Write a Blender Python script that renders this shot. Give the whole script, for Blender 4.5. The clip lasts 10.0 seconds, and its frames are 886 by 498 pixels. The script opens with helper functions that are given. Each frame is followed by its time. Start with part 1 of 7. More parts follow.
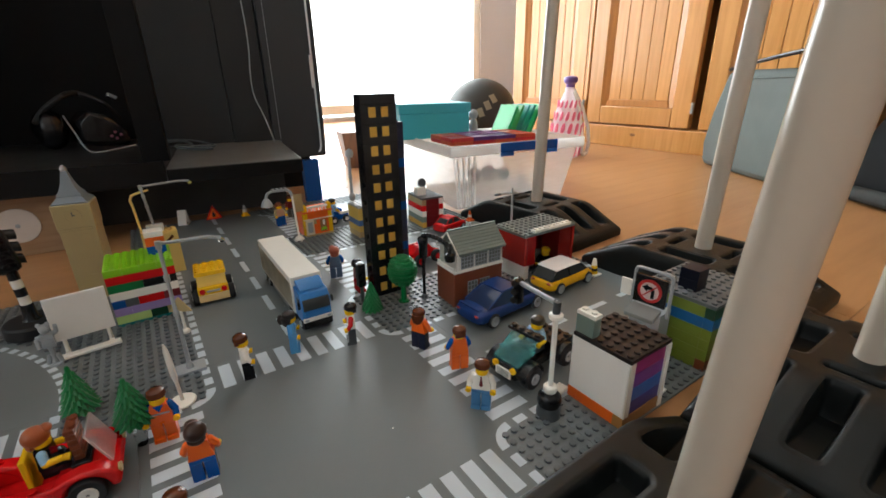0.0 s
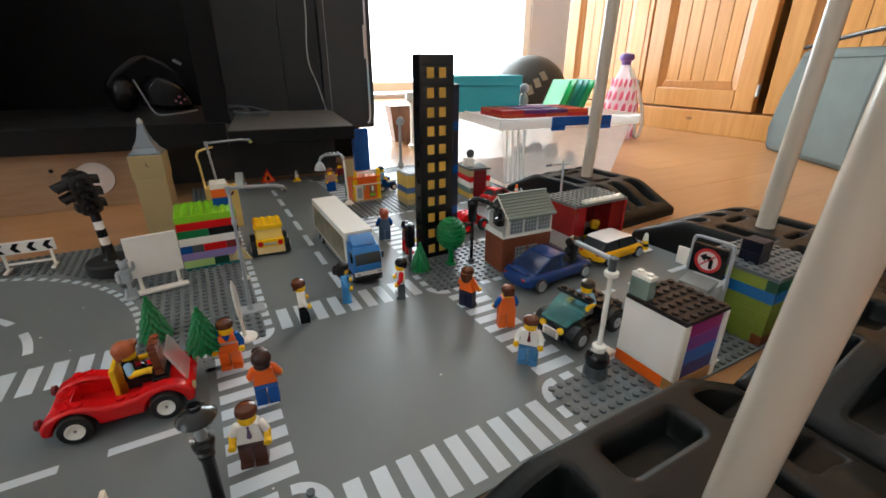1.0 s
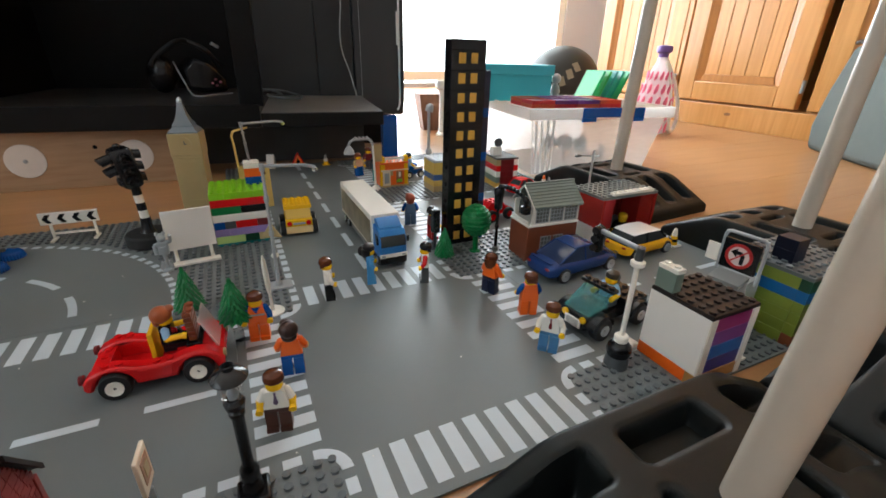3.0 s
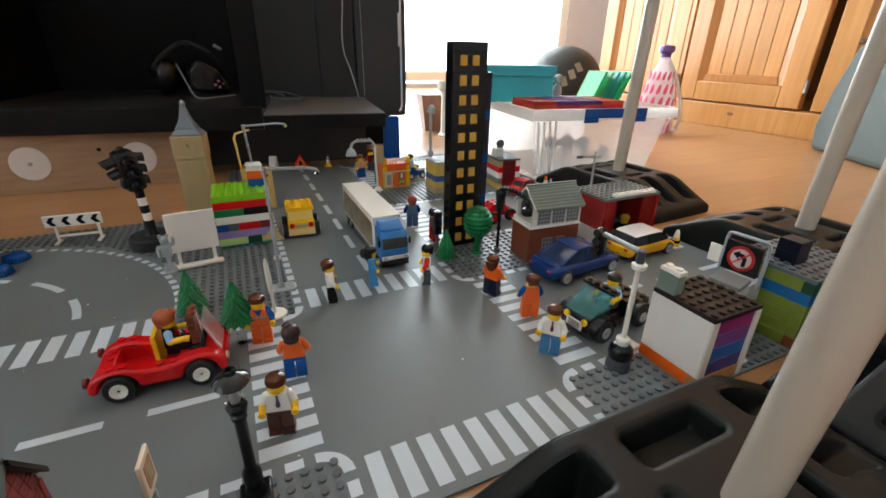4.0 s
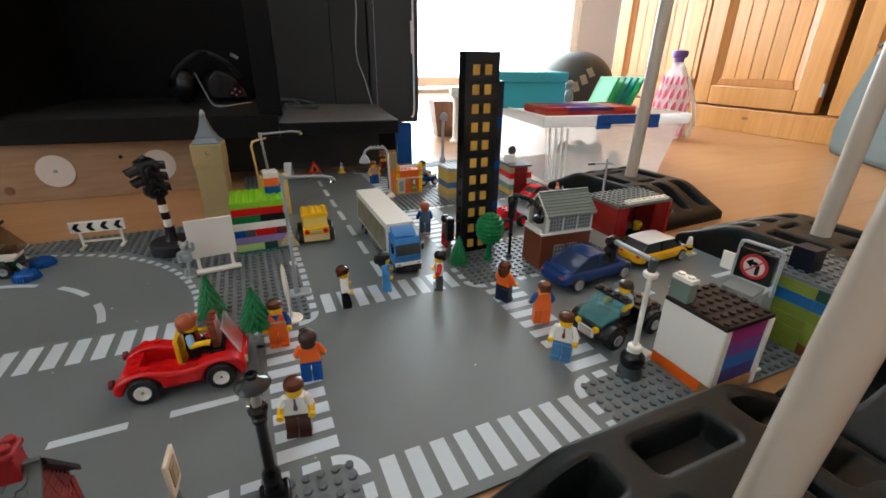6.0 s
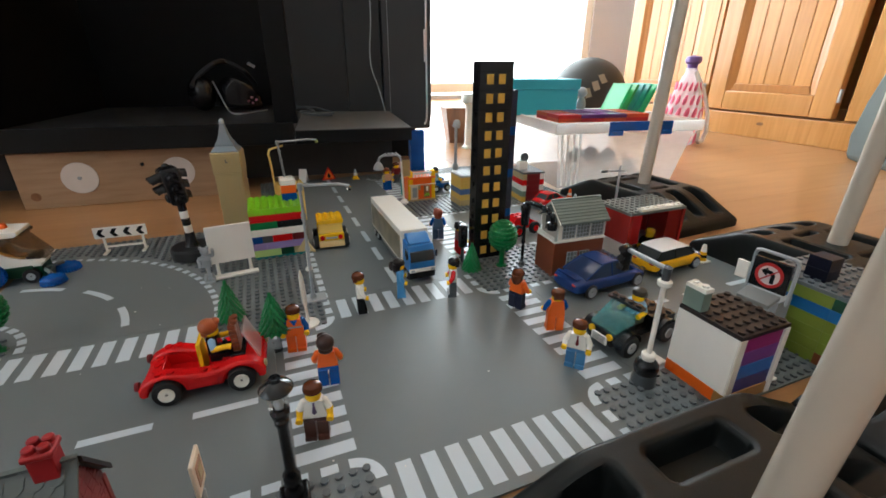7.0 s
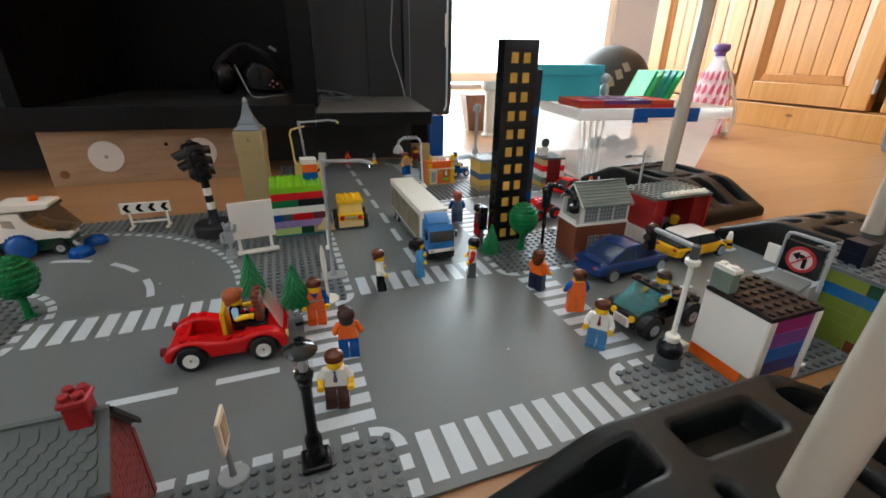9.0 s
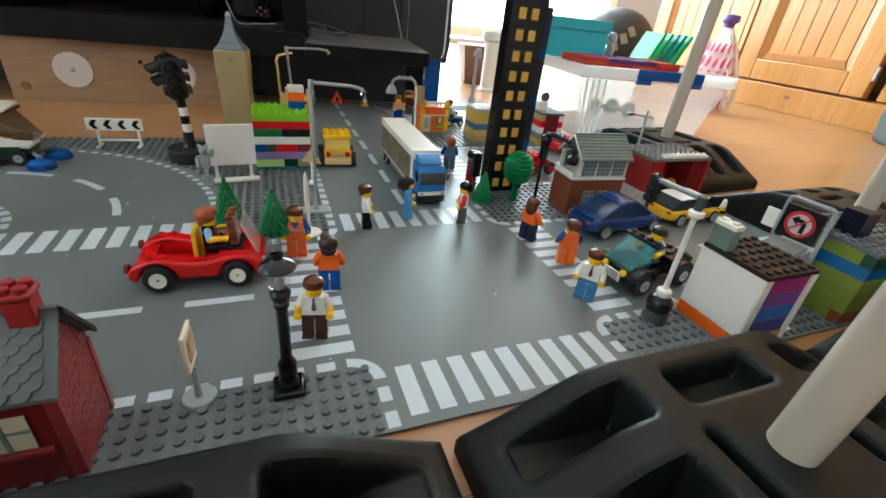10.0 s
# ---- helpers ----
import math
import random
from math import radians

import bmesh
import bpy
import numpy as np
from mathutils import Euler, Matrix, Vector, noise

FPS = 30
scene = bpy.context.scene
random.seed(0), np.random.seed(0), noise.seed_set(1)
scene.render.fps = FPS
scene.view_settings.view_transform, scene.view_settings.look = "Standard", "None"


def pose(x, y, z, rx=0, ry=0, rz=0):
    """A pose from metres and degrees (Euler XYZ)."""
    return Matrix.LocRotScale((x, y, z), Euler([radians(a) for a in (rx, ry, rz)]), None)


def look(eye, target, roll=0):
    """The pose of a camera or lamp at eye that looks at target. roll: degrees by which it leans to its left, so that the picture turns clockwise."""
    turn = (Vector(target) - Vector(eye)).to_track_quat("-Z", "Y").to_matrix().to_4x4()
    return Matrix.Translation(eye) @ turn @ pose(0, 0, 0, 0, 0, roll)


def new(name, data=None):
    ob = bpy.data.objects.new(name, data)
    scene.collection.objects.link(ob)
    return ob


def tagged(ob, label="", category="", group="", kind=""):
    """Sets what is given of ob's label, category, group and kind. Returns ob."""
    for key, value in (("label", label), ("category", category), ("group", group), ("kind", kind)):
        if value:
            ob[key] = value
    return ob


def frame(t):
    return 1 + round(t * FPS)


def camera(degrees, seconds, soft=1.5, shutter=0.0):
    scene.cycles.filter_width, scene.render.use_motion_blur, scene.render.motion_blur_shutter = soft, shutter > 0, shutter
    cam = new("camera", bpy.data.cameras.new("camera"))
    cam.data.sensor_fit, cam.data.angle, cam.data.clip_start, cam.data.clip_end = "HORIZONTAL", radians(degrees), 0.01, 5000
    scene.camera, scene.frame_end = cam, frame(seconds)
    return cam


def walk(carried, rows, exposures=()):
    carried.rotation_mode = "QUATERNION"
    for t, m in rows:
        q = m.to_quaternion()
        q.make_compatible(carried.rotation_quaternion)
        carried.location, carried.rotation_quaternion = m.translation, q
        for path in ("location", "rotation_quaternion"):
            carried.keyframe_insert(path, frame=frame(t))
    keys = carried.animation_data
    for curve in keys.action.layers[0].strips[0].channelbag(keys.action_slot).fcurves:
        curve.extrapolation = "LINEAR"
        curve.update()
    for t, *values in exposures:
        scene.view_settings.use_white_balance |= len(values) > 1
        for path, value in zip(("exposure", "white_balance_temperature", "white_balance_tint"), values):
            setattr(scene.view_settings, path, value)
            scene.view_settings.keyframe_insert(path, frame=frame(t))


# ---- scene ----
cam = camera(90.71, 10.0, soft=1.65)
PATH = [
    (0, (-0.08307, -0.25798, 0.23057), (0.4394, 0.5167, -0.1256), -0.97),
    (0.2, (-0.09116, -0.26159, 0.22316), (0.4256, 0.5157, -0.1356), -0.39),
    (0.5, (-0.09513, -0.26063, 0.21614), (0.4023, 0.5252, -0.1512), 1.28),
    (0.7, (-0.09915, -0.26062, 0.21308), (0.3889, 0.5296, -0.1575), 0.50),
    (1, (-0.10185, -0.26191, 0.21177), (0.3432, 0.5444, -0.1778), 0.14),
    (1.5, (-0.10237, -0.26473, 0.21360), (0.3211, 0.5471, -0.1883), -0.07),
    (2, (-0.10354, -0.26478, 0.21252), (0.3038, 0.5544, -0.1913), 0.12),
    (2.5, (-0.10629, -0.26540, 0.20691), (0.2909, 0.5567, -0.2010), 1.21),
    (4, (-0.10528, -0.26604, 0.20941), (0.2853, 0.5592, -0.1985), 1.04),
    (4.5, (-0.10630, -0.26643, 0.21072), (0.2778, 0.5622, -0.1965), 0.79),
    (5, (-0.10769, -0.26726, 0.21144), (0.2739, 0.5634, -0.1939), 0.70),
    (6.5, (-0.10992, -0.27069, 0.21601), (0.2492, 0.5749, -0.1790), 0.42),
    (7, (-0.11342, -0.27215, 0.21779), (0.2355, 0.5803, -0.1715), 0.23),
    (7.5, (-0.11369, -0.27355, 0.21797), (0.2274, 0.5839, -0.1673), 0.03),
    (8, (-0.11482, -0.27446, 0.21848), (0.2140, 0.5884, -0.1654), -0.43),
    (8.5, (-0.11634, -0.27386, 0.21469), (0.2069, 0.5907, -0.1701), -0.47),
    (9, (-0.11977, -0.27298, 0.20566), (0.1964, 0.5845, -0.2003), 0.69),
    (9.1, (-0.12240, -0.27152, 0.19285), (0.1887, 0.5817, -0.2257), 1.97),
    (9.2, (-0.12550, -0.27172, 0.18506), (0.1840, 0.5722, -0.2530), 3.42),
    (9.3, (-0.12116, -0.26862, 0.18505), (0.1815, 0.5600, -0.2859), 3.82),
    (9.4, (-0.11980, -0.26665, 0.18364), (0.1911, 0.5547, -0.2946), 4.37),
    (9.5, (-0.12138, -0.26407, 0.18030), (0.2078, 0.5552, -0.2891), 5.48),
    (10, (-0.12175, -0.26435, 0.18062), (0.2233, 0.5427, -0.2986), 6.32),
]
EXPOSURES = [(0.0, -0.24, 6000, 4), (1.0, -0.05, 5850, 3), (2.5, -0.04, 5810, 3), (8.5, -0.03, 5760, 2), (9.2, 0.02, 5650, 0), (9.5, 0.22, 5500, -4), (10, 0.26, 5500, -5)]
walk(cam, [(t, look(eye, target, roll)) for t, eye, target, roll in PATH], EXPOSURES)

# ---- light ----
world = bpy.data.worlds.new("sky")
scene.world = world
world.use_nodes = True
wn = world.node_tree.nodes
sky = wn.new("ShaderNodeTexSky")
sky.sky_type, sky.sun_disc = "NISHITA", False
sky.sun_elevation, sky.sun_rotation = radians(40), radians(30)
wn["Background"].inputs["Strength"].default_value = 0.12
world.node_tree.links.new(sky.outputs[0], wn["Background"].inputs["Color"])


def area(name, eye, target, wide, high, watts, colour):
    lamp = bpy.data.lights.new(name, "AREA")
    lamp.shape, lamp.size, lamp.size_y, lamp.energy, lamp.color = "RECTANGLE", wide, high, watts, colour
    ob = new(name, lamp)
    ob.matrix_world = look(eye, target)
    return ob


area("window_light", (0.22, 2.58, 1.05), (0.35, 0.0, 0.3), 3.4, 1.9, 134, (0.96, 0.97, 0.95))
area("side_window_light", (-2.5, -0.75, 1.35), (0.3, 0.1, 0.0), 1.5, 1.2, 15, (1.0, 0.95, 0.88))

# ---- materials ----
MATS = {}


def grain(name, rgb, rough=0.35, metal=0.0, vary=0.08, scale=90.0, bump=0.05, fine=900.0, clear=0.0, ior=1.46, uneven=0.05):
    """A surface with colour and gloss that vary at two scales and a fine relief."""
    m = bpy.data.materials.new(name)
    m.use_nodes = True
    t, n = m.node_tree.links, m.node_tree.nodes
    p = n["Principled BSDF"]
    co = n.new("ShaderNodeTexCoord")
    big, small = n.new("ShaderNodeTexNoise"), n.new("ShaderNodeTexNoise")
    big.inputs["Scale"].default_value, small.inputs["Scale"].default_value = scale, fine
    big.inputs["Detail"].default_value, small.inputs["Detail"].default_value = 5, 3
    mix = n.new("ShaderNodeMix")
    mix.data_type = "RGBA"
    mix.inputs["A"].default_value = (*[c * (1 - vary) for c in rgb], 1)
    mix.inputs["B"].default_value = (*[min(1, c * (1 + vary)) for c in rgb], 1)
    ramp = n.new("ShaderNodeMapRange")
    ramp.inputs["From Min"].default_value, ramp.inputs["From Max"].default_value = 0.1, 0.9
    ramp.inputs["To Min"].default_value, ramp.inputs["To Max"].default_value = max(0.02, rough * (1 - uneven)), min(1, rough * (1 + uneven))
    bmp = n.new("ShaderNodeBump")
    bmp.inputs["Strength"].default_value, bmp.inputs["Distance"].default_value = bump, 0.0004
    t.new(co.outputs["Object"], big.inputs["Vector"])
    t.new(co.outputs["Object"], small.inputs["Vector"])
    t.new(big.outputs["Fac"], mix.inputs["Factor"])
    t.new(mix.outputs["Result"], p.inputs["Base Color"])
    t.new(big.outputs["Fac"], ramp.inputs["Value"])
    p.inputs["Roughness"].default_value = rough
    if uneven > 0.03:
        t.new(ramp.outputs["Result"], p.inputs["Roughness"])
    t.new(small.outputs["Fac"], bmp.inputs["Height"])
    t.new(bmp.outputs["Normal"], p.inputs["Normal"])
    p.inputs["Metallic"].default_value, p.inputs["IOR"].default_value = metal, ior
    if clear:
        p.inputs["Transmission Weight"].default_value = clear
    MATS[name] = m
    return m


def toy(name, r, g, b, rough=0.28, **more):
    """Moulded plastic from a colour given in 0 to 255."""
    lin = [((c / 255 + 0.055) / 1.055) ** 2.4 if c > 10 else c / 3295 for c in (r, g, b)]
    more.setdefault("vary", 0.025)
    return grain(name, lin, rough, **more)


ROAD = toy("road_plastic", 111, 117, 118, 0.40, vary=0.02, scale=9, bump=0.03, uneven=0.02, ior=1.42)
STUD = toy("grey_stud_plastic", 98, 103, 106, 0.32)
MARK = toy("white_road_print", 198, 208, 215, 0.4)
WHITE = toy("white_plastic", 238, 235, 225, 0.25)
PAPER = toy("white_tile", 239, 235, 227, 0.4)
BLACK = toy("black_plastic", 22, 22, 24, 0.25)
RED = toy("red_plastic", 204, 14, 18, 0.26)
DKRED = toy("dark_red_plastic", 110, 24, 28, 0.3)
BLUE = toy("blue_plastic", 20, 82, 160, 0.25)
SKYBLUE = toy("azure_plastic", 80, 150, 205, 0.3)
PALEBLUE = toy("pale_blue_plastic", 150, 190, 220, 0.3)
NAVY = toy("navy_plastic", 22, 28, 56, 0.3)
YELLOW = toy("yellow_plastic", 242, 194, 22, 0.25)
DULLAMBER = toy("dull_amber_plastic", 168, 122, 66, 0.4)
AMBER = toy("amber_window_plastic", 216, 170, 70, 0.3)
SKIN = toy("yellow_head_plastic", 246, 196, 20, 0.25)
ORANGE = toy("orange_plastic", 236, 104, 22, 0.28)
GREEN = toy("green_plastic", 12, 112, 54, 0.4)
DKGREEN = toy("dark_green_plastic", 20, 70, 45, 0.3)
LIME = toy("lime_plastic", 140, 200, 30, 0.28)
TEAL = toy("teal_plastic", 15, 120, 120, 0.28)
TAN = toy("tan_plastic", 178, 158, 112, 0.35)
BROWN = toy("brown_plastic", 92, 48, 26, 0.25)
REDBROWN = toy("reddish_brown_plastic", 120, 62, 34, 0.35)
GREY = toy("light_grey_plastic", 160, 165, 168, 0.3)
DKGREY = toy("dark_grey_plastic", 80, 84, 86, 0.3)
SAND = toy("sand_green_plastic", 118, 135, 125, 0.4)
PINK = toy("magenta_plastic", 150, 38, 104, 0.35)
LILAC = toy("lilac_plastic", 150, 130, 185, 0.3)
DKBROWN = toy("dark_brown_plastic", 36, 28, 26, 0.42)
CARBLUE = toy("metallic_blue_paint", 30, 60, 120, 0.26, metal=0.15)
CLEAR = grain("clear_plastic", (0.95, 0.955, 0.955), 0.08, clear=1.0, vary=0.01, ior=1.2)
REDCLEAR = grain("red_clear_plastic", (0.7, 0.05, 0.04), 0.15, clear=0.5, vary=0.02)
RUBBER = grain("black_rubber", (0.012, 0.012, 0.013), 0.6, fine=1500, bump=0.2)
BASEBLACK = grain("black_moulded_plastic", (0.0085, 0.0100, 0.0096), 0.41, vary=0.25, scale=40, fine=1600, bump=0.25, ior=1.32, uneven=0.15)
POLE = grain("white_enamel", (0.54, 0.475, 0.385), 0.24, vary=0.03, scale=12, bump=0.02)
# lighter than the unit's wood: light on the shelf top is in this colour
SHELF = grain("lightened_black_wood", (0.026, 0.026, 0.0255), 0.32, vary=0.45, scale=22, bump=0.12, ior=1.45, uneven=0.2)
SILVER = grain("brushed_silver", (0.72, 0.71, 0.69), 0.3, metal=0.8, vary=0.05)
# paler copy of the shelf wood: window light on the end shelf, as base colour
LITSHELF = grain("window_lit_black_wood", (0.115, 0.114, 0.108), 0.42, vary=0.5, scale=26, fine=900, bump=0.15)
RAIL = grain("black_rail_laminate", (0.0055, 0.0055, 0.0055), 0.5, vary=0.3, scale=20, bump=0.08, ior=1.28)
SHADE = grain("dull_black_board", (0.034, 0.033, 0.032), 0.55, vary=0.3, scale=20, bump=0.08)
# base raised to grey: the window's haze over the black panel is painted in
SATIN = grain("hazed_satin_black", (0.028, 0.028, 0.029), 0.36, vary=0.12, scale=6, bump=0.03)
UNIT = grain("black_ash_wood", (0.0038, 0.0038, 0.0038), 0.5, vary=0.3, scale=30, bump=0.1, ior=1.25)
WALL = grain("painted_plaster", (0.58, 0.57, 0.58), 0.8, vary=0.04, scale=3, fine=120, bump=0.15)
CEIL = grain("ceiling_paint", (0.8, 0.79, 0.77), 0.9, vary=0.02, scale=2, fine=100, bump=0.1)


def wood(name, dark, light, along="Y", stretch=14.0, scale=9.0, rough=0.35, bump=0.08):
    """Wood with long streaks of grain along one axis, and soft knots."""
    m = bpy.data.materials.new(name)
    m.use_nodes = True
    t, n = m.node_tree.links, m.node_tree.nodes
    p = n["Principled BSDF"]
    co, mp = n.new("ShaderNodeTexCoord"), n.new("ShaderNodeMapping")
    s = [stretch] * 3
    s["XYZ".index(along)] = 1.0
    mp.inputs["Scale"].default_value = s
    a, b = n.new("ShaderNodeTexNoise"), n.new("ShaderNodeTexNoise")
    a.inputs["Scale"].default_value, a.inputs["Detail"].default_value, a.inputs["Distortion"].default_value = scale, 6, 0.6
    b.inputs["Scale"].default_value, b.inputs["Detail"].default_value = 3, 4
    info = n.new("ShaderNodeObjectInfo")
    ramp = n.new("ShaderNodeValToRGB")
    ramp.color_ramp.elements[0].position, ramp.color_ramp.elements[0].color = 0.3, (*dark, 1)
    ramp.color_ramp.elements[1].position, ramp.color_ramp.elements[1].color = 0.68, (*light, 1)
    hsv = n.new("ShaderNodeHueSaturation")
    val = n.new("ShaderNodeMath")
    val.operation = "MULTIPLY_ADD"
    val.inputs[1].default_value, val.inputs[2].default_value = 0.14, 0.93
    bmp = n.new("ShaderNodeBump")
    bmp.inputs["Strength"].default_value, bmp.inputs["Distance"].default_value = bump, 0.001
    t.new(co.outputs["Object"], mp.inputs["Vector"])
    t.new(mp.outputs["Vector"], a.inputs["Vector"])
    t.new(co.outputs["Object"], b.inputs["Vector"])
    t.new(a.outputs["Fac"], ramp.inputs["Fac"])
    t.new(info.outputs["Random"], val.inputs[0])
    t.new(val.outputs[0], hsv.inputs["Value"])
    t.new(ramp.outputs["Color"], hsv.inputs["Color"])
    t.new(hsv.outputs["Color"], p.inputs["Base Color"])
    t.new(a.outputs["Fac"], bmp.inputs["Height"])
    t.new(bmp.outputs["Normal"], p.inputs["Normal"])
    p.inputs["Roughness"].default_value = rough
    MATS[name] = m
    return m


FLOORWOOD = wood("laminate_floor", (0.355, 0.176, 0.069), (0.413, 0.213, 0.087), "X", 12, 5, 0.3, 0.03)
PINE = wood("lacquered_pine", (0.47, 0.212, 0.052), (0.59, 0.290, 0.088), "Z", 16, 4.5, 0.31, 0.03)
PINEMOULD = wood("darker_pine_moulding", (0.36, 0.14, 0.028), (0.46, 0.19, 0.042), "Z", 16, 4.5, 0.33, 0.04)
PINEKNOT = wood("pine_knot", (0.16, 0.07, 0.03), (0.26, 0.12, 0.045), "Z", 5, 30, 0.4, 0.04)
BEECH = wood("pale_beech_ply", (0.30, 0.185, 0.10), (0.38, 0.245, 0.14), "X", 10, 12, 0.5)
WALNUT = wood("brown_wood", (0.16, 0.07, 0.035), (0.26, 0.12, 0.06), "Z", 8, 9, 0.45)


def glow(name, rgb, strength):
    m = bpy.data.materials.new(name)
    m.use_nodes = True
    n = m.node_tree.nodes
    e = n.new("ShaderNodeEmission")
    e.inputs["Color"].default_value, e.inputs["Strength"].default_value = (*rgb, 1), strength
    m.node_tree.links.new(e.outputs[0], n["Material Output"].inputs["Surface"])
    return m


def clear_glass(name, gloss):
    """A thin pane: light goes straight through, with a little mirror gloss."""
    m = bpy.data.materials.new(name)
    m.use_nodes = True
    n, t = m.node_tree.nodes, m.node_tree.links
    a, b, mix = n.new("ShaderNodeBsdfTransparent"), n.new("ShaderNodeBsdfGlossy"), n.new("ShaderNodeMixShader")
    b.inputs["Roughness"].default_value = 0.02
    mix.inputs[0].default_value = gloss
    t.new(a.outputs[0], mix.inputs[1])
    t.new(b.outputs[0], mix.inputs[2])
    t.new(mix.outputs[0], n["Material Output"].inputs["Surface"])
    return m


def frost(name, rgb, alpha, rough):
    m = bpy.data.materials.new(name)
    m.use_nodes = True
    n, t = m.node_tree.nodes, m.node_tree.links
    p = n["Principled BSDF"]
    p.inputs["Base Color"].default_value = (*rgb, 1)
    p.inputs["Roughness"].default_value = rough
    back = n.new("ShaderNodeBsdfTranslucent")
    back.inputs["Color"].default_value = (*rgb, 1)
    milk = n.new("ShaderNodeMixShader")
    milk.inputs["Fac"].default_value = 0.75
    t.new(p.outputs[0], milk.inputs[1])
    t.new(back.outputs[0], milk.inputs[2])
    tr_ = n.new("ShaderNodeBsdfTransparent")
    mix = n.new("ShaderNodeMixShader")
    noise_ = n.new("ShaderNodeTexNoise")
    noise_.inputs["Scale"].default_value = 12
    rng = n.new("ShaderNodeMapRange")
    rng.inputs["To Min"].default_value, rng.inputs["To Max"].default_value = alpha * 0.9, min(1, alpha * 1.1)
    t.new(noise_.outputs["Fac"], rng.inputs["Value"])
    t.new(rng.outputs["Result"], mix.inputs["Fac"])
    t.new(tr_.outputs[0], mix.inputs[1])
    t.new(milk.outputs[0], mix.inputs[2])
    t.new(mix.outputs[0], n["Material Output"].inputs["Surface"])
    return m


GLASS = clear_glass("window_glass", 0.05)
THINCLEAR = clear_glass("thin_clear_plastic", 0.14)
AQUA = frost("aqua_clear_plastic", (0.26, 0.72, 0.72), 0.34, 0.1)
SMOKE = frost("smoked_clear_plastic", (0.36, 0.26, 0.16), 0.45, 0.12)
OUTSIDE = glow("bright_daylight", (1.0, 0.99, 0.97), 7.0)

# ---- mesh tools ----
S, H = 0.008, 0.0096


def box(bm, x0, x1, y0, y1, z0, z1):
    v = [bm.verts.new(c) for c in ((x0, y0, z0), (x1, y0, z0), (x1, y1, z0), (x0, y1, z0), (x0, y0, z1), (x1, y0, z1), (x1, y1, z1), (x0, y1, z1))]
    for f in ((3, 2, 1, 0), (4, 5, 6, 7), (0, 1, 5, 4), (1, 2, 6, 5), (2, 3, 7, 6), (3, 0, 4, 7)):
        bm.faces.new([v[i] for i in f])
    return bm


def prism(bm, pts, z0, z1, m=None):
    """An upright prism over a flat outline, turned by m."""
    a = [bm.verts.new((m @ Vector((x, y, z0))) if m else (x, y, z0)) for x, y in pts]
    b = [bm.verts.new((m @ Vector((x, y, z1))) if m else (x, y, z1)) for x, y in pts]
    bm.faces.new(a[::-1])
    bm.faces.new(b)
    for i in range(len(pts)):
        j = (i + 1) % len(pts)
        bm.faces.new((a[i], a[j], b[j], b[i]))
    return bm


SIDE = Matrix(((1, 0, 0, 0), (0, 0, 1, 0), (0, 1, 0, 0), (0, 0, 0, 1)))   # outline in x and z, drawn out along y
ENDON = Matrix(((0, 0, 1, 0), (1, 0, 0, 0), (0, 1, 0, 0), (0, 0, 0, 1)))  # outline in y and z, drawn out along x


def rod(bm, p, q, r, r2=None, n=12):
    """A round bar from p to q, tapering from r to r2."""
    p, q = Vector(p), Vector(q)
    turn = (q - p).to_track_quat("Z", "Y").to_matrix()
    r2 = r if r2 is None else r2
    ring = [turn @ Vector((math.cos(2 * math.pi * i / n), math.sin(2 * math.pi * i / n), 0)) for i in range(n)]
    a, b = [bm.verts.new(p + c * r) for c in ring], [bm.verts.new(q + c * r2) for c in ring]
    bm.faces.new(a[::-1])
    bm.faces.new(b)
    for i in range(n):
        j = (i + 1) % n
        bm.faces.new((a[i], a[j], b[j], b[i]))
    return bm


def lathe(bm, profile, n=20, at=(0, 0, 0), m=None, closed=False):
    """A turned form from (radius, height) pairs, bottom to top."""
    rings = []
    for r, z in profile:
        ring = []
        for i in range(n):
            c = Vector((max(r, 1e-5) * math.cos(2 * math.pi * i / n), max(r, 1e-5) * math.sin(2 * math.pi * i / n), z))
            ring.append(bm.verts.new((m @ c if m else c) + Vector(at)))
        rings.append(ring)
    for a, b in zip(rings, rings[1:] + ([rings[0]] if closed else [])):
        for i in range(n):
            j = (i + 1) % n
            bm.faces.new((a[i], a[j], b[j], b[i]))
    if closed:
        bmesh.ops.recalc_face_normals(bm, faces=bm.faces)
    else:
        bm.faces.new(rings[0][::-1])
        bm.faces.new(rings[-1])
    return bm


def ball(bm, c, rx, ry=None, rz=None, u=14, v=9):
    ry, rz = ry or rx, rz or rx
    prof = [(math.sin(math.pi * i / v), -math.cos(math.pi * i / v)) for i in range(v + 1)]
    return lathe(bm, prof, u, c, Matrix.Diagonal((rx, ry, rz)))


def loft(bm, stations):
    """Skin over rings of equal counts of points."""
    rings = [[bm.verts.new(p) for p in ring] for ring in stations]
    n = len(rings[0])
    for a, b in zip(rings, rings[1:]):
        for i in range(n):
            j = (i + 1) % n
            bm.faces.new((a[i], b[i], b[j], a[j]))
    bm.faces.new(rings[0])
    bm.faces.new(rings[-1][::-1])
    bmesh.ops.recalc_face_normals(bm, faces=bm.faces)
    return bm


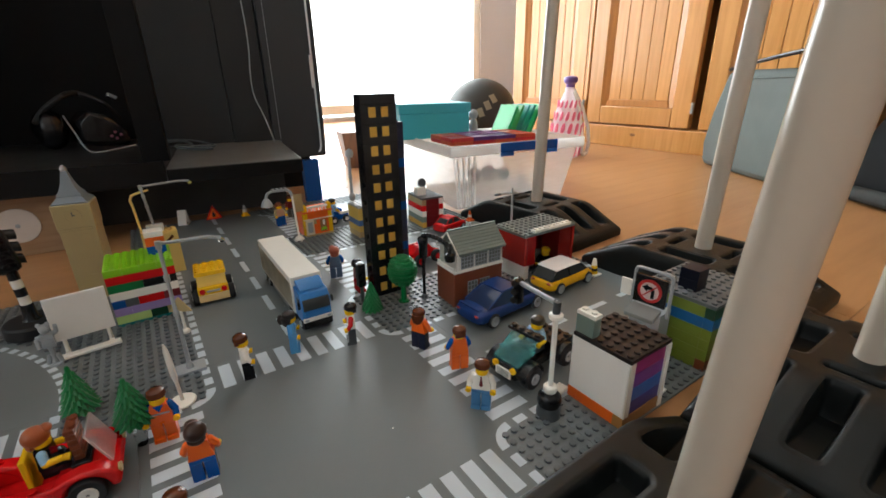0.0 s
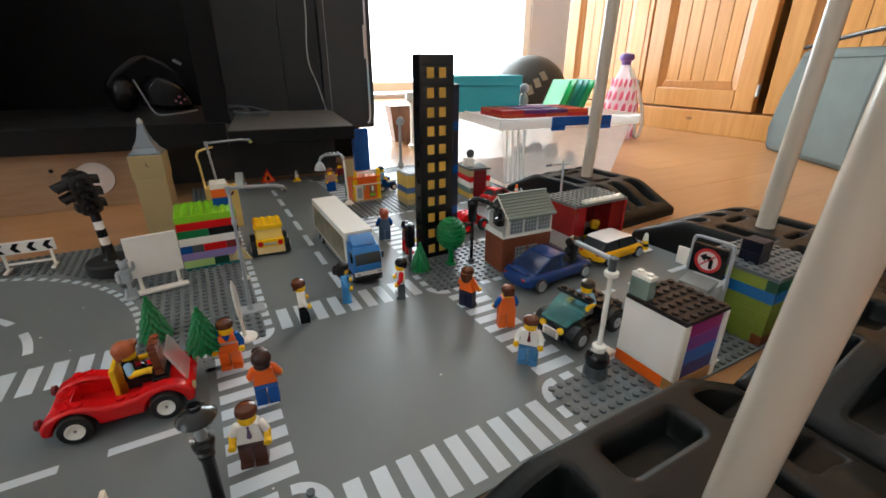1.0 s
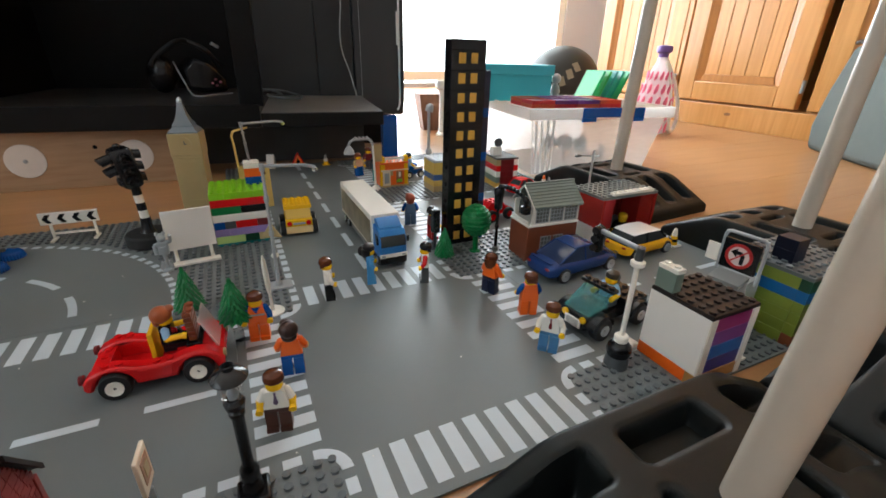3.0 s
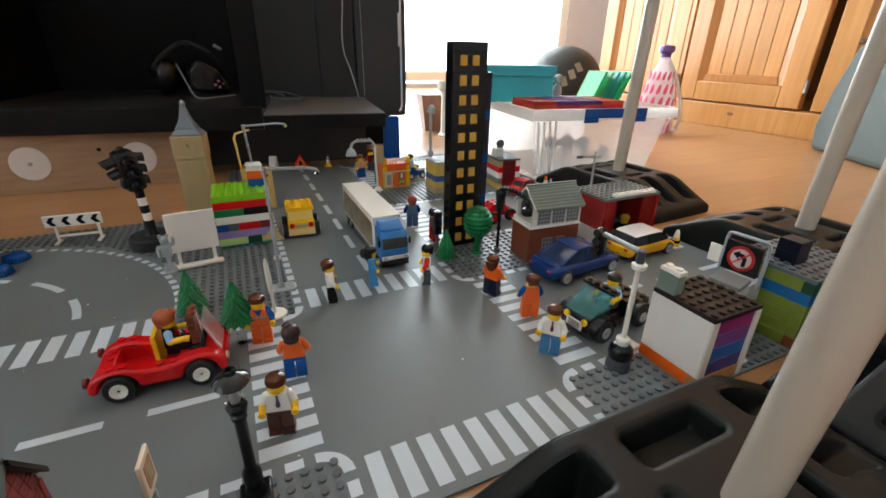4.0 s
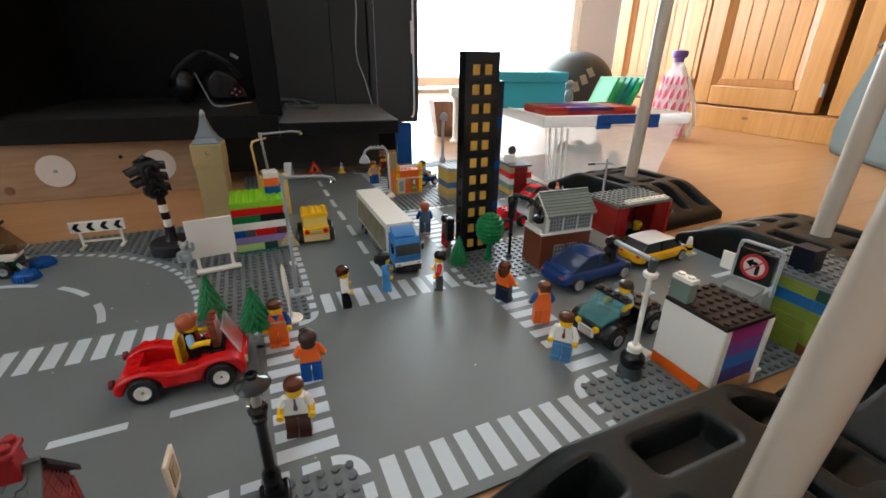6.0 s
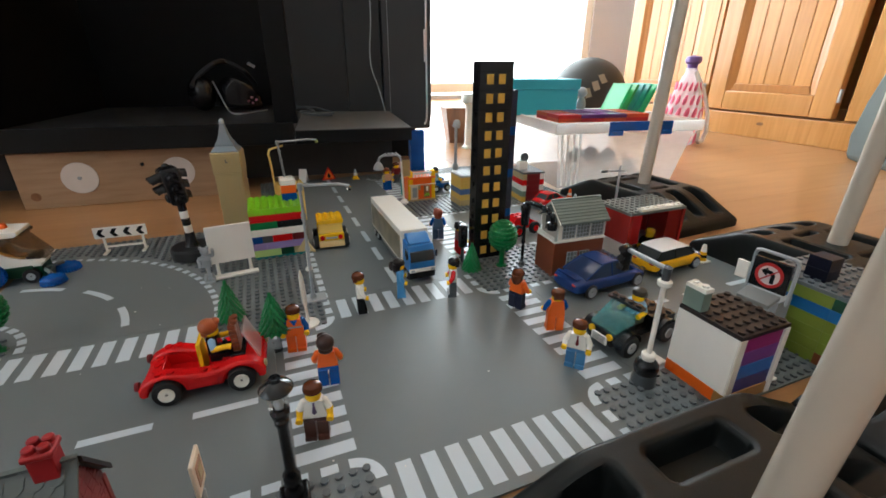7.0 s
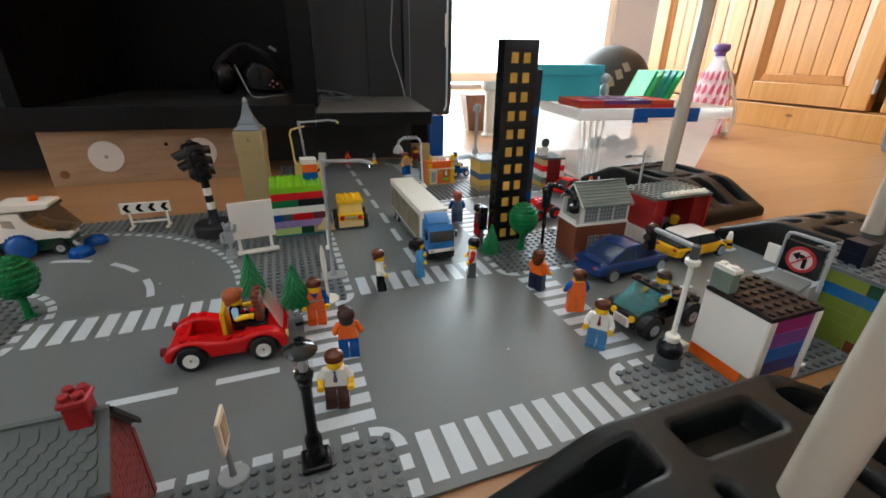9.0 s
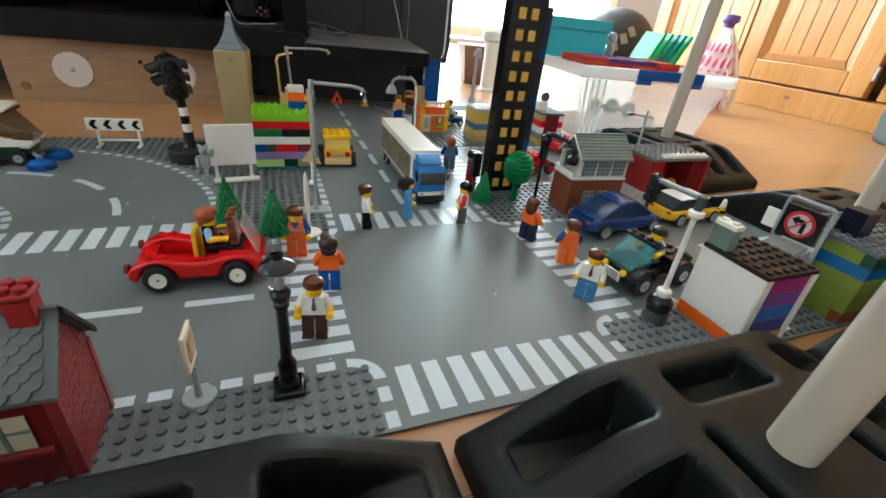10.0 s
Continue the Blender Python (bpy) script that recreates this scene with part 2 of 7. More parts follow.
def tube(bm, pts, r, n=8):
    """A round cable or pipe through points."""
    pts = [Vector(q) for q in pts]
    pts = [q for k, q in enumerate(pts) if k == 0 or (q - pts[k - 1]).length > 1e-6]
    rings, side = [], None
    for k, q in enumerate(pts):
        before = (q - pts[k - 1]).normalized() if k else None
        after = (pts[k + 1] - q).normalized() if k + 1 < len(pts) else before
        before = before or after
        along = before + after
        along = along.normalized() if along.length > 1e-3 else after
        if side is None:
            side = along.orthogonal().normalized()
        side = (side - along * side.dot(along)).normalized()
        up, wide = along.cross(side), 1 / max(0.6, along.dot(after))
        rings.append([bm.verts.new(q + (side * math.cos(2 * math.pi * i / n) + up * math.sin(2 * math.pi * i / n)) * r * wide) for i in range(n)])
    bm.faces.new(rings[0][::-1])
    bm.faces.new(rings[-1])
    for a, b in zip(rings, rings[1:]):
        for i in range(n):
            j = (i + 1) % n
            bm.faces.new((a[i], a[j], b[j], b[i]))
    return bm


def studs(bm, x0, y0, nx, ny, z, n=12, skip=None):
    for i in range(nx):
        for j in range(ny):
            if skip and skip(i, j):
                continue
            rod(bm, (x0 + (i + 0.5) * S, y0 + (j + 0.5) * S, z), (x0 + (i + 0.5) * S, y0 + (j + 0.5) * S, z + 0.0017), 0.0024, n=n)
    return bm


def mesh_of(name, bm, material, sharp=35):
    me = bpy.data.meshes.new(name)
    bm.to_mesh(me)
    bm.free()
    me.materials.append(material)
    me.polygons.foreach_set("use_smooth", [True] * len(me.polygons))
    me.set_sharp_from_angle(angle=radians(sharp))
    return me


def part(name, bm, material, parent, label="", bevel=0.0, at=None):
    ob = new(name, mesh_of(name, bm, material))
    ob.parent = parent
    if at is not None:
        ob.matrix_basis = at
    if bevel:
        b = ob.modifiers.new("edge", "BEVEL")
        b.width, b.segments, b.limit_method, b.angle_limit = bevel, 2, "ANGLE", radians(40)
    if label:
        ob["label"] = label
    return ob


def thing(name, label, category, m, group="", kind=""):
    ob = new(name)
    ob.empty_display_size = 0.01
    ob.matrix_world = m
    return tagged(ob, label, category, group, kind)


def solid(name, bm, material, label, category, m=None, group="", kind="", bevel=0.0):
    """A thing of one mesh."""
    ob = part(name, bm, material, None, "", bevel)
    if m is not None:
        ob.matrix_world = m
    return tagged(ob, label, category, group, kind)


def B():
    return bmesh.new()

# ---- room ----
FZ = -0.0022
floor = solid("floor", box(B(), -2.6, 2.9, -2.4, 2.75, FZ - 0.02, FZ - 0.002), FLOORWOOD, "orange-brown wood laminate floor with a soft sheen", "floor", kind="structure")
PLANK = mesh_of("plank", box(B(), -0.6012, 0.6012, -0.0645, 0.0645, -0.002, 0.0), FLOORWOOD)
for row in range(22):
    for k in range(4):
        x, y = -1.6 + 1.203 * k + (0.37 * row) % 1.2, -0.62 + 0.1295 * row
        if x > 2.395:
            continue
        p = new("floor_plank", PLANK)
        p.parent = floor
        p.location = (x, y, FZ)

bm = B()
box(bm, -2.6, -1.5, 2.65, 2.8, -0.02, 2.4)
box(bm, -1.5, 2.26, 2.65, 2.8, 2.1, 2.4)
box(bm, 2.26, 3.2, 2.65, 2.8, -0.02, 2.4)
box(bm, -1.5, 2.26, 2.65, 2.8, -0.02, 0.02)
solid("wall_north", bm, WALL, "pale mauve-grey painted wall round a bright glazed door", "wall", kind="structure")
bm = B()
box(bm, -2.75, -2.6, -2.4, -1.55, -0.02, 2.4)
box(bm, -2.75, -2.6, 0.05, 2.8, -0.02, 2.4)
box(bm, -2.75, -2.6, -1.55, 0.05, -0.02, 0.7)
box(bm, -2.75, -2.6, -1.55, 0.05, 2.0, 2.4)
solid("wall_west", bm, WALL, "plain pale painted wall with a window", "wall", kind="structure")
bm = B()
box(bm, -2.75, 3.2, -2.55, -2.4, -0.02, 2.4)
solid("wall_south", bm, WALL, "plain pale painted wall", "wall", kind="structure")
solid("wall_east", box(B(), 3.0, 3.15, -2.55, 2.8, -0.02, 2.4), WALL, "plain pale painted wall", "wall", kind="structure")
solid("ceiling", box(B(), -2.75, 3.2, -2.55, 2.8, 2.4, 2.5), CEIL, "plain white ceiling", "ceiling", kind="structure")
solid("backdrop", box(B(), -3.2, 4.6, 3.3, 3.32, -0.5, 3.0), OUTSIDE, "blown-out daylight outside the glazed door", "backdrop", kind="structure")

# ---- baseplates ----
PLATES = {
    "crossing": (0, 0), "side_road": (-32, 0), "bend": (-32, 32), "high_street": (0, 32), "far_street": (0, 64),
    "right_street": (32, 0), "second_right_street": (32, 32), "third_right_street": (32, 64),
}


def quad(bm, pts, z=0.00018):
    bm.append([[(x * S, y * S, z) for x, y in pts]])


def ring_piece(bm, cx, cy, r0, r1, a0, a1, n=6):
    first = len(bm)
    for k in range(n):
        u, v = radians(a0 + (a1 - a0) * k / n), radians(a0 + (a1 - a0) * (k + 1) / n)
        quad(bm, [(cx + r * math.cos(a), cy + r * math.sin(a)) for r, a in ((r0, u), (r1, u), (r1, v), (r0, v))])
    bm[first:] = [[face for piece in bm[first:] for face in piece]]


def turned(f, q):
    """f draws rectangles on the side towards +y; q quarter turns move them round the plate's middle."""
    c, s = ((1, 0), (0, 1), (-1, 0), (0, -1))[q % 4]
    return lambda bm, x0, x1, y0, y1: quad(bm, [(c * x - s * y, s * x + c * y) for x, y in ((x0, y0), (x1, y0), (x1, y1), (x0, y1))])


def crosswalk(bm, q):
    r = turned(None, q)
    for k in range(9):
        r(bm, -8.5 + 1.97 * k, -7.3 + 1.97 * k, 10.8, 15.2)
    for s in (-1, 1):
        for y in (12.4, 14.5):
            r(bm, s * 9.65 - 0.4, s * 9.65 + 0.4, y, y + 1.25)


def kerb_corner(bm, q):
    """The curved white line round the corner block towards +x +y, turned q quarters."""
    c, s = ((1, 0), (0, 1), (-1, 0), (0, -1))[q % 4]
    cx, cy = 11.6, 11.6
    first = len(bm)
    for a in range(6):
        u, v = radians(180 + 15 * a), radians(195 + 15 * a)
        p = [(cx + r * math.cos(t), cy + r * math.sin(t)) for r, t in ((1.55, u), (2.4, u), (2.4, v), (1.55, v))]
        quad(bm, [(c * x - s * y, s * x + c * y) for x, y in p])
    bm[first:] = [[face for piece in bm[first:] for face in piece]]


def edge_line(bm, q, skip=()):
    """The dotted line along the pavement on the side towards +y, turned q quarters."""
    r = turned(None, q)
    for k in range(16):
        if k not in skip:
            r(bm, -15.65 + 2 * k, -14.35 + 2 * k, 9.2, 10.0)


def centre_line(bm, q, first=0, last=4):
    r = turned(None, q)
    for k in range(first, last):
        r(bm, -14.8 + 8 * k, -9.7 + 8 * k, -0.4, 0.4)


def block(bm, x0, y0, nx, ny):
    studs(bm, x0 * S, y0 * S, nx, ny, 0.0, 8)


for name, (px, py) in PLATES.items():
    plate = thing("road_baseplate", "dark grey studded road baseplate with white road markings", "baseplate", pose(px * S, py * S, 0), "road baseplates")
    part("sheet", box(B(), -16 * S + 0.0001, 16 * S - 0.0001, -16 * S + 0.0001, 16 * S - 0.0001, -0.0018, 0), ROAD, plate)
    mk, st = [], B()
    corners = ()
    if name == "crossing":
        for q in range(4):
            crosswalk(mk, q)
            kerb_corner(mk, q)
        corners = (0, 1, 2, 3)
    elif name == "side_road":
        edge_line(mk, 2)
        crosswalk(mk, 0)
        kerb_corner(mk, 0)
        kerb_corner(mk, 1)
        centre_line(mk, 0, 0, 1)
        centre_line(mk, 0, 2, 4)
        corners = (0, 1)
        block(st, -16, -16, 32, 6)
    elif name in ("high_street", "far_street"):
        edge_line(mk, 1)
        crosswalk(mk, 3)
        kerb_corner(mk, 0)
        kerb_corner(mk, 3)
        centre_line(mk, 1)
        corners = (0, 3)
        block(st, -16, -16, 6, 32)
    elif name == "bend":
        # the road turns from the near side to the far left
        for k in range(24):
            ring_piece(mk, -16, -16, 25.8, 26.6, 3.75 * k + 0.8, 3.75 * k + 2.9, 2)
        for k in range(7):
            ring_piece(mk, -16, -16, 7.4, 8.2, 12.86 * k + 2, 12.86 * k + 10.5, 2)
        for k in range(3):
            ring_piece(mk, -16, -16, 16.4, 17.2, 28.5 * k + 7.5, 28.5 * k + 25, 5)
        studs(st, -16 * S, -16 * S, 32, 32, 0.0, 8, lambda i, j: 6.9 < math.hypot(i + 0.5, j + 0.5) < 27.4)
    else:
        edge_line(mk, 0)
        edge_line(mk, 2)
        centre_line(mk, 0)
        block(st, -16, -16, 32, 6)
        block(st, -16, 10, 32, 6)
    for q in corners:
        sx, sy = ((1, 1), (-1, 1), (-1, -1), (1, -1))[q]
        block(st, 10 if sx > 0 else -16, 10 if sy > 0 else -16, 6, 6)
    for piece in mk:
        bm = B()
        for face in piece:
            f = bm.faces.new([bm.verts.new(p) for p in face])
            f.normal_update()
            if f.normal.z < 0:
                f.normal_flip()
        bmesh.ops.remove_doubles(bm, verts=bm.verts, dist=1e-6)
        part("road_marking", bm, MARK, plate)
    tagged(part("stud_field", st, STUD, plate), kind="stuff")

# ---- pole stands ----
def smooth(a, b, v):
    k = min(1.0, max(0.0, (v - a) / (b - a)))
    return k * k * (3 - 2 * k)


FL, FW, FT = 0.121, 0.0645, 0.044


def well(u, v, x0, x1, y0, y1, rad):
    """Signed distance to a rectangle with rounded corners, negative inside."""
    qx, qy = abs(u - (x0 + x1) / 2) - (x1 - x0) / 2 + rad, abs(v - (y0 + y1) / 2) - (y1 - y0) / 2 + rad
    return math.hypot(max(qx, 0), max(qy, 0)) + min(max(qx, qy), 0) - rad


def foot_height(u, v):
    a, b = abs(u), abs(v)
    slope = 0.013 + (FL - a) * 0.5
    k = max(0.0, 1 - abs(FT - slope) / 0.006)
    h = min(FT, slope) - 0.0015 * k * k
    cut = lip = 0.0
    for d, low in (
        (well(a, v, 0.0465, 0.108, -0.0105, 0.0105, 0.005), 0.0135 + 0.10 * max(0.0, a - 0.06)),
        (well(a, b, 0.0465, 0.108, 0.0285, 0.0500, 0.005), 0.0135 + 0.10 * max(0.0, a - 0.06)),
        (well(a, b, -0.0285, 0.0285, 0.0280, 0.0500, 0.0055), 0.0285),
        (well(a, v, 0.0265, 0.0355, -0.0175, 0.0175, 0.0042), 0.0275),
    ):
        cut = max(cut, smooth(0.0002, -0.0034, d) * max(0.0, h - low)) if d < 0.001 else cut
        lip = max(lip, 0.0011 * smooth(0.0028, -0.0005, d)) if d < 0.003 else lip
    edge = min(FL - a, FW - b)
    rim = math.sqrt(max(0.0, 1 - (1 - min(1.0, edge / 0.006)) ** 2))
    return (h - max(cut, lip)) * (0.62 + 0.38 * rim)


def foot_mesh():
    nx, ny, bm = 300, 150, B()
    grid = [[bm.verts.new((-FL + 2 * FL * i / nx, -FW + 2 * FW * j / ny, foot_height(-FL + 2 * FL * i / nx, -FW + 2 * FW * j / ny))) for j in range(ny + 1)] for i in range(nx + 1)]
    for i in range(nx):
        for j in range(ny):
            bm.faces.new((grid[i][j], grid[i + 1][j], grid[i + 1][j + 1], grid[i][j + 1]))
    loop = [grid[i][0] for i in range(nx)] + [grid[nx][j] for j in range(ny)] + [grid[i][ny] for i in range(nx, 0, -1)] + [grid[0][j] for j in range(ny, 0, -1)]
    low = [bm.verts.new((v.co.x, v.co.y, 0)) for v in loop]
    for i in range(len(loop)):
        j = (i + 1) % len(loop)
        bm.faces.new((low[i], low[j], loop[j], loop[i]))
    return mesh_of("foot", bm, BASEBLACK, 60)


FOOT = foot_mesh()


def stand(m, lean=(0.0, 0.0), slack=0.0):
    t = thing("pole_stand", "white enamelled tube standing in a black moulded plastic foot", "stand", m, "pole stands")
    f = new("foot", FOOT)
    f.parent = t
    f.location.x = slack
    f["label"] = "black moulded plastic foot with deep pockets"
    way = m.to_3x3().inverted() @ Vector((lean[0], lean[1], 1.0))
    base = Vector((0, 0, FT - 0.004))
    part("pole", rod(B(), base, base + way * 1.3, 0.0092, n=40), POLE, t, "white enamelled tube")
    return t


stand(pose(0.062, -0.209, FZ), (0.0, -0.049), 0.0055)
stand(pose(0.315, -0.210, FZ))
stand(pose(-0.186, -0.209, FZ), slack=0.004)
stand(pose(0.446, -0.028, FZ, 0, 0, 91), (0.0, -0.02))
stand(pose(0.450, 0.248, FZ, 0, 0, 94), (0.012, -0.018))

# ---- television unit ----
unit = thing("television_unit", "black ash television unit with a low open shelf and a divider", "cabinet", pose(-0.466, 0.600, FZ, 0, 0, -8))
part("shelf", box(B(), -1.0, 0.4118, 0, 0.55, 0.090, 0.114), SHELF, unit, "black shelf, lightened for window light", bevel=0.001)
part("end_shelf", box(B(), 0.4122, 0.617, 0.0008, 0.55, 0.090, 0.1136), LITSHELF, unit, "black end shelf, paled for window light", bevel=0.001)
# added black strip keeps the paled board's front edge dark
part("end_rail", box(B(), 0.4128, 0.617, -0.003, 0.0006, 0.0905, 0.1128), RAIL, unit, "black front edge", bevel=0.0008)
part("front_rail", box(B(), -1.0, 0.412, -0.004, 0.0, 0.092, 0.127), RAIL, unit, "black front rail", bevel=0.0008)
part("back_panel", box(B(), -1.0, 0.617, 0.53, 0.55, 0.114, 1.1), UNIT, unit)
part("plinth", box(B(), -1.0, 0.60, 0.15, 0.17, 0, 0.090), SHADE, unit)
part("divider", box(B(), 0.372, 0.412, 0.095, 0.125, 0.114, 1.1), UNIT, unit, bevel=0.001)
part("divider", box(B(), -0.10, -0.075, 0.095, 0.53, 0.114, 1.1), UNIT, unit, bevel=0.001)
part("top", box(B(), -1.0, 0.63, -0.01, 0.55, 1.1, 1.13), UNIT, unit)
for x in (-0.95, 0.5):
    part("leg", box(B(), x, x + 0.05, 0.43, 0.48, 0, 0.090), UNIT, unit)
sp = thing("flat_television", "tall black glossy casing with rounded corner and silver edge strip", "television", pose(0.193, 0.815, FZ, 0, 0, -8))
SCREEN = grain("matt_black_screen", (0.0105, 0.0105, 0.011), 0.42, vary=0.1, scale=5, bump=0.02)
part("casing", box(B(), -0.10, -0.0175, 0.004, 0.05, 0.07, 1.2), SCREEN, sp, bevel=0.002)
bm = B()
prism(bm, [(-0.016, 0.07), (0.080, 0.07), (0.092, 0.074), (0.098, 0.083), (0.101, 0.105), (0.101, 1.2), (-0.016, 1.2)], 0.0, 0.05, SIDE)
part("front_panel", bm, SATIN, sp, "smooth satin black panel, greyed for window haze", bevel=0.003)
part("screen", box(B(), -0.236, -0.1003, 0.0042, 0.05, 0.1146, 1.2), SCREEN, sp, "dull black screen")
part("rear_shell", box(B(), 0.020, 0.110, 0.051, 0.09, 0.062, 1.2), UNIT, sp, bevel=0.006)
bm = B()
tube(bm, [(0.082, -0.0006, 0.080), (0.086, -0.0006, 0.084), (0.0885, -0.0006, 0.094), (0.089, -0.0006, 0.12), (0.0885, -0.0006, 0.6), (0.088, -0.0006, 1.19)], 0.0022)
part("trim", bm, SILVER, sp, "thin silver edge strip")
part("edge_line", box(B(), -0.0016, -0.0008, -0.0007, 0.0008, 0.074, 1.19), GREY, sp, "fine pale edge line")
part("catch", box(B(), 0.0825, 0.0865, -0.0045, -0.0005, 0.225, 0.295), SILVER, sp, "small silver catch", bevel=0.001)
part("stand_base", box(B(), -0.10, 0.06, 0.005, 0.06, 0.0, 0.0695), UNIT, sp)

wb = thing("wooden_box", "pale plywood box with two white discs on its front", "box", pose(-0.335, 0.600, FZ, 0, 0, -2.4))
part("body", box(B(), -0.147, 0.145, 0, 0.06, 0.0, 0.0895), BEECH, wb, bevel=0.001)
for x in (-0.061, 0.081):
    d = part("disc", lathe(B(), ((0.0, 0.0), (0.025, 0.0), (0.0255, 0.0006), (0.0255, 0.0016), (0.025, 0.002), (0.0, 0.002)), 40, m=Matrix.Rotation(radians(90), 4, "X")), toy("worn_card", 214, 205, 196, 0.6, vary=0.05), wb, "round white paper disc", at=pose(x, 0.0, 0.0465))
    part("pin", lathe(B(), ((0.003, 0.0), (0.003, 0.003), (0.001, 0.004)), 12, m=Matrix.Rotation(radians(90), 4, "X")), GREY, d)
part("knot", lathe(B(), ((0.0, 0.0), (0.0068, 0.0), (0.0068, 0.0005), (0.0, 0.0006)), 18, m=Matrix.Rotation(radians(90), 4, "X")), PINEKNOT, wb, "dark knot", at=pose(-0.127, 0.0, 0.020))
part("hole", lathe(B(), ((0.003, 0.0), (0.003, 0.0008)), 14, m=Matrix.Rotation(radians(90), 4, "X")), BLACK, wb, "small dark hole", at=pose(0.030, 0.0, 0.063))

gc = thing("game_headset", "black headset and game pad tangled on the shelf", "headset", pose(-0.178, 0.96, 0.1120, 0, 0, 20))
bm = B()
ball(bm, (-0.045, 0.02, 0.040), 0.030, 0.034, 0.040, 20, 12)
part("ear_cup", bm, BLACK, gc, "glossy round ear cup")
bm = loft(B(), [[(x, y0, z0), (x, y1, z0), (x, y1, z1), (x, y0, z1)] for x, y0, y1, z0, z1 in ((-0.012, -0.02, 0.03, 0.010, 0.052), (0.012, -0.034, 0.03, 0.004, 0.078), (0.05, -0.038, 0.03, 0.002, 0.060), (0.082, -0.022, 0.02, 0.001, 0.030))])
part("game_pad", bm, BLACK, gc, "glossy black pad body", bevel=0.009)
for a, b in ((0.040, 0.022), (0.049, 0.017), (0.058, 0.024), (0.048, 0.030)):
    part("button", ball(B(), (a, -0.0385, b), 0.0032, 0.0016, 0.0028, 8, 6), toy("dull_pink_plastic", 150, 96, 112, 0.4), gc, "small pale button")
bm = B()
tube(bm, [(-0.070 + 0.15 * k / 14, 0.0 + 0.01 * math.sin(k), 0.055 + 0.055 * math.sin(math.pi * k / 14)) for k in range(15)], 0.0055)
part("headband", bm, RUBBER, gc)
part("slider", box(B(), 0.005, 0.022, -0.004, 0.004, 0.118, 0.124), GREY, gc, "small pale slider", at=pose(0, 0, 0.004, 0, 30, 0))


def cable(name, label, pts, r, material):
    """A cable that runs smoothly through its points."""
    cu = bpy.data.curves.new(name, "CURVE")
    cu.dimensions, cu.bevel_depth, cu.bevel_resolution = "3D", r, 2
    sp_ = cu.splines.new("NURBS")
    sp_.points.add(len(pts) - 1)
    for p, q in zip(sp_.points, pts):
        p.co = (*q, 1)
    sp_.use_endpoint_u, sp_.order_u = True, 3
    cu.materials.append(material)
    return tagged(new(name, cu), label, "cable")


cable("white_cable", "thin white cable lying on the black shelf", [(-0.20, 0.96, 0.178), (-0.188, 0.93, 0.15), (-0.172, 0.88, 0.1135), (-0.155, 0.83, 0.1135), (-0.13, 0.86, 0.1135), (-0.09, 0.92, 0.1135)], 0.0016, GREY)
cable("black_cable", "tangled dark cable with a plug on the shelf", [(-0.06, 0.85, 0.1135), (-0.02, 0.84, 0.130), (0.02, 0.82, 0.1135), (-0.03, 0.80, 0.120), (-0.01, 0.78, 0.114), (0.02, 0.74, 0.114), (0.035, 0.725, 0.115)], 0.0022, DKGREY)
cable("loose_lead", "second thin lead trailing over the shelf", [(-0.055, 0.83, 0.128), (0.0, 0.83, 0.128), (0.045, 0.81, 0.116), (0.05, 0.76, 0.1135), (0.012, 0.80, 0.1135)], 0.0016, DKGREY)
cable("power_lead", "thin white lead hanging down to the shelf", [(0.138, 0.78, 0.9), (0.140, 0.78, 0.45), (0.147, 0.78, 0.32), (0.138, 0.78, 0.245), (0.140, 0.78, 0.205), (0.155, 0.78, 0.17), (0.165, 0.765, 0.1135)], 0.0013, GREY)

# ---- cupboard ----
cup = thing("pine_cupboard", "lacquered orange pine cupboard with grooved panel doors", "cupboard", pose(1.385, 0.0, FZ))
for name, a, b, c, d, e, f in (
    ("back", 0.46, 0.48, -0.85, 1.355, 0.055, 2.2), ("side", 0.03, 0.46, 1.335, 1.355, 0.055, 2.2), ("side", 0.03, 0.46, -0.85, -0.83, 0.055, 2.2),
    ("top", 0.0, 0.48, -0.86, 1.36, 2.2, 2.23), ("bottom", 0.03, 0.46, -0.83, 1.335, 0.055, 0.075),
):
    part(name, box(B(), a, b, c, d, e, f), PINE, cup)
plinth = part("plinth", box(B(), 0.004, 0.03, -0.85, 1.355, 0.0, 0.073), PINE, cup, "pine plinth board with knots", bevel=0.002)
for y, z in ((0.695, 0.045), (0.16, 0.03)):
    part("knot", lathe(B(), ((0.0, 0.0), (0.011, 0.0), (0.011, 0.0012), (0.0, 0.0014)), 20, m=Matrix.Rotation(radians(-90), 4, "Y") @ Matrix.Diagonal((0.45, 1, 1, 1))), PINEKNOT, plinth, "dark knot", at=pose(0.0042, y, z))


